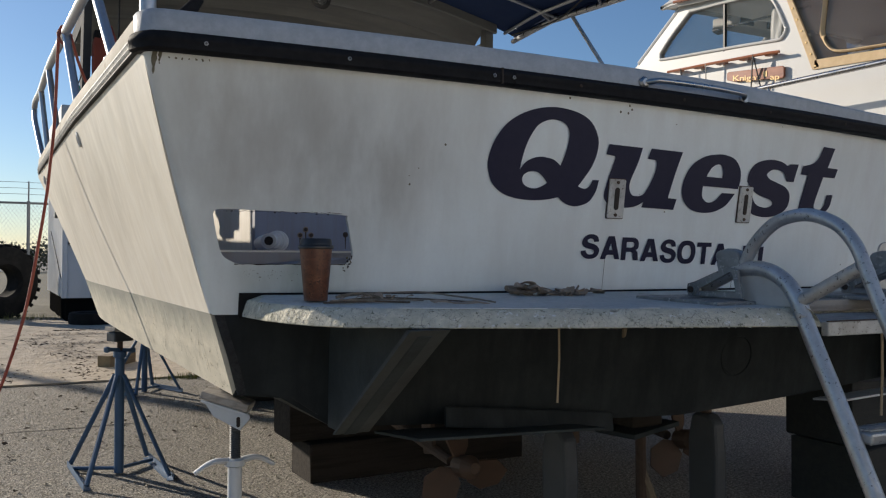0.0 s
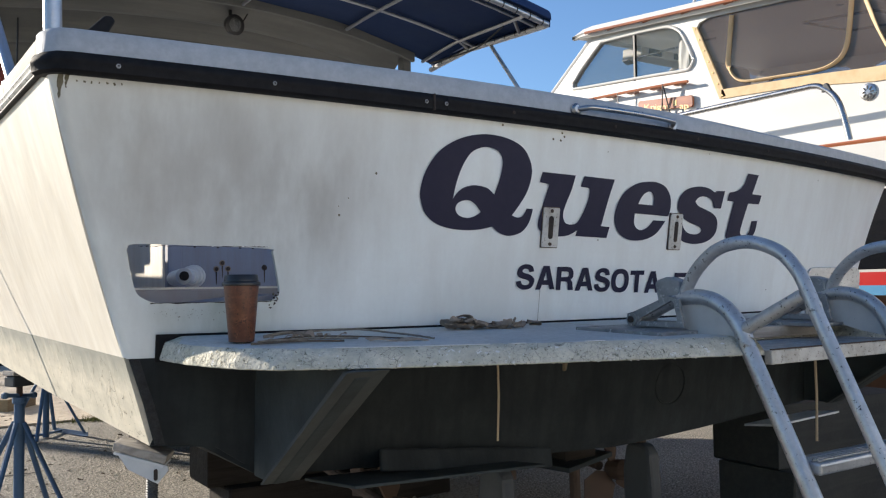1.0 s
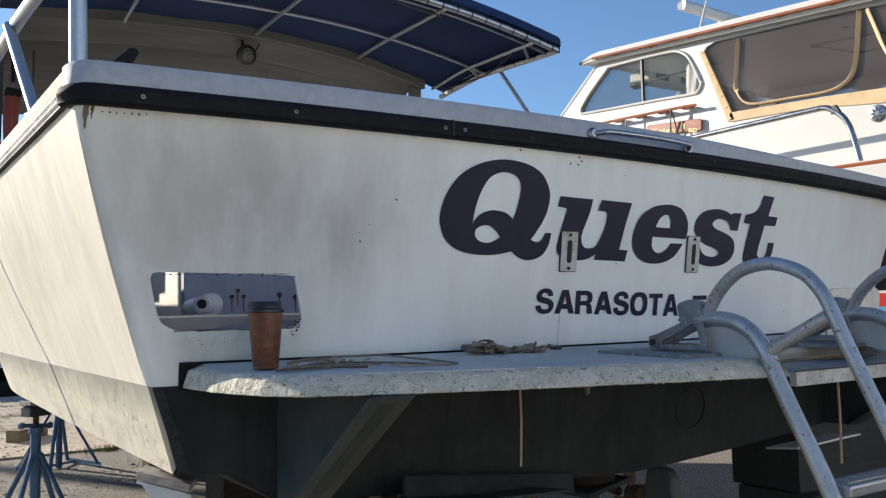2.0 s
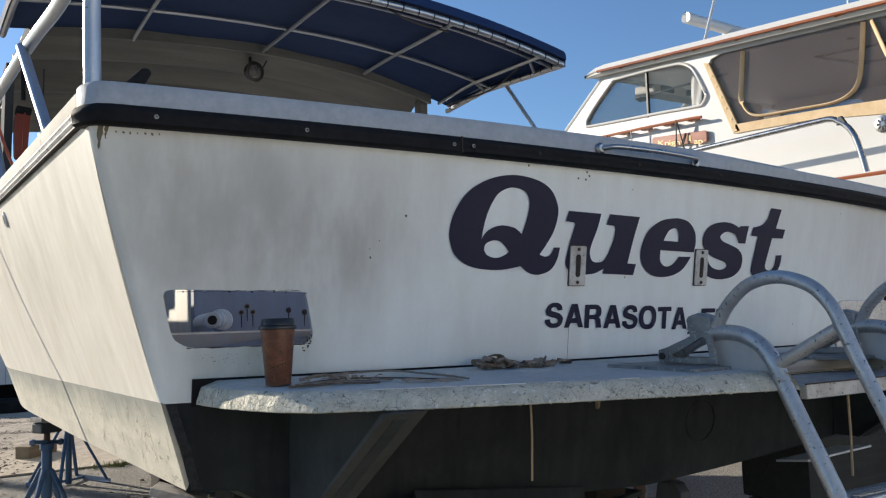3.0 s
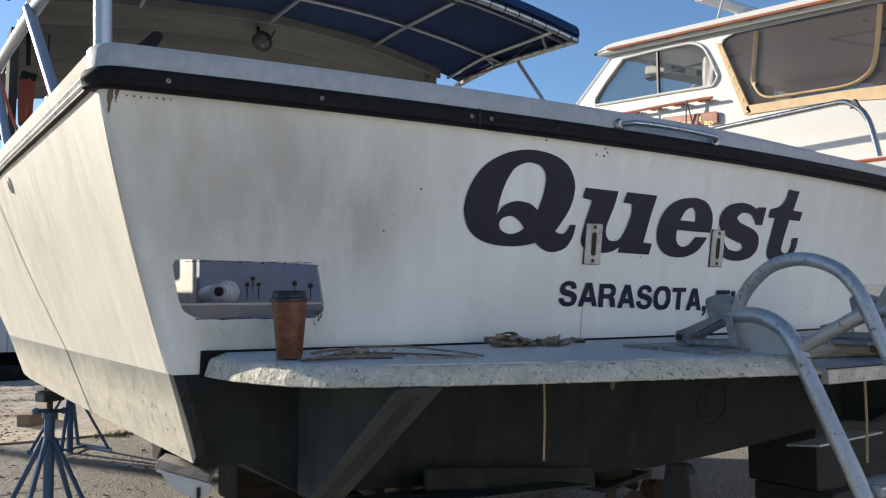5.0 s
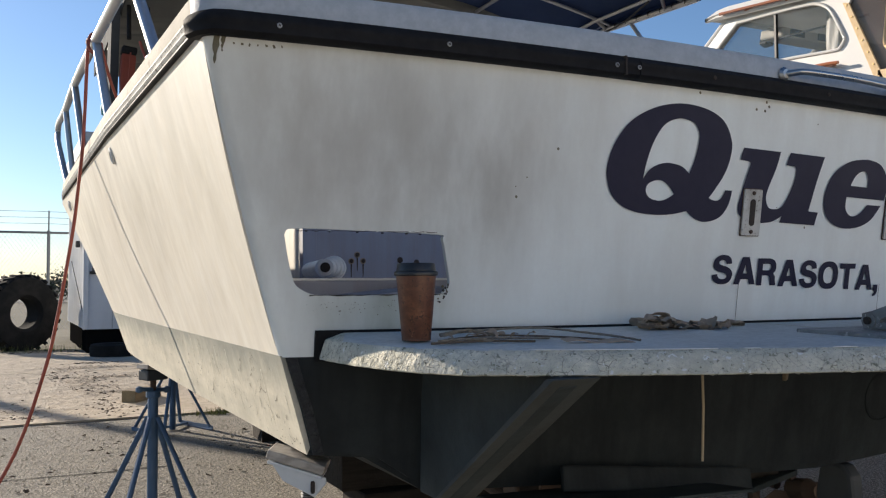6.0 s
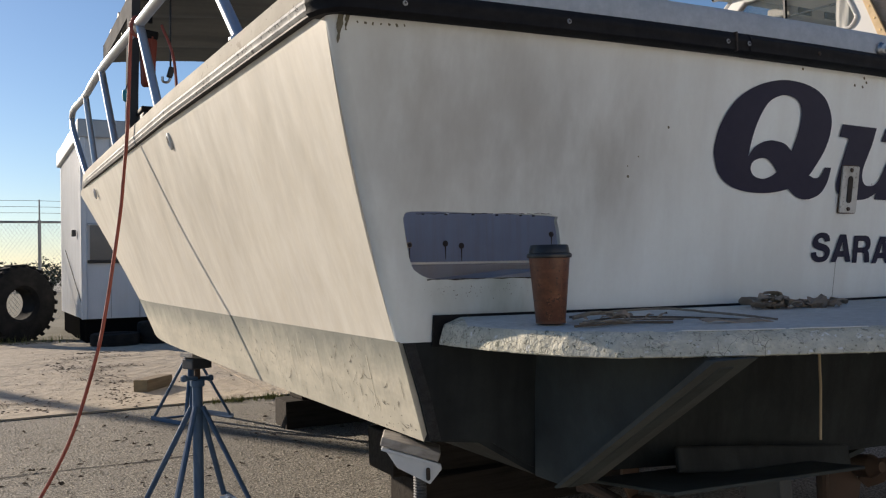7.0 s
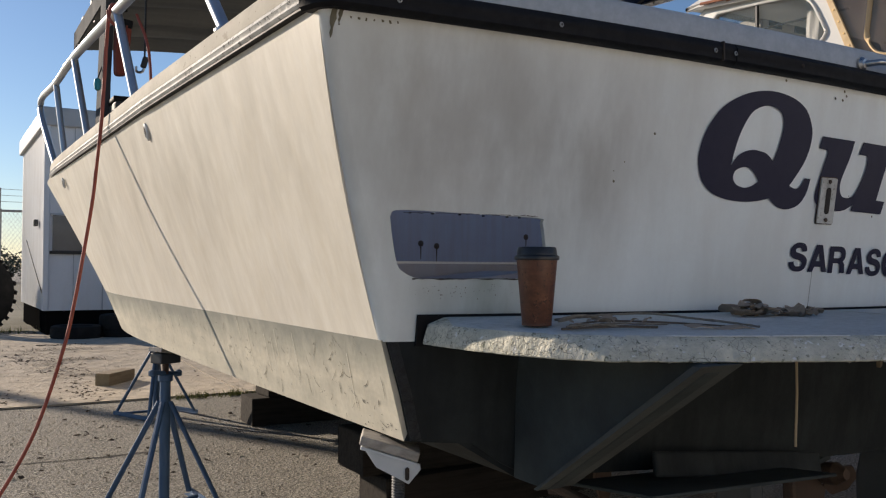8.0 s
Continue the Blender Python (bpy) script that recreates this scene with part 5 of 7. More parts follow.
# lacing rings along the tubes
for k in range(30):
    x = -1.62 + 2.97 * k / 29
    part("lacing", bm_lathe([(0.0235, -0.003), (0.0245, 0.0), (0.0235, 0.003)], 10, None, (x, 2.03, crown(x, 2.03)), (0, 90, 0)), M_LID, awning)
for k in range(12):
    y = 2.12 + 1.2 * k / 11
    x = 1.40
    part("lacing", bm_lathe([(0.0215, -0.003), (0.0225, 0.0), (0.0215, 0.003)], 10, None, (x, y, crown(x, y)), (90, 0, 0)), M_LID, awning)
part("cable", bm_tube(smooth_path([(0.10, 2.06, 2.98), (0.32, 2.10, 2.93), (0.60, 2.13, 2.92)], 5), 0.006, 6), M_LID, awning, "slack cable")
part("cable", bm_tube(smooth_path([(1.18, 2.2, 2.80), (1.24, 2.6, 2.76), (1.27, 3.2, 2.80)], 5), 0.006, 6), M_LID, awning, "slack cable")
part("stay", bm_tube([(1.40, 2.63, crown(1.40, 2.63) - 0.015), (1.745, 2.05, 1.72)], 0.014, 8), M_ALU, awning, "", True)
part("strut", bm_tube([(1.285, 2.83, crown(1.285, 2.83)), (1.40, 2.88, crown(1.40, 2.88) - 0.006)], 0.011, 8), M_ALU, awning, "", True)
part("strut", bm_tube([(1.235, 2.16, crown(1.235, 2.16)), (1.40, 2.31, crown(1.40, 2.31) - 0.006)], 0.011, 8), M_ALU, awning, "", True)


# ---- guard rails ----
def guard_rail(side):
    ob = thing("guard_rail", "aluminium tube guard rail on the gunwale", "rail")
    X = side * 1.83
    gz = lambda y: sheer_z(y) + 0.090
    foot_x = lambda y: side * min(1.785, max(sheer_x(y), 0.0) - 0.02)
    top = [(side * 1.785, 0.13, gz(0)), (side * 1.787, 0.13, 1.94), (side * 1.788, 0.125, 2.06), (side * 1.790, 0.145, 2.105), (side * 1.795, 0.22, 2.118), (side * 1.80, 0.56, 2.120), (side * 1.81, 1.12, 2.163), (X, 2.215, 2.202), (X, 3.51, 2.282), (X, 4.33, 2.292), (X, 5.02, 2.335), (X, 5.20, 2.328), (X, 5.24, 2.28), (X, 5.10, 2.17), (foot_x(4.6), 4.72, gz(4.72))]
    part("rail", bm_tube(smooth_path(top, 6), 0.021, 12), M_ALU, ob, "", True)
    for yb, yt, zt in ((0.80, 1.12, 2.160), (2.03, 2.21, 2.199), (3.28, 3.50, 2.280), (4.22, 4.32, 2.290)):
        post = part("stanchion", bm_tube([(foot_x(yb), yb, gz(yb)), (X, yt, zt)], 0.0185, 12), M_ALU, ob, "", True)
        part("foot", bm_lathe([(0.034, 0.0), (0.034, 0.006), (0.024, 0.016)], 14, None, (foot_x(yb), yb, gz(yb) - 0.001)), M_ALU, post, "", True)
    return ob


guard_rail(-1)

# ---- gear in the cockpit ----
bag = thing("hoist_bag", "faded orange red canvas bag hung from the hardtop post", "bag")
part("body", bm_prism([(-1.526, 2.345), (-1.512, 2.331), (-1.462, 2.336), (-1.453, 2.350), (-1.445, 2.50), (-1.436, 2.612), (-1.446, 2.624), (-1.515, 2.630), (-1.525, 2.620), (-1.530, 2.48)], 0.10, Matrix.Translation((0, 4.03, 0)), bevel=0.010), M_RED, bag, "faded red bag with a fold down its front")
part("fold", bm_prism([(-1.500, 2.36), (-1.492, 2.36), (-1.478, 2.61), (-1.488, 2.61)], 0.006, Matrix.Translation((0, 3.932, 0)), bevel=0.002), M_RED, bag)
part("collar", bm_prism([(-1.527, 2.628), (-1.434, 2.618), (-1.428, 2.668), (-1.52, 2.678)], 0.085, Matrix.Translation((0, 4.02, 0)), bevel=0.010), M_RUB, bag, "dark gathered collar")
part("strap", bm_tube([(-1.49, 3.96, 2.70), (-1.49, 3.98, 2.92)], 0.014, 8), M_RUB, bag)
part("line", bm_tube(smooth_path([(-1.43, 3.92, 2.68), (-1.40, 3.70, 2.40), (-1.46, 3.30, 1.80)], 5), 0.009, 7), M_HOSE, bag, "red line")
winch = thing("cockpit_locker", "dark low locker against the gunwale in the cockpit", "locker")
part("body", bm_box((0.16, 0.30, 0.36), (-1.46, 4.12, 1.98), bevel=0.02), M_DARKGREY, winch)
part("lid", bm_box((0.18, 0.32, 0.03), (-1.46, 4.12, 2.17), bevel=0.008), M_RUB, winch)
hook = thing("hanging_hook", "black hook hanging on a line under the hardtop", "hook")
part("line", bm_tube([(-1.38, 3.90, 2.90), (-1.385, 3.90, 2.42)], 0.006, 6), M_LID, hook)
part("block", bm_box((0.035, 0.03, 0.07), (-1.385, 3.90, 2.39), (0, 15, 0), bevel=0.008), M_LID, hook)
part("hook", bm_tube(smooth_path([(-1.385, 3.90, 2.36), (-1.40, 3.90, 2.33), (-1.43, 3.90, 2.33), (-1.435, 3.90, 2.36)], 4), 0.008, 7), M_STEEL, hook)
float_ = thing("teal_float", "small teal plastic float on the rail", "float")
part("body", bm_lathe([(0.004, -0.04), (0.018, -0.030), (0.022, 0.0), (0.018, 0.030), (0.004, 0.04)], 14, None, (-1.615, 4.14, 2.275)), M_CYAN, float_, "", True)
part("line", bm_tube([(-1.615, 4.14, 2.31), (-1.575, 4.20, 2.42)], 0.004, 6), M_LID, float_)

hose = thing("red_hose", "faded red hose hung over the rail down to the ground", "hose")
hp = [(-1.46, 3.3, 1.8), (-1.70, 2.70, 2.08), (-1.80, 2.34, 2.215), (-1.832, 2.25, 2.236), (-1.858, 2.235, 2.19), (-1.864, 2.28, 1.95), (-1.871, 2.30, 1.755), (-1.885, 2.30, 1.60), (-1.900, 2.30, 1.436), (-1.929, 2.30, 1.23), (-1.965, 2.30, 1.0), (-2.005, 2.30, 0.81), (-2.10, 2.30, 0.50), (-2.22, 2.28, 0.27), (-2.36, 2.22, 0.08), (-2.50, 2.15, 0.012), (-3.0, 2.0, 0.012), (-3.6, 2.4, 0.012), (-4.2, 2.2, 0.012)]
part("hose", bm_tube(smooth_path(hp, 6), 0.0075, 9), M_HOSE, hose, "", True)
part("loop", bm_tube(smooth_path([(-1.835, 2.25, 2.235), (-1.862, 2.24, 2.20), (-1.845, 2.22, 2.15), (-1.805, 2.25, 2.16), (-1.80, 2.30, 2.21)], 5), 0.007, 7), M_HOSE, hose)

# ---- boarding ladder ----
ladder = thing("boarding_ladder", "dull aluminium tube boarding ladder hinged on the platform", "ladder")
RAIL = [(-0.400, 1.062), (-0.44, 1.084), (-0.523, 1.117), (-0.611, 1.121), (-0.677, 1.094), (-0.718, 1.047), (-0.741, 0.995), (-0.782, 0.911), (-0.854, 0.767), (-1.065, 0.33)]
HAND = [(-0.540, 1.115), (-0.557, 1.148), (-0.592, 1.196), (-0.658, 1.243), (-0.745, 1.256), (-0.828, 1.231), (-0.876, 1.186), (-0.903, 1.134), (-0.930, 1.070), (-0.989, 0.943), (-1.060, 0.79), (-1.20, 0.49)]
for x in (-0.37, 0.275):
    side_rail = part("side_rail", bm_tube(smooth_path([(x, *p) for p in RAIL], 6), 0.0205, 14), M_LADDER, ladder, "", True)
    part("weld", bm_lathe([(0.0225, -0.006), (0.0232, 0.0), (0.0225, 0.006)], 14, None, (x, -0.735, 1.010), (26, 0, 0)), M_LADDER, side_rail, "", True)
    part("handrail", bm_tube(smooth_path([(x, *p) for p in HAND], 6), 0.0165, 14), M_LADDER, ladder, "", True)
    part("spacer", bm_tube([(x, -0.722, 1.040), (x, -0.893, 1.128)], 0.0165, 12), M_LADDER, ladder, "", True)
    # hinge: base plate, two cheeks, pin and a gusset web
    part("hinge_plate", bm_box((0.24, 0.31, 0.010), (x - 0.02, -0.435, 1.0345), (1.0, 0, 0), bevel=0.002), M_HINGE, ladder, "grimy weathered hinge plate")
    for dx in (-0.030, 0.030):
        cheek = bm_prism([(-0.376, 1.043), (-0.374, 1.078), (-0.400, 1.084), (-0.520, 1.126), (-0.556, 1.118), (-0.572, 1.043)], 0.010, Matrix.Translation((x + dx + 0.004, 0, 0)) @ pose(0, 0, 0, 0, 0, 90), bevel=0.002)
        ck = part("hinge_cheek", cheek, M_HINGE, ladder)
        cut(ck, bm_prism([(-0.420, 1.058), (-0.422, 1.066), (-0.528, 1.112), (-0.540, 1.110), (-0.552, 1.058)], 0.1, Matrix.Translation((x + dx + 0.05, 0, 0)) @ pose(0, 0, 0, 0, 0, 90)))
    part("stop_block", bm_prism([(-0.474, 1.098), (-0.460, 1.158), (-0.468, 1.168), (-0.502, 1.176), (-0.538, 1.166), (-0.546, 1.120)], 0.040, Matrix.Translation((x + 0.022, 0, 0)) @ pose(0, 0, 0, 0, 0, 90), bevel=0.005), M_HINGE, ladder)
    part("hinge_boss", bm_tube([(x - 0.040, -0.394, 1.062), (x + 0.040, -0.394, 1.062)], 0.018, 16), M_HINGE, ladder)
    part("hinge_pin", bm_tube([(x - 0.046, -0.394, 1.062), (x + 0.046, -0.394, 1.062)], 0.009, 10), M_SLOT, ladder)
    for by in (-0.345, -0.56):
        part("bolt", bm_lathe([(0.011, 0.0), (0.011, 0.007), (0.006, 0.009)], 6, None, (x + 0.065, by, 1.0385)), M_STEEL, ladder)
    part("web", bm_prism([(-0.530, 1.112), (-0.60, 1.110), (-0.66, 1.085), (-0.70, 1.045), (-0.728, 1.000), (-0.642, 1.015), (-0.53, 1.046)], 0.006, Matrix.Translation((x + 0.003, 0, 0)) @ pose(0, 0, 0, 0, 0, 90)), M_WEB, ladder, "pale grey gusset web")
part("stop_plate", bm_prism(round_rect(-0.120, 0.120, 0.0, 0.17, 0.026, 3), 0.008, Matrix.Translation((0.485, -0.42, 1.035)) @ pose(0, 0, 0, 6, 0, -8), bevel=0.002), M_LADDER, ladder, "rounded grey stop plate")
for y, z in ((-0.872, 0.735), (-0.998, 0.475)):
    tread = part("rung", bm_box((0.61, 0.075, 0.028), (-0.0475, y, z), (4, 0, 0), bevel=0.006), M_LADDER, ladder, "flat ribbed tread")
    for k in range(5):
        part("rib", bm_box((0.60, 0.004, 0.004), (-0.0475, y - 0.028 + 0.014 * k, z + 0.0155 - 0.0010 * (k - 2)), (4, 0, 0)), M_LADDER, tread)

# ---- cup and litter on the platform ----
cup = thing("paper_cup", "brown printed paper coffee cup with a black lid", "cup", at=(-1.405, -0.100, 1.0345))
part("cup_body", bm_lathe([(0.0290, 0.0), (0.0298, 0.0015), (0.0418, 0.138), (0.0418, 0.139)], 40), M_CARD, cup, "brown woodgrain print", True)
part("base_rim", bm_lathe([(0.0301, 0.0005), (0.0303, 0.006)], 40, cap=False), M_CARD, cup)
part("lid", bm_lathe([(0.0425, 0.132), (0.0452, 0.133), (0.0458, 0.138), (0.0445, 0.141), (0.0412, 0.1425), (0.0392, 0.156), (0.0375, 0.1585), (0.035, 0.1585), (0.0335, 0.153)], 40), M_LID, cup, "black plastic lid", True)
part("seam", bm_sheet([[(math.cos(a) * r, math.sin(a) * r, z) for a in (radians(-88), radians(-84))] for r, z in ((0.0303, 0.003), (0.0421, 0.137))]), M_CARD2, cup)


def leaf_mesh(seed, size):
    r = random.Random(seed)
    rows, n = [], 6
    bend, twist = r.uniform(-0.9, 0.9), r.uniform(-1.2, 0.6)
    for i in range(n + 1):
        t = i / n
        w = size * 0.42 * math.sin(math.pi * min(0.97, 0.06 + t * 0.92)) ** 0.8
        z = size * 0.26 * math.sin(t * 2.6) * bend
        rows.append([(size * (t - 0.5), k * w, z + abs(k) * w * (0.45 + 0.5 * twist) + 0.10 * size * r.uniform(-1, 1) * abs(k)) for k in (-1, -0.5, 0, 0.5, 1)])
    return bm_sheet(rows, (0, 0, 0.0007))


rnd = random.Random(33)
LEAVES = []
for k in range(8):
    bm = leaf_mesh(50 + k, 0.060)
    me = bpy.data.meshes.new("dry_leaf")
    bm.to_mesh(me)
    bm.free()
    me.materials.append(M_LEAF)
    LEAVES.append(me)
SPOTS = [(rnd.gauss(-0.745, 0.030), -0.080 + rnd.gauss(0, 0.025), 0.006 + 0.018 * rnd.random()) for k in range(26)]
SPOTS += [(rnd.gauss(-0.635, 0.030), -0.095 + rnd.gauss(0, 0.025), 0.004 + 0.006 * rnd.random()) for k in range(20)]
SPOTS += [(-1.37 + 0.20 * rnd.random(), -0.10 - 0.10 * rnd.random(), 0.006) for k in range(9)]
SPOTS += [(rnd.uniform(-0.5, -0.3), -0.05 - 0.06 * rnd.random(), 0.003) for k in range(2)]
for x, y, z in SPOTS:
    lf = new("dry_leaf", rnd.choice(LEAVES))
    s = rnd.uniform(0.4, 1.0) * (0.55 if x < -1.0 else 1.0)
    lf.matrix_world = pose(x, y, 1.036 + z, rnd.uniform(-20, 20), rnd.uniform(-20, 20), rnd.uniform(0, 360)) @ Matrix.Diagonal((s, s, s, 1))
    tagged(lf, "curled dry brown leaf on the platform", "leaf", "dry leaves on the platform")
for k, pts in enumerate(([(-1.36, -0.15, 1.037), (-1.25, -0.13, 1.041), (-1.12, -0.17, 1.037), (-1.02, -0.28, 1.031)], [(-1.42, -0.20, 1.034), (-1.30, -0.21, 1.036), (-1.20, -0.23, 1.033)])):
    tw = thing("dry_twig", "thin dry twig lying on the platform", "twig", "twigs on the platform")
    part("stem", bm_tube(smooth_path(pts, 6), 0.0028 if k else 0.0022, 6), M_TWIG, tw)
def bark_strip(label, pts, width, curl, seed):
    """A curled strip of bark along the points."""
    ob = thing("bark_strip", label, "bark", "bark strips on the platform")
    r = random.Random(seed)
    line_ = smooth_path(pts, 7)
    rows = []
    for i, p in enumerate(line_):
        d = (line_[min(i + 1, len(line_) - 1)] - line_[max(i - 1, 0)]).normalized()
        side = Vector((-d.y, d.x, 0)).normalized()
        w = width * (0.35 + 0.65 * math.sin(math.pi * (i + 1) / (len(line_) + 1)) ** 0.5) * r.uniform(0.7, 1.15)
        rows.append([p + side * (w * u) + Vector((0, 0, curl * u * u + r.uniform(0, 0.0015))) for u in (-1, -0.5, 0, 0.5, 1)])
    part("strip", bm_sheet(rows, (0, 0, 0.0016)), M_BARKSTRIP, ob)


bark_strip("long curled grey brown bark strip on the platform", [(-1.34, -0.075, 1.040), (-1.24, -0.085, 1.047), (-1.12, -0.115, 1.050), (-1.05, -0.175, 1.042), (-1.01, -0.265, 1.034), (-1.00, -0.315, 1.030)], 0.0055, 0.003, 1)
bark_strip("flat broken bark strip beside the cup", [(-1.37, -0.165, 1.035), (-1.27, -0.175, 1.036), (-1.15, -0.205, 1.034)], 0.010, 0.002, 2)
bark_strip("short curled bark strip beside the cup", [(-1.35, -0.10, 1.038), (-1.29, -0.105, 1.046), (-1.24, -0.135, 1.037)], 0.008, 0.006, 3)
bark_strip("short bark strip against the cup", [(-1.40, -0.19, 1.034), (-1.34, -0.20, 1.037), (-1.29, -0.215, 1.033)], 0.006, 0.003, 4)
bark = thing("bark_strip", "strip of peeled bark lying on the platform", "bark", "bark strips on the platform")
part("strip", bm_sheet([[(-1.16 + 0.018 * i, -0.285 - 0.006 * i + j * 0.012, 1.033 - 0.0006 * i + 0.003 * math.sin(i * 1.3) + 0.002 * j) for i in range(9)] for j in range(3)], (0, 0, 0.002)), M_LEAF, bark)

# ---- stands, blocks and underwater gear ----
def bm_angle(a, b, w=0.032, th=0.004):
    """An angle iron lying between two points on the ground."""
    a, b = Vector(a), Vector(b)
    d = b - a
    ang = math.degrees(math.atan2(d.y, d.x))
    c = (a + b) / 2
    bm = bm_box((d.length, w, th), (c.x, c.y, c.z + th / 2), (0, 0, ang))
    n = Vector((-d.y, d.x, 0)).normalized() * (w / 2 - th / 2)
    return bm_box((d.length, th, w), (c.x + n.x, c.y + n.y, c.z + w / 2), (0, 0, ang), 0.0, bm)


def flat_bar(a, b, w, th):
    a, b = Vector(a), Vector(b)
    return bm_tube([a, b], w / 2, 8, None, None, th / w)


def blue_stand(label, at, h, turn, rx, ry, material):
    ob = thing("boat_stand", label, "boat stand", "boat stands under the hull", at=at)
    ob.rotation_euler = (0, 0, radians(turn))
    part("column", bm_tube([(0, 0, 0.006), (0, 0, h - 0.130)], 0.0245, 14), material, ob, "", True)
    part("collar", bm_lathe([(0.030, 0.0), (0.034, 0.004), (0.034, 0.03), (0.026, 0.034)], 16, None, (0, 0, h - 0.150)), material, ob)
    nut = part("wing_nut", bm_box((0.15, 0.026, 0.020), (0, 0, h - 0.112), (0, 6, 25), bevel=0.007), material, ob)
    for s in (-1, 1):
        part("knob", bm_lathe([(0.006, -0.016), (0.017, -0.010), (0.017, 0.010), (0.006, 0.016)], 10, None, (s * 0.070, s * 0.032, h - 0.112 - s * 0.007)), material, nut)
    part("screw", bm_tube([(0, 0, h - 0.17), (0, 0, h - 0.045)], 0.015, 12), M_RUST, ob)
    part("head", bm_box((0.11, 0.085, 0.050), (0, 0, h - 0.040), (0, 0, 20), bevel=0.006), M_DARKGREY, ob, "dark steel head")
    part("pad", bm_box((0.12, 0.10, 0.022), (0, 0, h - 0.006), (0, 8, 20), bevel=0.003), M_GREYWOOD, ob, "wooden pad")
    feet = [(sx * rx, sy * ry) for sx, sy in ((-1, -1), (-1, 1), (1, -1), (1, 1))]
    for fx, fy in feet:
        part("leg", flat_bar((fx * 0.09, fy * 0.09, h * 0.68), (fx, fy, 0.022), 0.030, 0.022), material, ob)
    part("base_bar", bm_angle((-rx, -ry - 0.02, 0.001), (-rx, ry + 0.02, 0.001)), material, ob)
    part("base_bar", bm_angle((rx, ry + 0.02, 0.001), (rx, -ry - 0.02, 0.001)), material, ob)
    for s in (-1, 1):
        part("base_tie", flat_bar((0, 0, 0.03), (s * rx, ry * 0.55, 0.02), 0.026, 0.02), material, ob)
    return ob


blue_stand("blue painted steel boat stand with a wing nut", (-1.52, 2.645, 0), 0.765, 3, 0.200, 0.270, M_BLUE)
blue_stand("blue painted steel boat stand with its long shadow", (-0.955, 5.47, 0), 0.755, 22, 0.205, 0.215, M_BLUE)
blue_stand("blue painted steel boat stand under the starboard side", (1.505, 2.655, 0), 0.765, -3, 0.215, 0.225, M_BLUE)

stand = thing("boat_stand", "grey painted steel boat stand with a threaded screw", "boat stand", "boat stands under the hull", at=(-1.502, 0.315, 0))
part("column", bm_tube([(0, 0, 0.01), (0, 0, 0.535)], 0.0205, 16), M_GALV, stand, "", True)
part("screw", bm_tube([(0, 0, 0.50), (0, 0, 0.665)], 0.0135, 14), M_DARKGREY, stand)
for k in range(16):
    part("thread", bm_lathe([(0.0135, -0.0035), (0.0165, 0.0), (0.0135, 0.0035)], 14, None, (0, 0, 0.562 + 0.0066 * k), (3, 0, 0), cap=False), M_DARKGREY, stand)
nutbm = bm_lathe([(0.020, 0.0), (0.030, 0.003), (0.030, 0.020), (0.022, 0.024)], 14, None, (0, 0, 0.536))
part("wing_nut", nutbm, M_GALV, stand)
for s in (-1, 1):
    wing = [(s * 0.020, 0.0, 0.552), (s * 0.055, 0.004 * s, 0.556), (s * 0.085, 0.008 * s, 0.548), (s * 0.118, 0.010 * s, 0.528)]
    part("wing", bm_tube(smooth_path(wing, 4), 0.018, 10, None, 0.012, 0.55), M_GALV, stand, "", True)
part("head_plate", bm_prism([(-0.068, 0.026), (0.064, -0.014), (0.066, -0.026), (0.038, -0.060), (-0.038, -0.020)], 0.008, pose(-0.034, -0.036, 0.708, 0, 0, -27), bevel=0.002), M_GALV, stand, "bent grey steel head plate with a keyhole")
part("head_top", bm_box((0.135, 0.09, 0.008), (-0.024, 0.004, 0.714), (0, 17, -27), bevel=0.002), M_GALV, stand)
part("keyhole", bm_prism(round_rect(-0.005, 0.005, -0.018, 0.012, 0.005, 3), 0.003, pose(-0.006, -0.056, 0.676, 0, 0, -27)), M_SLOT, stand)
part("pad", bm_box((0.142, 0.10, 0.022), (-0.020, 0.006, 0.731), (0, 17, -27), bevel=0.003), M_GREYWOOD, stand, "grey worn wooden pad")
for fx, fy in ((-0.25, -0.20), (-0.25, 0.20), (0.25, -0.20), (0.25, 0.20)):
    part("leg", bm_tube([(fx * 0.08, fy * 0.08, 0.40), (fx, fy, 0.02)], 0.014, 8), M_GALV, stand)
    part("foot", bm_box((0.06, 0.06, 0.012), (fx, fy, 0.006), bevel=0.002), M_GALV, stand)


def timber(name, label, size, at, turn, material, group):
    ob = thing(name, label, "timber block", group, at=at)
    ob.rotation_euler = (0, 0, radians(turn))
    bm = bm_box(size, (0, 0, size[2] / 2), bevel=0.008)
    r = random.Random(int(at[0] * 100 + at[1] * 31))
    bmesh.ops.subdivide_edges(bm, edges=[e for e in bm.edges if e.calc_length() > size[0] * 0.6], cuts=6)
    for v in bm.verts:
        v.co += Vector((r.uniform(-1, 1), r.uniform(-1, 1), r.uniform(-1, 1))) * 0.003
    part("beam", bm, material, ob)
    if material is M_WOOD:
        part("end_grain", bm_box((0.004, size[1] * 0.94, size[2] * 0.94), (-size[0] / 2 - 0.001, 0, size[2] / 2)), M_ENDGRAIN, ob, "pale sawn end")
    return ob


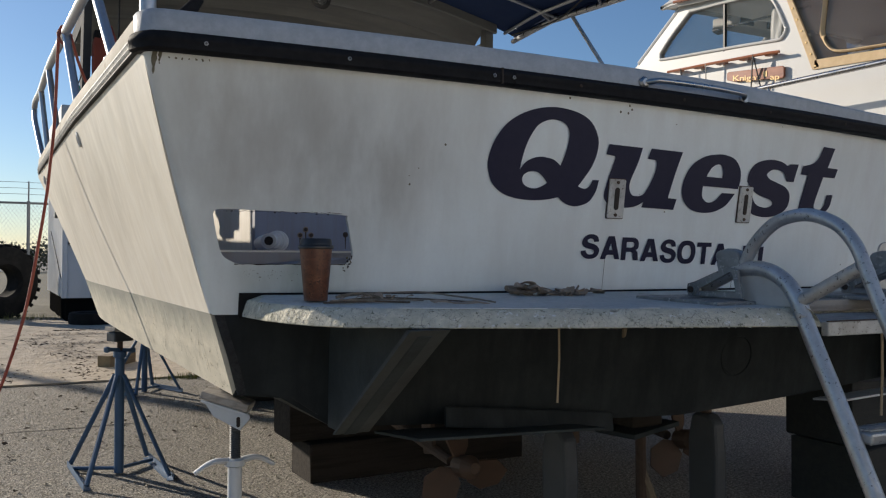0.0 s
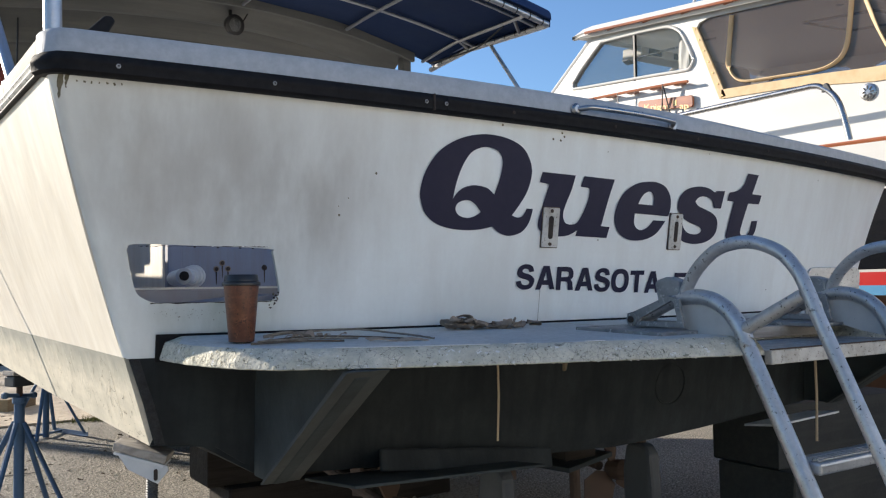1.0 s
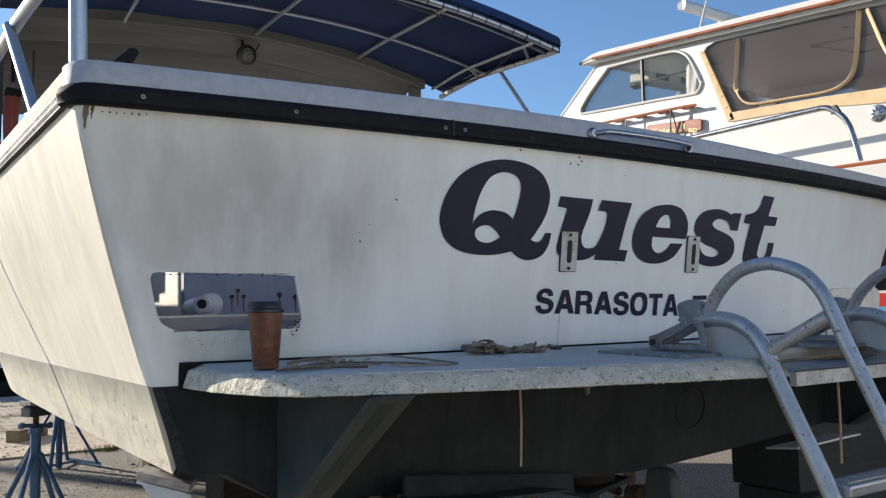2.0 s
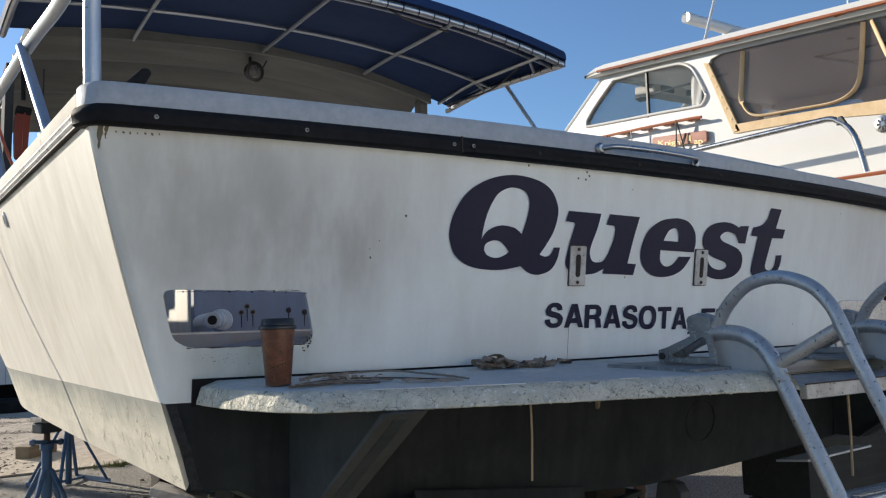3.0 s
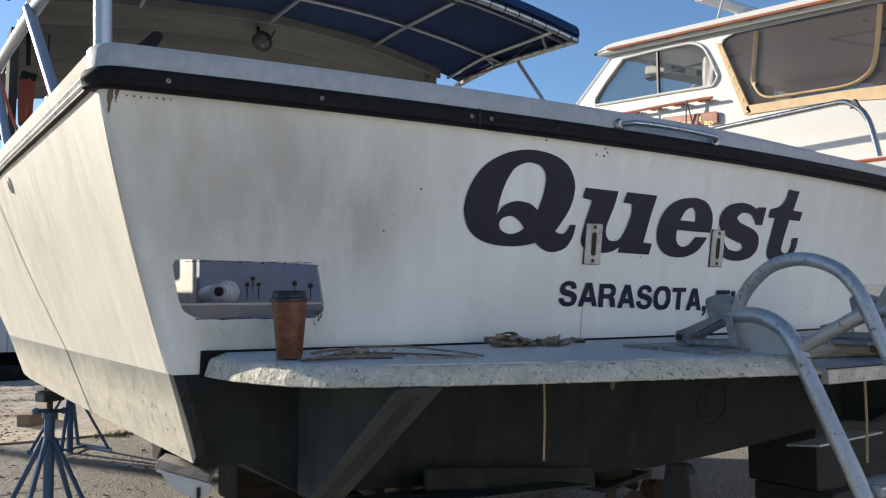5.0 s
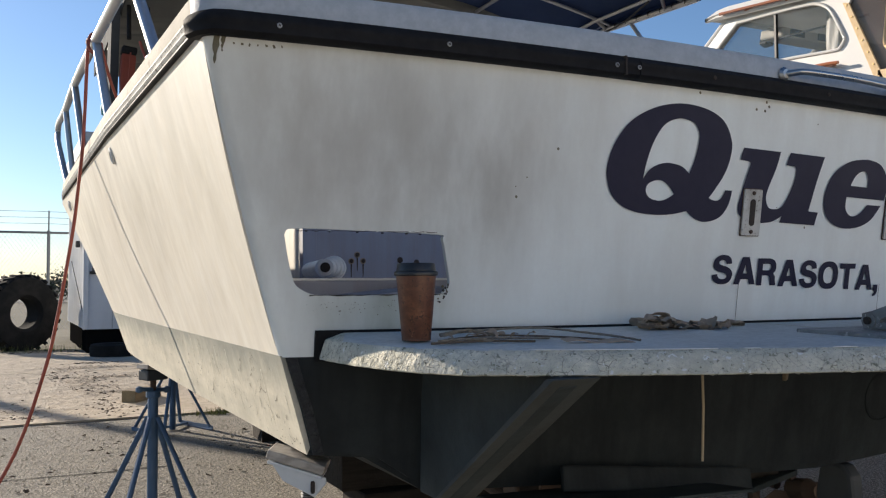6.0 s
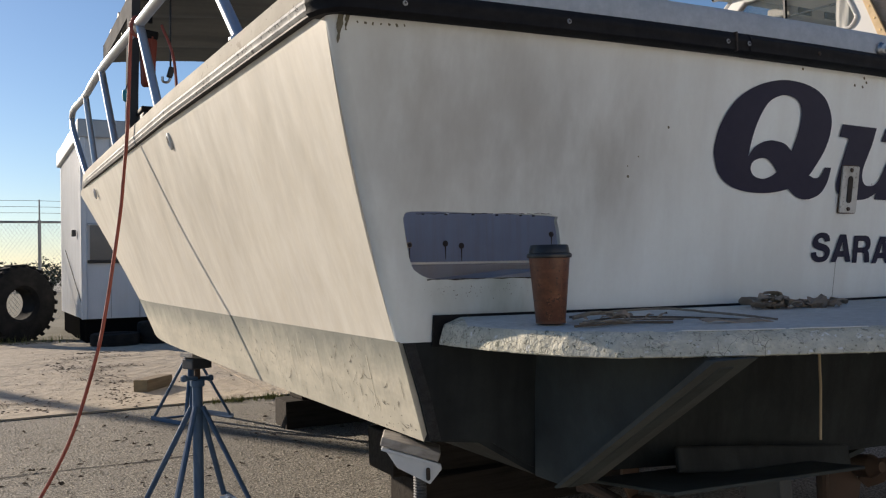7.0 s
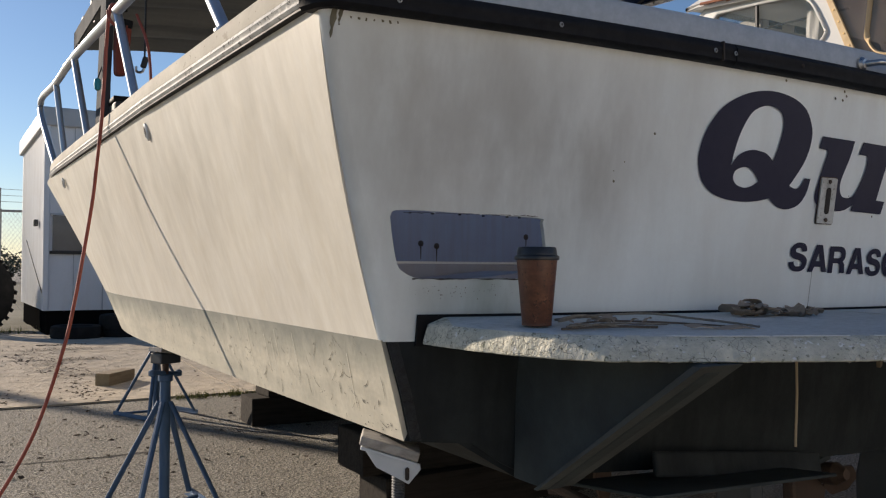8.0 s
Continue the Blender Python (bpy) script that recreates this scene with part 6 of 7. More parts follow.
G = "timber blocks under the keel"
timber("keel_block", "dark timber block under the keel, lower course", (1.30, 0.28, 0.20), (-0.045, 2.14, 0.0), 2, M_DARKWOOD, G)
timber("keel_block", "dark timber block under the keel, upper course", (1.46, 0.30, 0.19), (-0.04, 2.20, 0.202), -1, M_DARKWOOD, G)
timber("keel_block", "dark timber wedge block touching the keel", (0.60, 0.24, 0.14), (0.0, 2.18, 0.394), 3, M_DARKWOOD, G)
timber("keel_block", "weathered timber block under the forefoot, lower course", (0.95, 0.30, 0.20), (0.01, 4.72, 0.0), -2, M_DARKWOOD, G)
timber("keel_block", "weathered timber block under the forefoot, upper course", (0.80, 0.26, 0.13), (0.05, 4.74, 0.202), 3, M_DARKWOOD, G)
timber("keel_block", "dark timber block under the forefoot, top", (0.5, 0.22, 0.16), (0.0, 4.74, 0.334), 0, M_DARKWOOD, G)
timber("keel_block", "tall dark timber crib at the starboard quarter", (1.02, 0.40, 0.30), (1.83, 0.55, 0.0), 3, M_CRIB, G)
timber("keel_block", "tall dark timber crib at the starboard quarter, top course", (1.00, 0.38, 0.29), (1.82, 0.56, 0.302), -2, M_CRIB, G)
timber("wood_offcut", "loose sawn timber offcut lying on the concrete", (0.46, 0.15, 0.125), (-0.939, 7.334, 0.018), 50, M_WOOD, "")

# trim tabs, mufflers, shafts, propellers and rudders under the stern
for side in (-1, 1):
    part("trim_tab", bm_box((0.62 if side < 0 else 0.40, 0.30 if side < 0 else 0.14, 0.008), (side * 0.82, 0.005 if side < 0 else -0.03, 0.635), (-6, -side * 2, 0), bevel=0.002), M_KNEE if side < 0 else M_GALV, boat, "grey metal trim tab" if side < 0 else "pale grey metal trim tab")
    if side < 0:
        part("tab_backing", bm_box((0.62, 0.016, 0.062), (side * 0.655, 0.026, 0.650), (-14, -side * 6, 0), bevel=0.007), M_BLACK, boat, "dark plate behind the trim tab")
    part("shaft", bm_tube([(side * 0.55, 2.8, 0.60), (side * 0.55, 0.75, 0.36)], 0.02, 10), M_RUST, boat)
    part("strut", bm_box((0.02, 0.09, 0.26), (side * 0.55, 0.95, 0.48), (-10, 0, 0), bevel=0.006), M_RUST, boat)
    prop = part("propeller", bm_lathe([(0.02, 0.0), (0.042, 0.02), (0.045, 0.10), (0.02, 0.14)], 16, None, (side * 0.55, 0.70, 0.355), (83, 0, 0)), M_BRONZE, boat, "tarnished bronze propeller")
    for k in range(3):
        blade = bm_prism([(0.03, -0.02), (0.06, -0.06), (0.13, -0.075), (0.19, -0.03), (0.19, 0.04), (0.12, 0.07), (0.05, 0.04)], 0.008, Matrix.Translation((side * 0.55, 0.66, 0.36)) @ pose(0, 0, 0, 0, 120 * k + 20, 0) @ pose(0, 0, 0, 28, 0, 0))
        part("blade", blade, M_BRONZE, prop)
    part("rudder", bm_prism([(0.33, 0.545), (0.30, 0.56), (0.24, 0.555), (0.21, 0.52), (0.20, 0.40), (0.20, 0.10), (0.34, 0.10), (0.35, 0.45)], 0.060, Matrix.Translation((side * 0.345, 0, 0)) @ pose(0, 0, 0, 0, 0, 90), bevel=0.014), M_DARKGREY, boat, "dark rudder blade")
    part("rudder_stock", bm_tube([(side * 0.315, 0.28, 0.70), (side * 0.315, 0.28, 0.5)], 0.022, 10), M_RUST, boat)

post = thing("prop_post", "rusty steel prop post with a timber brace", "prop post")
part("post", bm_tube([(0.275, 0.60, 0.0), (0.265, 0.60, 0.44)], 0.022, 10), M_RUST, post)
part("brace", bm_tube([(0.36, 0.55, 0.0), (0.275, 0.60, 0.26)], 0.020, 8), M_WOOD, post)
part("cap", bm_box((0.30, 0.20, 0.02), (0.25, 0.60, 0.45), (0, -4, 12), bevel=0.003), M_KNEE, post, "flat grey cap plate")
part("prop_block", bm_box((0.16, 0.16, 0.13), (0.25, 0.62, 0.523), bevel=0.006), M_DARKWOOD, post)

# ---- the motor yacht alongside ----
yacht = thing("motor_yacht", "white wheelhouse motor yacht with a black hull ashore alongside", "boat")
PX = 4.45
TURN_X = pose(0, 0, 0, 0, 0, 90)


def side_prism(outline, x, depth, bevel=0.0):
    """An outline in y, z standing on the plane x, pushed to larger x by depth."""
    return bm_prism(outline, -depth, Matrix.Translation((x, 0, 0)) @ TURN_X, bevel=bevel)


eave = lambda y: 3.42 + 0.098 * y
yy = [-1.2, -0.6, 0.0, 1.5, 3.0, 4.2, 4.87]
wall = [(y, eave(y) + 0.02) for y in yy] + [(5.545, 3.403), (6.05, 3.06), (6.3, 2.16)] + [(-1.2, 2.16)]
cabin = part("cabin_side", side_prism(wall, PX, 0.06), M_WHITE, yacht, "white cabin side")
win = [(5.19, 3.43), (5.056, 3.559), (4.755, 3.774), (4.68, 3.788), (4.239, 3.760), (3.889, 3.728), (3.763, 3.705), (3.666, 3.649), (3.60, 3.568), (3.493, 3.346), (3.49, 3.29), (3.53, 3.243), (3.60, 3.232), (4.035, 3.272), (4.62, 3.318), (5.14, 3.362), (5.185, 3.380)]
cut(cabin, bm_prism(win, -0.4, Matrix.Translation((PX - 0.2, 0, 0)) @ TURN_X))
opening = [(3.445, 3.600), (3.41, 3.650), (3.299, 3.675), (2.579, 3.612), (1.957, 3.557), (1.6, 3.510), (-0.9, 3.02), (-0.9, 2.62), (1.65, 2.80), (3.16, 2.925)]
cut(cabin, bm_prism(opening, -0.4, Matrix.Translation((PX - 0.2, 0, 0)) @ TURN_X))
far_wall = part("cabin_side", side_prism(wall, PX + 3.0, 0.06), M_WHITE, yacht, "white cabin side")
cut(far_wall, bm_prism(win, -0.4, Matrix.Translation((PX + 2.8, 0, 0)) @ TURN_X))
cut(far_wall, bm_prism(opening, -0.4, Matrix.Translation((PX + 2.8, 0, 0)) @ TURN_X))


def side_ring(outline, x, w, r, material, parent, name, label=""):
    pts = [(x, y, z) for y, z in outline]
    return part(name, bm_tube(pts + [pts[0], pts[1]], r, 8), material, parent, label, True)


win_s = [(p.y, p.z) for p in smooth_path([(0, y, z) for y, z in win + [win[0]]], 3)]
side_ring(win_s, PX - 0.004, 0.02, 0.016, M_WHITE, yacht, "window_frame", "white moulded window frame")
pane = part("side_window", side_prism(win, PX + 0.02, 0.008), M_GLASS, yacht, "tinted side window pane")
part("mullion", bm_box((0.03, 0.022, 0.50), (PX + 0.012, 4.255, 3.515)), M_LID, pane, "black window mullion")
part("inner_seal", bm_tube([(PX + 0.008, y, z) for y, z in win_s], 0.009, 6), M_LID, pane)
part("side_window", side_prism(win, PX + 3.02, 0.008), M_GLASS, yacht, "tinted side window pane")
clear = part("vinyl_curtain", side_prism([(y * 1.0, z) for y, z in opening], PX + 0.022, 0.006), M_VINYL, yacht, "smoky clear vinyl curtain")
# windscreen, roof, coach
scr = [[(x, 4.87, 3.88) for x in (PX, PX + 1.5, PX + 3.06)], [(x, 5.545, 3.403) for x in (PX, PX + 1.5, PX + 3.06)], [(x, 6.05, 3.06) for x in (PX, PX + 1.5, PX + 3.06)]]
part("windscreen", bm_sheet(scr[:2], (0, 0.01, 0.01)), M_GLASS, yacht, "tinted raked windscreen")
part("foredeck", bm_sheet([scr[1], scr[2], [(x, 8.0, 2.8) for x in (PX + 0.3, PX + 1.5, PX + 2.7)]], (0, 0, -0.05)), M_WHITE, yacht, "white foredeck")
for x in (PX + 0.02, PX + 1.5, PX + 3.04):
    part("screen_pillar", bm_tube([(x, 4.88, 3.88), (x, 5.56, 3.395)], 0.03, 8), M_WHITE, yacht)
rows = []
for y in [-1.2 + 0.5 * k for k in range(13)] + [4.95, 5.06, 5.10]:
    e = eave(y)
    nose = max(0.0, (y - 4.9) / 0.2)
    rows.append([(x, y, e + dz * (1 - 0.8 * nose)) for x, dz in ((PX - 0.06, 0.0), (PX - 0.085, 0.03), (PX - 0.06, 0.088), (PX + 0.10, 0.135), (PX + 0.8, 0.18), (PX + 1.5, 0.19), (PX + 2.2, 0.17), (PX + 2.96, 0.115), (PX + 3.12, 0.03), (PX + 3.10, 0.0))])
part("roof", bm_sheet(rows, (0, 0, -0.035)), M_WHITE, yacht, "white moulded cabin roof", True)
rail_r = part("roof_grab_rail", bm_tube([(PX - 0.105, y, eave(y) + 0.012) for y in yy], 0.016, 8), M_TEAK, yacht, "varnished teak grab rail", True)
for k in range(12):
    y = -1.0 + 0.5 * k
    part("standoff", bm_box((0.05, 0.10, 0.022), (PX - 0.075, y, eave(y) + 0.004), (0, 0, 0), bevel=0.006), M_TEAK, rail_r)
low = part("hand_rail", bm_tube([(PX - 0.075, 4.99, 3.185), (PX - 0.08, 4.3, 3.148), (PX - 0.08, 3.62, 3.107), (PX - 0.075, 3.50, 3.095)], 0.0155, 8), M_TEAK, yacht, "varnished teak hand rail", True)
for k in range(5):
    y = 3.62 + 0.31 * k
    part("standoff", bm_box((0.07, 0.11, 0.020), (PX - 0.045, y, 3.090 + (y - 3.5) * 0.061), bevel=0.006), M_TEAK, low)
sign = part("name_board", side_prism([(4.185, 2.955), (4.185, 3.020), (4.165, 3.033), (3.50, 2.968), (3.482, 2.950), (3.482, 2.868), (3.50, 2.853), (4.10, 2.925)], PX - 0.035, 0.025, 0.004), M_TEAK, yacht, "varnished name board with gold letters")


def on_board(me, ch):
    for v in me.vertices:
        u, w = v.co.x, v.co.y
        y = 4.10 - u
        v.co = (PX - 0.0372, y, 2.950 + (y - 4.10) * 0.115 + w)
    me.materials.append(M_GOLD)
    ob = new("letter", me)
    ob.parent = sign
    tagged(ob, "gold letter " + ch)


font_letters("Knight", 0.0, 0.34, 0.0, 0.056, 0.004, on_board)
font_letters("ap", 0.46, 0.11, 0.0, 0.056, 0.004, on_board)
part("bar", bm_box((0.002, 0.045, 0.055), (PX - 0.0375, 3.70, 2.928)), M_GOLD, sign)
for y0, y1, zt in ((3.80, 3.86, 3.13), (3.80, 3.74, 3.13)):
    part("cord", bm_tube([(PX - 0.09, y0, zt), (PX - 0.05, y1, 2.80)], 0.007, 6), M_LID, yacht, "black cord")
part("cord", bm_tube([(PX - 0.09, 4.78, 3.18), (PX - 0.085, 4.77, 3.06)], 0.006, 6), M_LID, yacht, "black cord")
part("cord", bm_tube([(PX - 0.09, 4.42, 3.16), (PX - 0.085, 4.42, 3.00)], 0.006, 6), M_LID, yacht, "black cord")
# tan bindings of the curtain
part("binding", side_prism([(3.492, 3.635), (3.428, 3.615), (3.110, 2.885), (3.190, 2.875)], PX - 0.012, 0.02, 0.003), M_TAN, yacht, "tan canvas binding with snaps")
part("binding", side_prism([(3.170, 2.870), (3.165, 2.958), (2.67, 2.924), (2.176, 2.891), (1.70, 2.847), (0.0, 2.77), (-0.9, 2.68), (-0.9, 2.55), (0.0, 2.63), (1.713, 2.730), (2.385, 2.826)], PX - 0.012, 0.02, 0.004), M_TAN, yacht, "tan canvas sill binding")
for k in range(7):
    t = k / 6
    part("snap", bm_lathe([(0.011, 0.0), (0.008, 0.006)], 8, None, (PX - 0.012, 3.452 - 0.30 * t, 3.60 - 0.70 * t), (0, -90, 0)), M_GOLD, yacht)
U = [(3.041, 3.626), (3.078, 3.349), (3.095, 3.187), (3.060, 3.087), (2.981, 3.012), (2.843, 2.975), (2.528, 2.952), (2.210, 2.930), (2.060, 2.950), (1.960, 3.020), (1.912, 3.169), (1.865, 3.527)]
part("binding", bm_tube(smooth_path([(PX + 0.012, y, z) for y, z in U], 4), 0.026, 8, None, None, 0.5), M_TAN, yacht, "tan zip binding of the curtain", True)
part("binding", bm_tube(smooth_path([(PX + 0.012, y, z) for y, z in ((1.797, 3.52), (1.737, 3.34), (1.674, 3.158), (1.55, 2.88))], 4), 0.024, 8, None, None, 0.5), M_TAN, yacht, "tan zip binding of the curtain", True)
# side deck, bulwark, toe rail, stainless side rail and vent
part("bulwark", side_prism([(-1.2, 1.78), (7.2, 1.95), (7.2, 2.42), (2.1, 2.20), (-1.2, 2.12)], PX - 0.42, 0.05), M_WHITE, yacht, "white bulwark")
part("side_deck", bm_sheet([[(x, y, 2.13 + 0.018 * (y + 4)) for x in (PX - 0.40, PX + 0.02)] for y in (-1.2, 7.0)], (0, 0, -0.03)), M_WHITE, yacht, "white side deck")
part("toe_rail", bm_tube([(PX - 0.40, y, 2.105 + 0.035 * (y + 4) * 0.5) for y in (-1.2, 0.0, 4.0, 7.0)], 0.02, 8), M_TEAK, yacht, "teak toe rail", True)
R = [(5.054, 2.374), (4.075, 2.702), (3.693, 2.721), (3.34, 2.722), (2.508, 2.72), (2.117, 2.719), (2.009, 2.715), (1.94, 2.689), (1.838, 2.601), (1.775, 2.457), (1.712, 2.178)]
sr = part("side_rail", bm_tube(smooth_path([(PX - 0.335, y, z) for y, z in R], 5), 0.024, 10), M_STEEL, yacht, "polished stainless side rail", True)
part("stanchion", bm_tube([(PX - 0.335, 3.39, 2.72), (PX - 0.335, 3.35, 2.25)], 0.014, 8), M_STEEL, sr)
part("cap", bm_prism([(-0.04, -0.02), (0.0, 0.05), (0.03, 0.045), (0.05, -0.02)], 0.03, Matrix.Translation((PX - 0.325, 1.892, 2.668)) @ TURN_X, bevel=0.006), M_DARKGREY, sr)
vent = part("vent_disc", bm_lathe([(0.070, 0.0), (0.070, 0.008), (0.058, 0.014), (0.02, 0.014)], 22, None, (PX, 1.757, 2.657), (0, -90, 0)), M_STEEL, yacht, "round chromed vent", True)
for k in range(8):
    a = 2 * math.pi * k / 8
    part("louvre", bm_box((0.006, 0.012, 0.03), (PX - 0.014, 1.757 + 0.036 * math.cos(a), 2.657 + 0.036 * math.sin(a)), (math.degrees(a) + 90, 0, 0)), M_LID, vent)
# hull
def hull_x(z):
    return PX - 0.42 + 0.16 * max(0.0, (1.9 - z) / 0.9) ** 1.4


for z0, z1, material, label in ((1.245, 1.96, M_NAVYHULL, "black glossy topsides"), (1.225, 1.245, M_WHITE, "thin white stripe"), (1.125, 1.225, M_STRIPE_R, "red boot stripe"), (1.05, 1.125, M_STRIPE_B, "light blue boot stripe"), (0.46, 1.05, M_BROWN, "brown antifouling bottom")):
    n = 6
    part("hull_strake", bm_sheet([[(hull_x(z) + (0.9 * ((z1 - z) / 0.6) if material is M_BROWN else 0.0) + 0.9 * max(0.0, (y - 4.0) / 6.0) ** 2, y, z) for y in [-1.2 + 0.6 * k for k in range(16)]] for z in [z0 + (z1 - z0) * j / n for j in range(n + 1)]], (0.06, 0, 0)), material, yacht, label, True)
part("keel", bm_box((0.25, 6.6, 0.46), (PX + 1.45, 2.4, 0.23), bevel=0.02), M_BROWN, yacht, "brown keel standing on the ground")
part("bottom", bm_sheet([[(x, y, z) for y in (-1.2, 0.0, 4.0, 7.0)] for x, z in ((PX + 0.55, 0.47), (PX + 1.45, 0.42), (PX + 2.4, 0.47), (PX + 3.3, 1.1))], (0, 0, 0.04)), M_BROWN, yacht, "brown antifouling bottom")
part("far_side", bm_sheet([[(PX + 3.35, y, z) for y in (-1.2, 7.0)] for z in (1.05, 2.2)], (0.05, 0, 0)), M_NAVYHULL, yacht, "black glossy topsides")
part("stern_board", bm_box((3.9, 0.06, 1.1), (PX + 1.5, -1.2, 1.60)), M_NAVYHULL, yacht, "black glossy stern")
part("stern_curtain", bm_box((3.0, 0.05, 1.1), (PX + 1.5, -1.1, 2.65)), M_WHITE, yacht)
# wheelhouse inside
part("sole", bm_box((2.9, 6.0, 0.04), (PX + 1.53, 2.0, 2.10)), M_WOOD, yacht, "wooden wheelhouse floor")
dash = part("dashboard", bm_prism([(4.2, 2.12), (4.2, 3.02), (4.55, 3.18), (5.3, 3.25), (5.3, 2.12)], -2.7, Matrix.Translation((PX + 0.2, 0, 0)) @ TURN_X, bevel=0.02), M_TOP, yacht, "dark grey moulded dashboard")
part("steering_wheel", bm_lathe([(0.17, -0.012), (0.182, 0.0), (0.17, 0.012), (0.158, 0.0), (0.17, -0.012)], 24, None, (PX + 0.75, 4.10, 3.10), (65, 0, 0), cap=False), M_LID, dash)
part("screen", bm_box((0.30, 0.03, 0.20), (PX + 0.9, 4.40, 3.30), (-15, 0, 0), bevel=0.008), M_LID, dash, "black chart screen")
for x in (PX + 0.75, PX + 2.1):
    seat = part("helm_seat", bm_box((0.55, 0.14, 0.72), (x, 3.62, 3.02), (-8, 0, 0), bevel=0.05), M_SEAT, yacht, "white vinyl helm seat")
    part("cushion", bm_box((0.55, 0.50, 0.14), (x, 3.88, 2.66), bevel=0.05), M_SEAT, seat)
    part("pedestal", bm_tube([(x, 3.85, 2.12), (x, 3.85, 2.6)], 0.05, 10), M_STEEL, seat)
console = part("overhead_console", bm_box((1.3, 0.30, 0.10), (PX + 1.0, 4.62, 3.70), (6, 0, 0), bevel=0.02), M_SEAT, yacht, "white overhead console")
for x in (0.55, 0.95, 1.35):
    part("instrument", bm_box((0.20, 0.012, 0.07), (PX + x, 4.463, 3.69), (6, 0, 0), bevel=0.004), M_LID, console)
part("wiper_motor", bm_box((0.10, 0.12, 0.08), (PX + 0.55, 4.86, 3.70), (0, 20, 0), bevel=0.015), M_LID, yacht)
curtain = []
for j in range(9):
    t = j / 8
    curtain.append([(PX + 0.22 + (0.045 + 0.03 * t) * math.cos(a) * (1 + 0.18 * math.sin(5 * a + 3 * t)), 3.74 + (0.10 - 0.03 * abs(t - 0.5)) * math.sin(a) * (1 + 0.15 * math.sin(4 * a)), 3.70 - 0.52 * t) for a in [2 * math.pi * k / 20 for k in range(21)]])
part("curtain", bm_sheet(curtain), M_SEAT, yacht, "gathered white window curtain", True)
part("overhead_rail", bm_tube([(PX + 0.35, 4.55, 3.63), (PX + 0.35, 3.5, 3.58)], 0.012, 8), M_STEEL, yacht)
part("settee", bm_box((0.7, 2.2, 0.55), (PX + 2.5, 2.0, 2.40), bevel=0.05), M_SEAT, yacht, "white vinyl settee")
part("hatch_frame", bm_tube([(PX + 0.9, 2.9, 3.66), (PX + 1.7, 2.9, 3.71), (PX + 1.7, 2.2, 3.64), (PX + 0.9, 2.2, 3.59), (PX + 0.9, 2.9, 3.66)], 0.012, 6), M_TOP, yacht)
# radar and aerials on the roof
radar = thing("radar_scanner", "white open radar scanner on the yacht roof", "radar")
part("pedestal", bm_lathe([(0.18, 0.0), (0.15, 0.20), (0.13, 0.35), (0.10, 0.43), (0.09, 0.46)], 18, None, (PX + 1.45, 4.23, eave(4.23) + 0.15)), M_WHITE, radar, "", True)
part("scanner_bar", bm_tube(smooth_path([(PX + 0.74, 4.225, 4.465), (PX + 0.80, 4.225, 4.463), (PX + 2.1, 4.225, 4.43), (PX + 2.15, 4.225, 4.43)], 3), 0.062, 14), M_WHITE, radar, "white scanner bar", True)
for x, y, z0, h, lean in ((PX + 0.16, 3.57, 3.86, 2.2, 0.40), (PX + 1.2, 2.65, 3.84, 0.42, 0.0), (PX + 0.9, 1.95, 3.75, 2.2, 0.38)):
    aerial = thing("aerial", "thin white whip aerial on the yacht roof", "aerial", "aerials on the yacht roof")
    part("mast", bm_tube([(x, y, z0), (x + lean * h, y, z0 + h)], 0.016, 8, None, 0.008), M_WHITE, aerial)
    part("base", bm_lathe([(0.035, 0.0), (0.03, 0.05), (0.02, 0.08)], 10, None, (x, y, z0 - 0.01)), M_LID, aerial)
    if h < 1:
        part("lantern", bm_lathe([(0.04, 0.0), (0.045, 0.05), (0.045, 0.11), (0.02, 0.13)], 14, None, (x, y, z0 + h)), M_LID, aerial, "black lantern")

# ---- shed, tyres, fence and far trees ----
SX, SY = -1.12, 12.0
gz = 0.20
shed = thing("site_shed", "white sheet metal site shed with a grey roof", "shed")
part("front_wall", bm_box((4.2, 0.06, 2.67), (SX + 2.1, SY + 0.03, gz + 0.32 + 1.335)), M_SHED, shed, "white panelled wall")
for k in range(10):
    part("panel_joint", bm_box((0.012, 0.012, 2.65), (SX + 0.40 * k + 0.38, SY - 0.004, gz + 0.32 + 1.33)), M_SHEDROOF, shed)
left = part("side_wall", bm_box((0.06, 3.8, 2.67), (SX + 0.03, SY + 1.96, gz + 0.32 + 1.335)), M_SHED, shed, "white ribbed wall")
for k in range(31):
    part("rib", bm_box((0.006, 0.03, 2.65), (SX - 0.002, SY + 0.12 + 0.12 * k, gz + 0.32 + 1.33), bevel=0.004), M_SHED, left)
part("trim", bm_box((0.08, 0.08, 2.68), (SX + 0.01, SY + 0.0, gz + 0.32 + 1.34), bevel=0.01), M_SHED, shed)
part("back_wall", bm_box((4.2, 0.06, 2.67), (SX + 2.1, SY + 3.85, gz + 0.32 + 1.335)), M_SHED, shed)
part("far_wall", bm_box((0.06, 3.8, 2.67), (SX + 4.2, SY + 1.95, gz + 0.32 + 1.335)), M_SHED, shed)
# solid black box in the open gap, its shade put into the colour
part("skirt", bm_box((4.12, 3.75, 0.42), (SX + 2.1, SY + 1.95, gz + 0.11)), M_VOID, shed, "black box standing for the shaded gap under the shed")
roof = bm_box((4.28, 4.02, 0.27), (SX + 2.08, SY + 1.95, 3.305), bevel=0.02)
part("roof", roof, M_SHEDROOF, shed, "grey sheet metal roof")
wn_ = part("window", bm_box((0.85, 0.03, 0.52), (SX + 0.52, SY - 0.012, 1.63)), M_DARKGLASS, shed, "dark window pane")
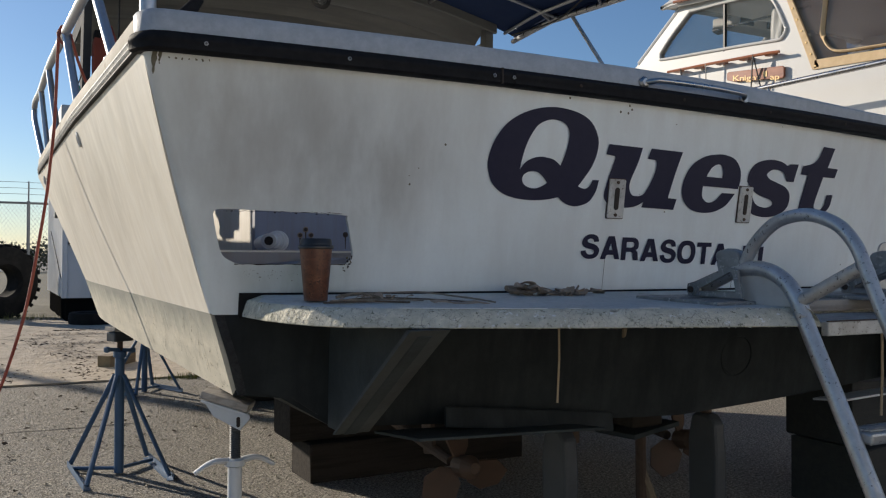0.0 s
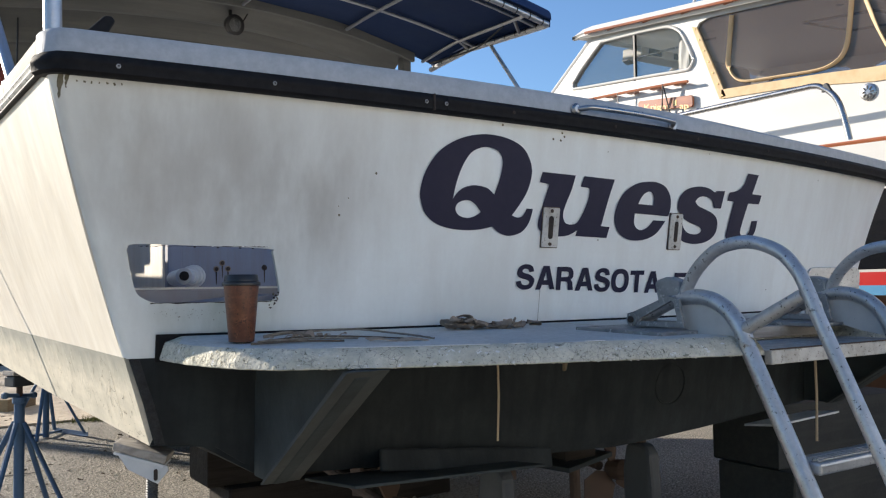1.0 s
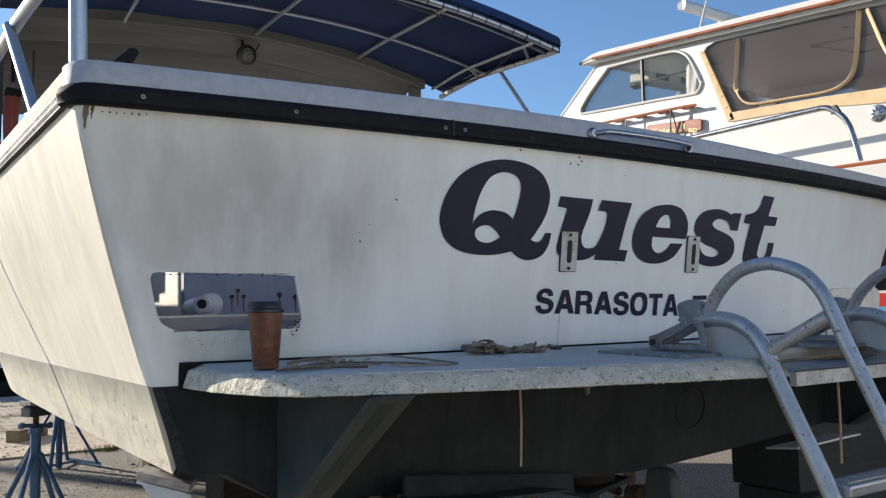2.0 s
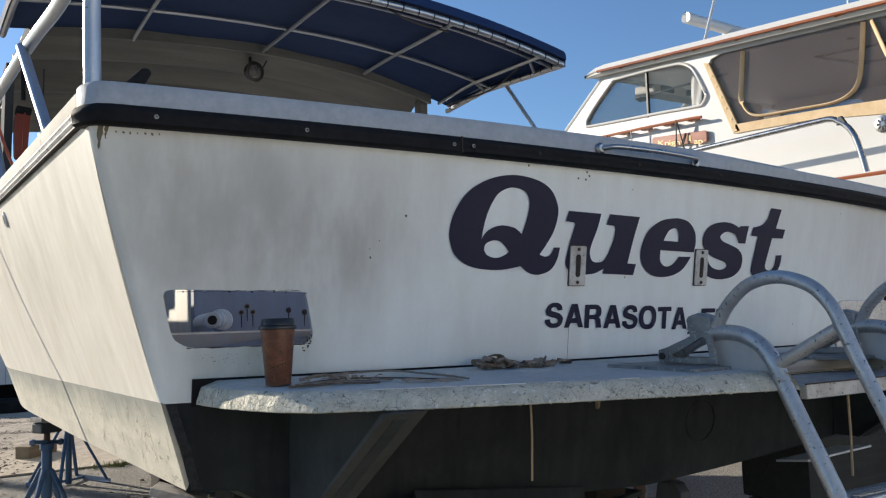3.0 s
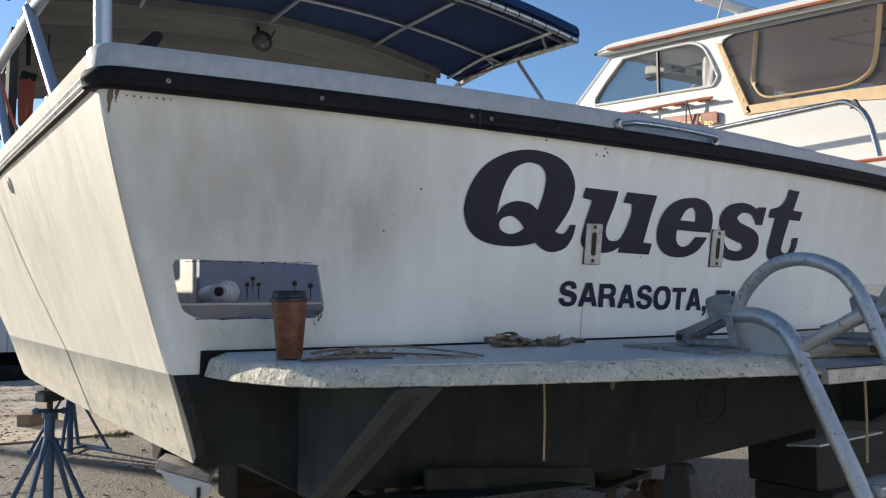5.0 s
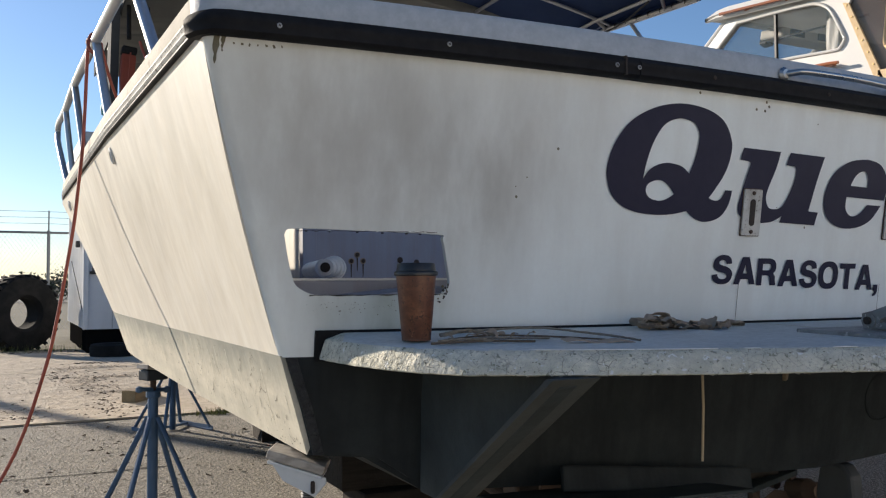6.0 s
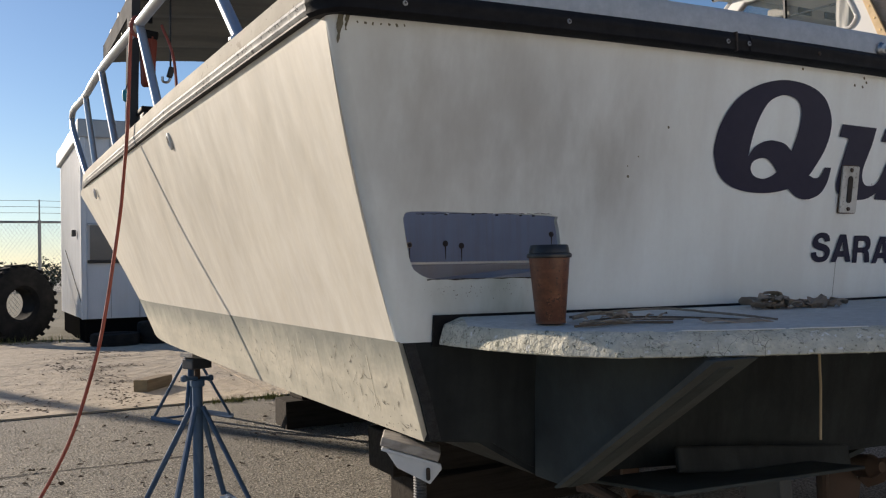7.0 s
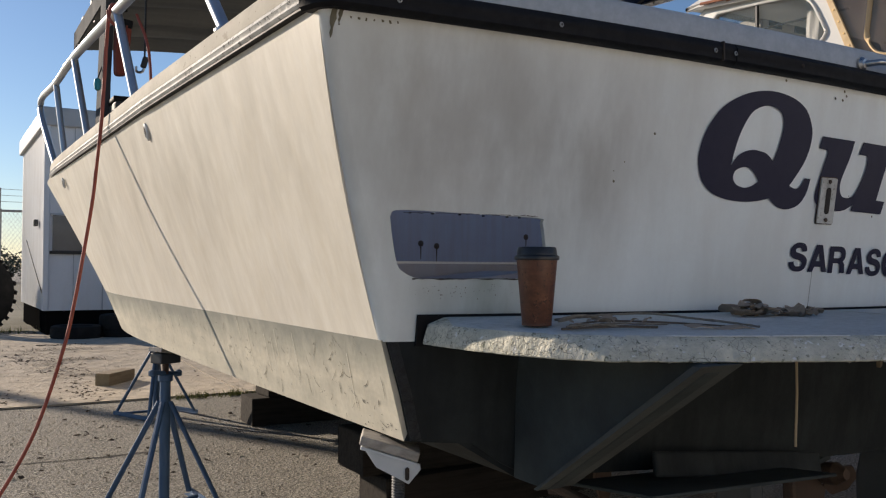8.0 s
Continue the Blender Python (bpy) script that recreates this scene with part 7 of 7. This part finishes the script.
part("sill", bm_box((0.92, 0.06, 0.045), (SX + 0.52, SY - 0.02, 1.355), bevel=0.006), M_LID, wn_)
part("frame", bm_box((0.92, 0.05, 0.03), (SX + 0.52, SY - 0.016, 1.90), bevel=0.004), M_SHEDROOF, wn_)
part("bracket_lamp", bm_box((0.06, 0.14, 0.10), (SX - 0.05, SY + 0.85, 1.81), bevel=0.01), M_LID, shed, "black bracket lamp")
part("cable", bm_tube([(SX - 0.012, SY + 2.8, 1.60), (SX - 0.012, SY + 0.15, 0.75)], 0.006, 6), M_TYRE, shed)


def tyre(label, at, turn, R, W, lugs, flat=False):
    ob = thing("tyre", label, "tyre", "old tyres by the shed", at=at)
    ob.rotation_euler = tuple(radians(a) for a in turn)
    prof = [(R * 0.40, -W * 0.32), (R * 0.48, -W * 0.46), (R * 0.78, -W * 0.5), (R * 0.93, -W * 0.47), (R * 0.97, -W * 0.36), (R * 0.975, 0.0), (R * 0.97, W * 0.36), (R * 0.93, W * 0.47), (R * 0.78, W * 0.5), (R * 0.48, W * 0.46), (R * 0.40, W * 0.32), (R * 0.42, 0.0), (R * 0.40, -W * 0.32)]
    carcass = part("carcass", bm_lathe(prof, 48, cap=False), M_TYRE, ob, "", True)
    for k in range(lugs):
        a = 360 * k / lugs
        for s in (-1, 1):
            part("lug", bm_box((R * 0.07, R * 2 * math.pi / lugs * 0.42, W * 0.46), (R * 0.985 * math.cos(radians(a + s * 180 / lugs / 2)), R * 0.985 * math.sin(radians(a + s * 180 / lugs / 2)), s * W * 0.26), (s * 22, 0, a + s * 180 / lugs / 2), bevel=0.008), M_TYRE, carcass)
    return ob


tyre("big black lugged tractor tyre standing upright", (-1.97, 13.45, 0.15 + 0.585), (90, 0, 34), 0.60, 0.44, 26)
for k, (x, y, z) in enumerate(((-0.76, 11.45, 0.105), (-0.10, 11.5, 0.105), (-0.12, 11.5, 0.245), (0.52, 11.55, 0.105))):
    ob = thing("tyre", "worn black car tyre lying flat by the shed", "tyre", "old tyres by the shed", at=(x, y, ground_z(0, y) + z - 0.02))
    ob.rotation_euler = (radians(3 * (k % 2)), 0, radians(40 * k))
    prof = [(0.20, -0.07), (0.22, -0.095), (0.29, -0.105), (0.325, -0.09), (0.335, 0.0), (0.325, 0.09), (0.29, 0.105), (0.22, 0.095), (0.20, 0.07), (0.21, 0.0), (0.20, -0.07)]
    car = part("carcass", bm_lathe(prof, 36, cap=False), M_TYRE, ob, "", True)
    for dz in (-0.05, -0.02, 0.01, 0.04):
        part("groove", bm_lathe([(0.336, dz), (0.3385, dz + 0.006), (0.336, dz + 0.014)], 36, cap=False), M_TYRE, car)

fence = thing("chain_link_fence", "chain link fence with barbed wire on steel posts", "fence")
FY = 17.2
gzf = 0.25
for k in range(13):
    x = -13.61 + 2.44 * k
    pst = part("post", bm_tube([(x, FY, 0.2), (x, FY, gzf + 2.02)], 0.032, 10), M_FENCE, fence)
    part("arm", bm_tube([(x, FY, gzf + 2.0), (x, FY - 0.02, gzf + 2.42)], 0.016, 6), M_FENCE, pst)
part("top_rail", bm_tube([(-14, FY, gzf + 1.98), (17, FY, gzf + 1.98)], 0.024, 8), M_FENCE, fence)
for dz in (2.16, 2.28, 2.40):
    part("barbed_wire", bm_tube([(-14 + 31 * k / 30, FY - 0.02, gzf + dz - 0.012 * (k % 2)) for k in range(31)], 0.0045, 5), M_FENCE, fence)
mesh_bm = bmesh.new()
STEP, H = 0.075, 1.92
x = -6.5
while x < 3.0:
    for s in (-1, 1):
        a = Vector((x, FY + 0.004 * s, gzf + 0.05))
        b = Vector((x + s * H * 0.72, FY + 0.004 * s, gzf + 0.05 + H))
        n = Vector((0.0024, 0, 0))
        vs = [mesh_bm.verts.new(p) for p in (a - n, a + n, b + n, b - n)]
        mesh_bm.faces.new(vs)
        n2 = Vector((0, 0.0024, 0))
        vs = [mesh_bm.verts.new(p) for p in (a - n2, a + n2, b + n2, b - n2)]
        mesh_bm.faces.new(vs)
    x += STEP
tagged(part("wire_mesh", mesh_bm, M_FENCE, fence), kind="stuff")

# unseen pole, added up-sun to cast the long stripe of shadow on the yard
pole = thing("shadow_pole", "tall weathered timber pole out of view, added for its long shadow", "pole")
part("pole", bm_tube([(-9.6, 22.7, 0.2), (-9.6, 22.7, 9.5)], 0.15, 14, None, 0.11), M_BARK, pole)

# far line of scrub and trees behind the fence
rnd = random.Random(5)
for k in range(17):
    x = -26 + 3.6 * k + rnd.uniform(-1, 1)
    y = 62 + rnd.uniform(-6, 10)
    h = rnd.uniform(1.3, 2.2)
    tree = thing("far_bush", "dark green scrub bush behind the fence", "bush", "scrub behind the fence", at=(x, y, 0.15))
    for j in range(3):
        a = 2.1 * j + rnd.random()
        part("stem", bm_tube([(0, 0, 0), (0.3 * math.cos(a), 0.3 * math.sin(a), h * 0.35), (0.8 * math.cos(a), 0.8 * math.sin(a), h * 0.7)], 0.07, 6, None, 0.02), M_BARK, tree)
    own = bmesh.new()
    for i in range(900):
        u, v = rnd.uniform(-1, 1), rnd.uniform(0, 2 * math.pi)
        rr = (rnd.random() ** 0.45) * (1.0 + 0.3 * math.sin(3 * v + k))
        c = Vector((2.0 * rr * math.sqrt(1 - u * u) * math.cos(v), 1.6 * rr * math.sqrt(1 - u * u) * math.sin(v), max(0.12, h * 0.52 + h * 0.5 * rr * u)))
        s = rnd.uniform(0.06, 0.16)
        n = Vector((rnd.uniform(-1, 1), rnd.uniform(-1, 1), rnd.uniform(-1, 1))).normalized()
        t = n.cross(Vector((0.3, 0.5, 0.8))).normalized()
        w = n.cross(t)
        own.faces.new([own.verts.new(c + t * s * p + w * s * q) for p, q in ((-1, -0.3), (0.0, -0.7), (1, 0.1), (0.1, 0.6))])
    tagged(part("foliage", own, M_TREE, tree), kind="stuff")

# weeds along the edge of the slab, loose grit and leaf litter on the ground
own = bmesh.new()
for cx, cy, n, spread in ((-0.10, 6.17, 130, 0.06), (-0.42, 6.18, 90, 0.05), (-0.28, 6.16, 50, 0.22), (-0.62, 6.18, 40, 0.05), (0.22, 6.18, 40, 0.06), (-1.0, 12.9, 120, 0.6), (-1.9, 12.75, 160, 0.6), (0.6, 12.7, 60, 0.6), (-2.8, 12.9, 120, 0.7)):
    for i in range(n):
        x, y = cx + rnd.gauss(0, spread), cy + rnd.gauss(0, 0.05 if cy < 7 else 0.18)
        z, h, a = ground_z(x, y), rnd.uniform(0.02, 0.075) * (1.0 if cy < 7 else 2.0), rnd.uniform(0, 6.28)
        b = Vector((x, y, z))
        side = Vector((math.cos(a), math.sin(a), 0)) * 0.004
        tip = b + Vector((rnd.gauss(0, 0.02), rnd.gauss(0, 0.02), h))
        own.faces.new([own.verts.new(p) for p in (b - side, b + side, tip)])
tagged(link("weeds", own, M_GRASS), "tufts of green weeds in the joints of the yard", "weeds", kind="stuff")
own = bmesh.new()
for i in range(9000):
    x, y = rnd.uniform(-3.6, 1.2), rnd.uniform(1.0, 6.2) if i % 6 else rnd.uniform(6.3, 11.5)
    z = ground_z(x, y) + (0.018 if y > 6.26 else 0.0)
    s = rnd.uniform(0.003, 0.007) * (1.0 if rnd.random() < 0.95 else 2.0)
    c = Vector((x, y, z + s * 0.4))
    vs = [own.verts.new(c + Vector((s * rnd.uniform(0.7, 1.2) * p, s * rnd.uniform(0.7, 1.2) * q, s * 0.8 * r))) for p, q, r in ((1, 0, 0), (-0.6, 0.9, 0), (-0.6, -0.9, 0), (0, 0, 1))]
    for f in ((0, 1, 3), (1, 2, 3), (2, 0, 3)):
        own.faces.new([vs[q] for q in f])
tagged(link("grit", own, M_GRIT), "loose grit and pebbles scattered on the yard", "grit", kind="stuff")
LITTER = [leaf_mesh(80 + k, 0.034) for k in range(4)]
LM = []
for bm in LITTER:
    me = bpy.data.meshes.new("fallen_leaf")
    bm.to_mesh(me)
    bm.free()
    me.materials.append(M_LITTER)
    LM.append(me)
for i in range(170):
    x, y = rnd.uniform(-3.4, 1.0), rnd.choice((rnd.uniform(2.0, 6.0), rnd.gauss(5.0, 0.5), rnd.gauss(8.2, 0.8), rnd.gauss(3.9, 0.3)))
    lf = new("fallen_leaf", rnd.choice(LM))
    s = rnd.uniform(0.45, 1.3)
    lf.matrix_world = pose(x, y, ground_z(x, y) + (0.018 if y > 6.26 else 0.0) + 0.008 * s, rnd.uniform(-15, 15), rnd.uniform(-15, 15), rnd.uniform(0, 360)) @ Matrix.Diagonal((s, s, s, 1))
    tagged(lf, "small dry brown leaf on the ground", "leaf", "leaf litter on the yard")
# dirt and dead grass lying in drifts on the slab
own = bmesh.new()
for cx, cy, n, sx, sy in ((-1.35, 8.6, 260, 0.16, 0.5), (-1.15, 9.9, 170, 0.25, 0.06), (-1.05, 9.0, 80, 0.15, 0.05), (-2.3, 7.0, 140, 0.35, 0.07), (-1.9, 12.7, 200, 0.8, 0.08), (-1.1, 12.5, 120, 0.3, 0.07), (-1.0, 7.9, 80, 0.12, 0.1)):
    for i in range(n):
        x, y = rnd.gauss(cx, sx), rnd.gauss(cy, sy)
        z, a, l = ground_z(x, y) + 0.021 + rnd.random() * 0.012, rnd.uniform(0, 6.28), rnd.uniform(0.02, 0.06)
        d = Vector((math.cos(a), math.sin(a), rnd.uniform(-0.1, 0.3))) * l
        s = Vector((-math.sin(a), math.cos(a), 0)) * rnd.uniform(0.002, 0.006)
        c = Vector((x, y, z))
        own.faces.new([own.verts.new(p) for p in (c - d - s, c + d - s * 0.4, c + d + s * 0.4, c - d + s)])
tagged(link("dead_grass", own, M_LITTER), "drifts of dead grass and dirt on the slab", "dead grass", kind="stuff")

# clods of soil and bark trailing over the slab and the asphalt
own = bmesh.new()
TRAILS = ((-1.10, 10.4, 60, 0.14, 0.05), (-1.62, 9.1, 50, 0.08, 0.25), (-1.25, 8.1, 90, 0.10, 0.9), (-1.30, 6.9, 70, 0.10, 0.25), (-2.15, 6.6, 60, 0.2, 0.08), (-1.4, 5.0, 16, 0.25, 0.10), (-0.6, 4.6, 26, 0.5, 0.5), (-1.9, 12.6, 80, 0.6, 0.1), (-1.7, 3.6, 14, 0.3, 0.3))
for cx, cy, n, sx, sy in TRAILS:
    for i in range(n):
        x, y = rnd.gauss(cx, sx), rnd.gauss(cy, sy)
        s = rnd.uniform(0.006, 0.020) * (1.6 if rnd.random() < 0.1 else 1.0)
        c = Vector((x, y, ground_z(x, y) + (0.018 if y > 6.26 else 0.0)))
        a0 = rnd.uniform(0, 6.28)
        rim = [own.verts.new(c + Vector((math.cos(a0 + 1.257 * q) * s * rnd.uniform(0.7, 1.5), math.sin(a0 + 1.257 * q) * s * rnd.uniform(0.6, 1.1), 0.0005))) for q in range(5)]
        top = own.verts.new(c + Vector((rnd.gauss(0, s * 0.2), rnd.gauss(0, s * 0.2), s * 0.45)))
        for q in range(5):
            own.faces.new((rim[q], rim[(q + 1) % 5], top))
tagged(link("soil_clods", own, M_LITTER), "dark clods of soil and bark scattered over the yard", "soil", kind="stuff")

yacht.location = (0.0, -0.05, 0.0)
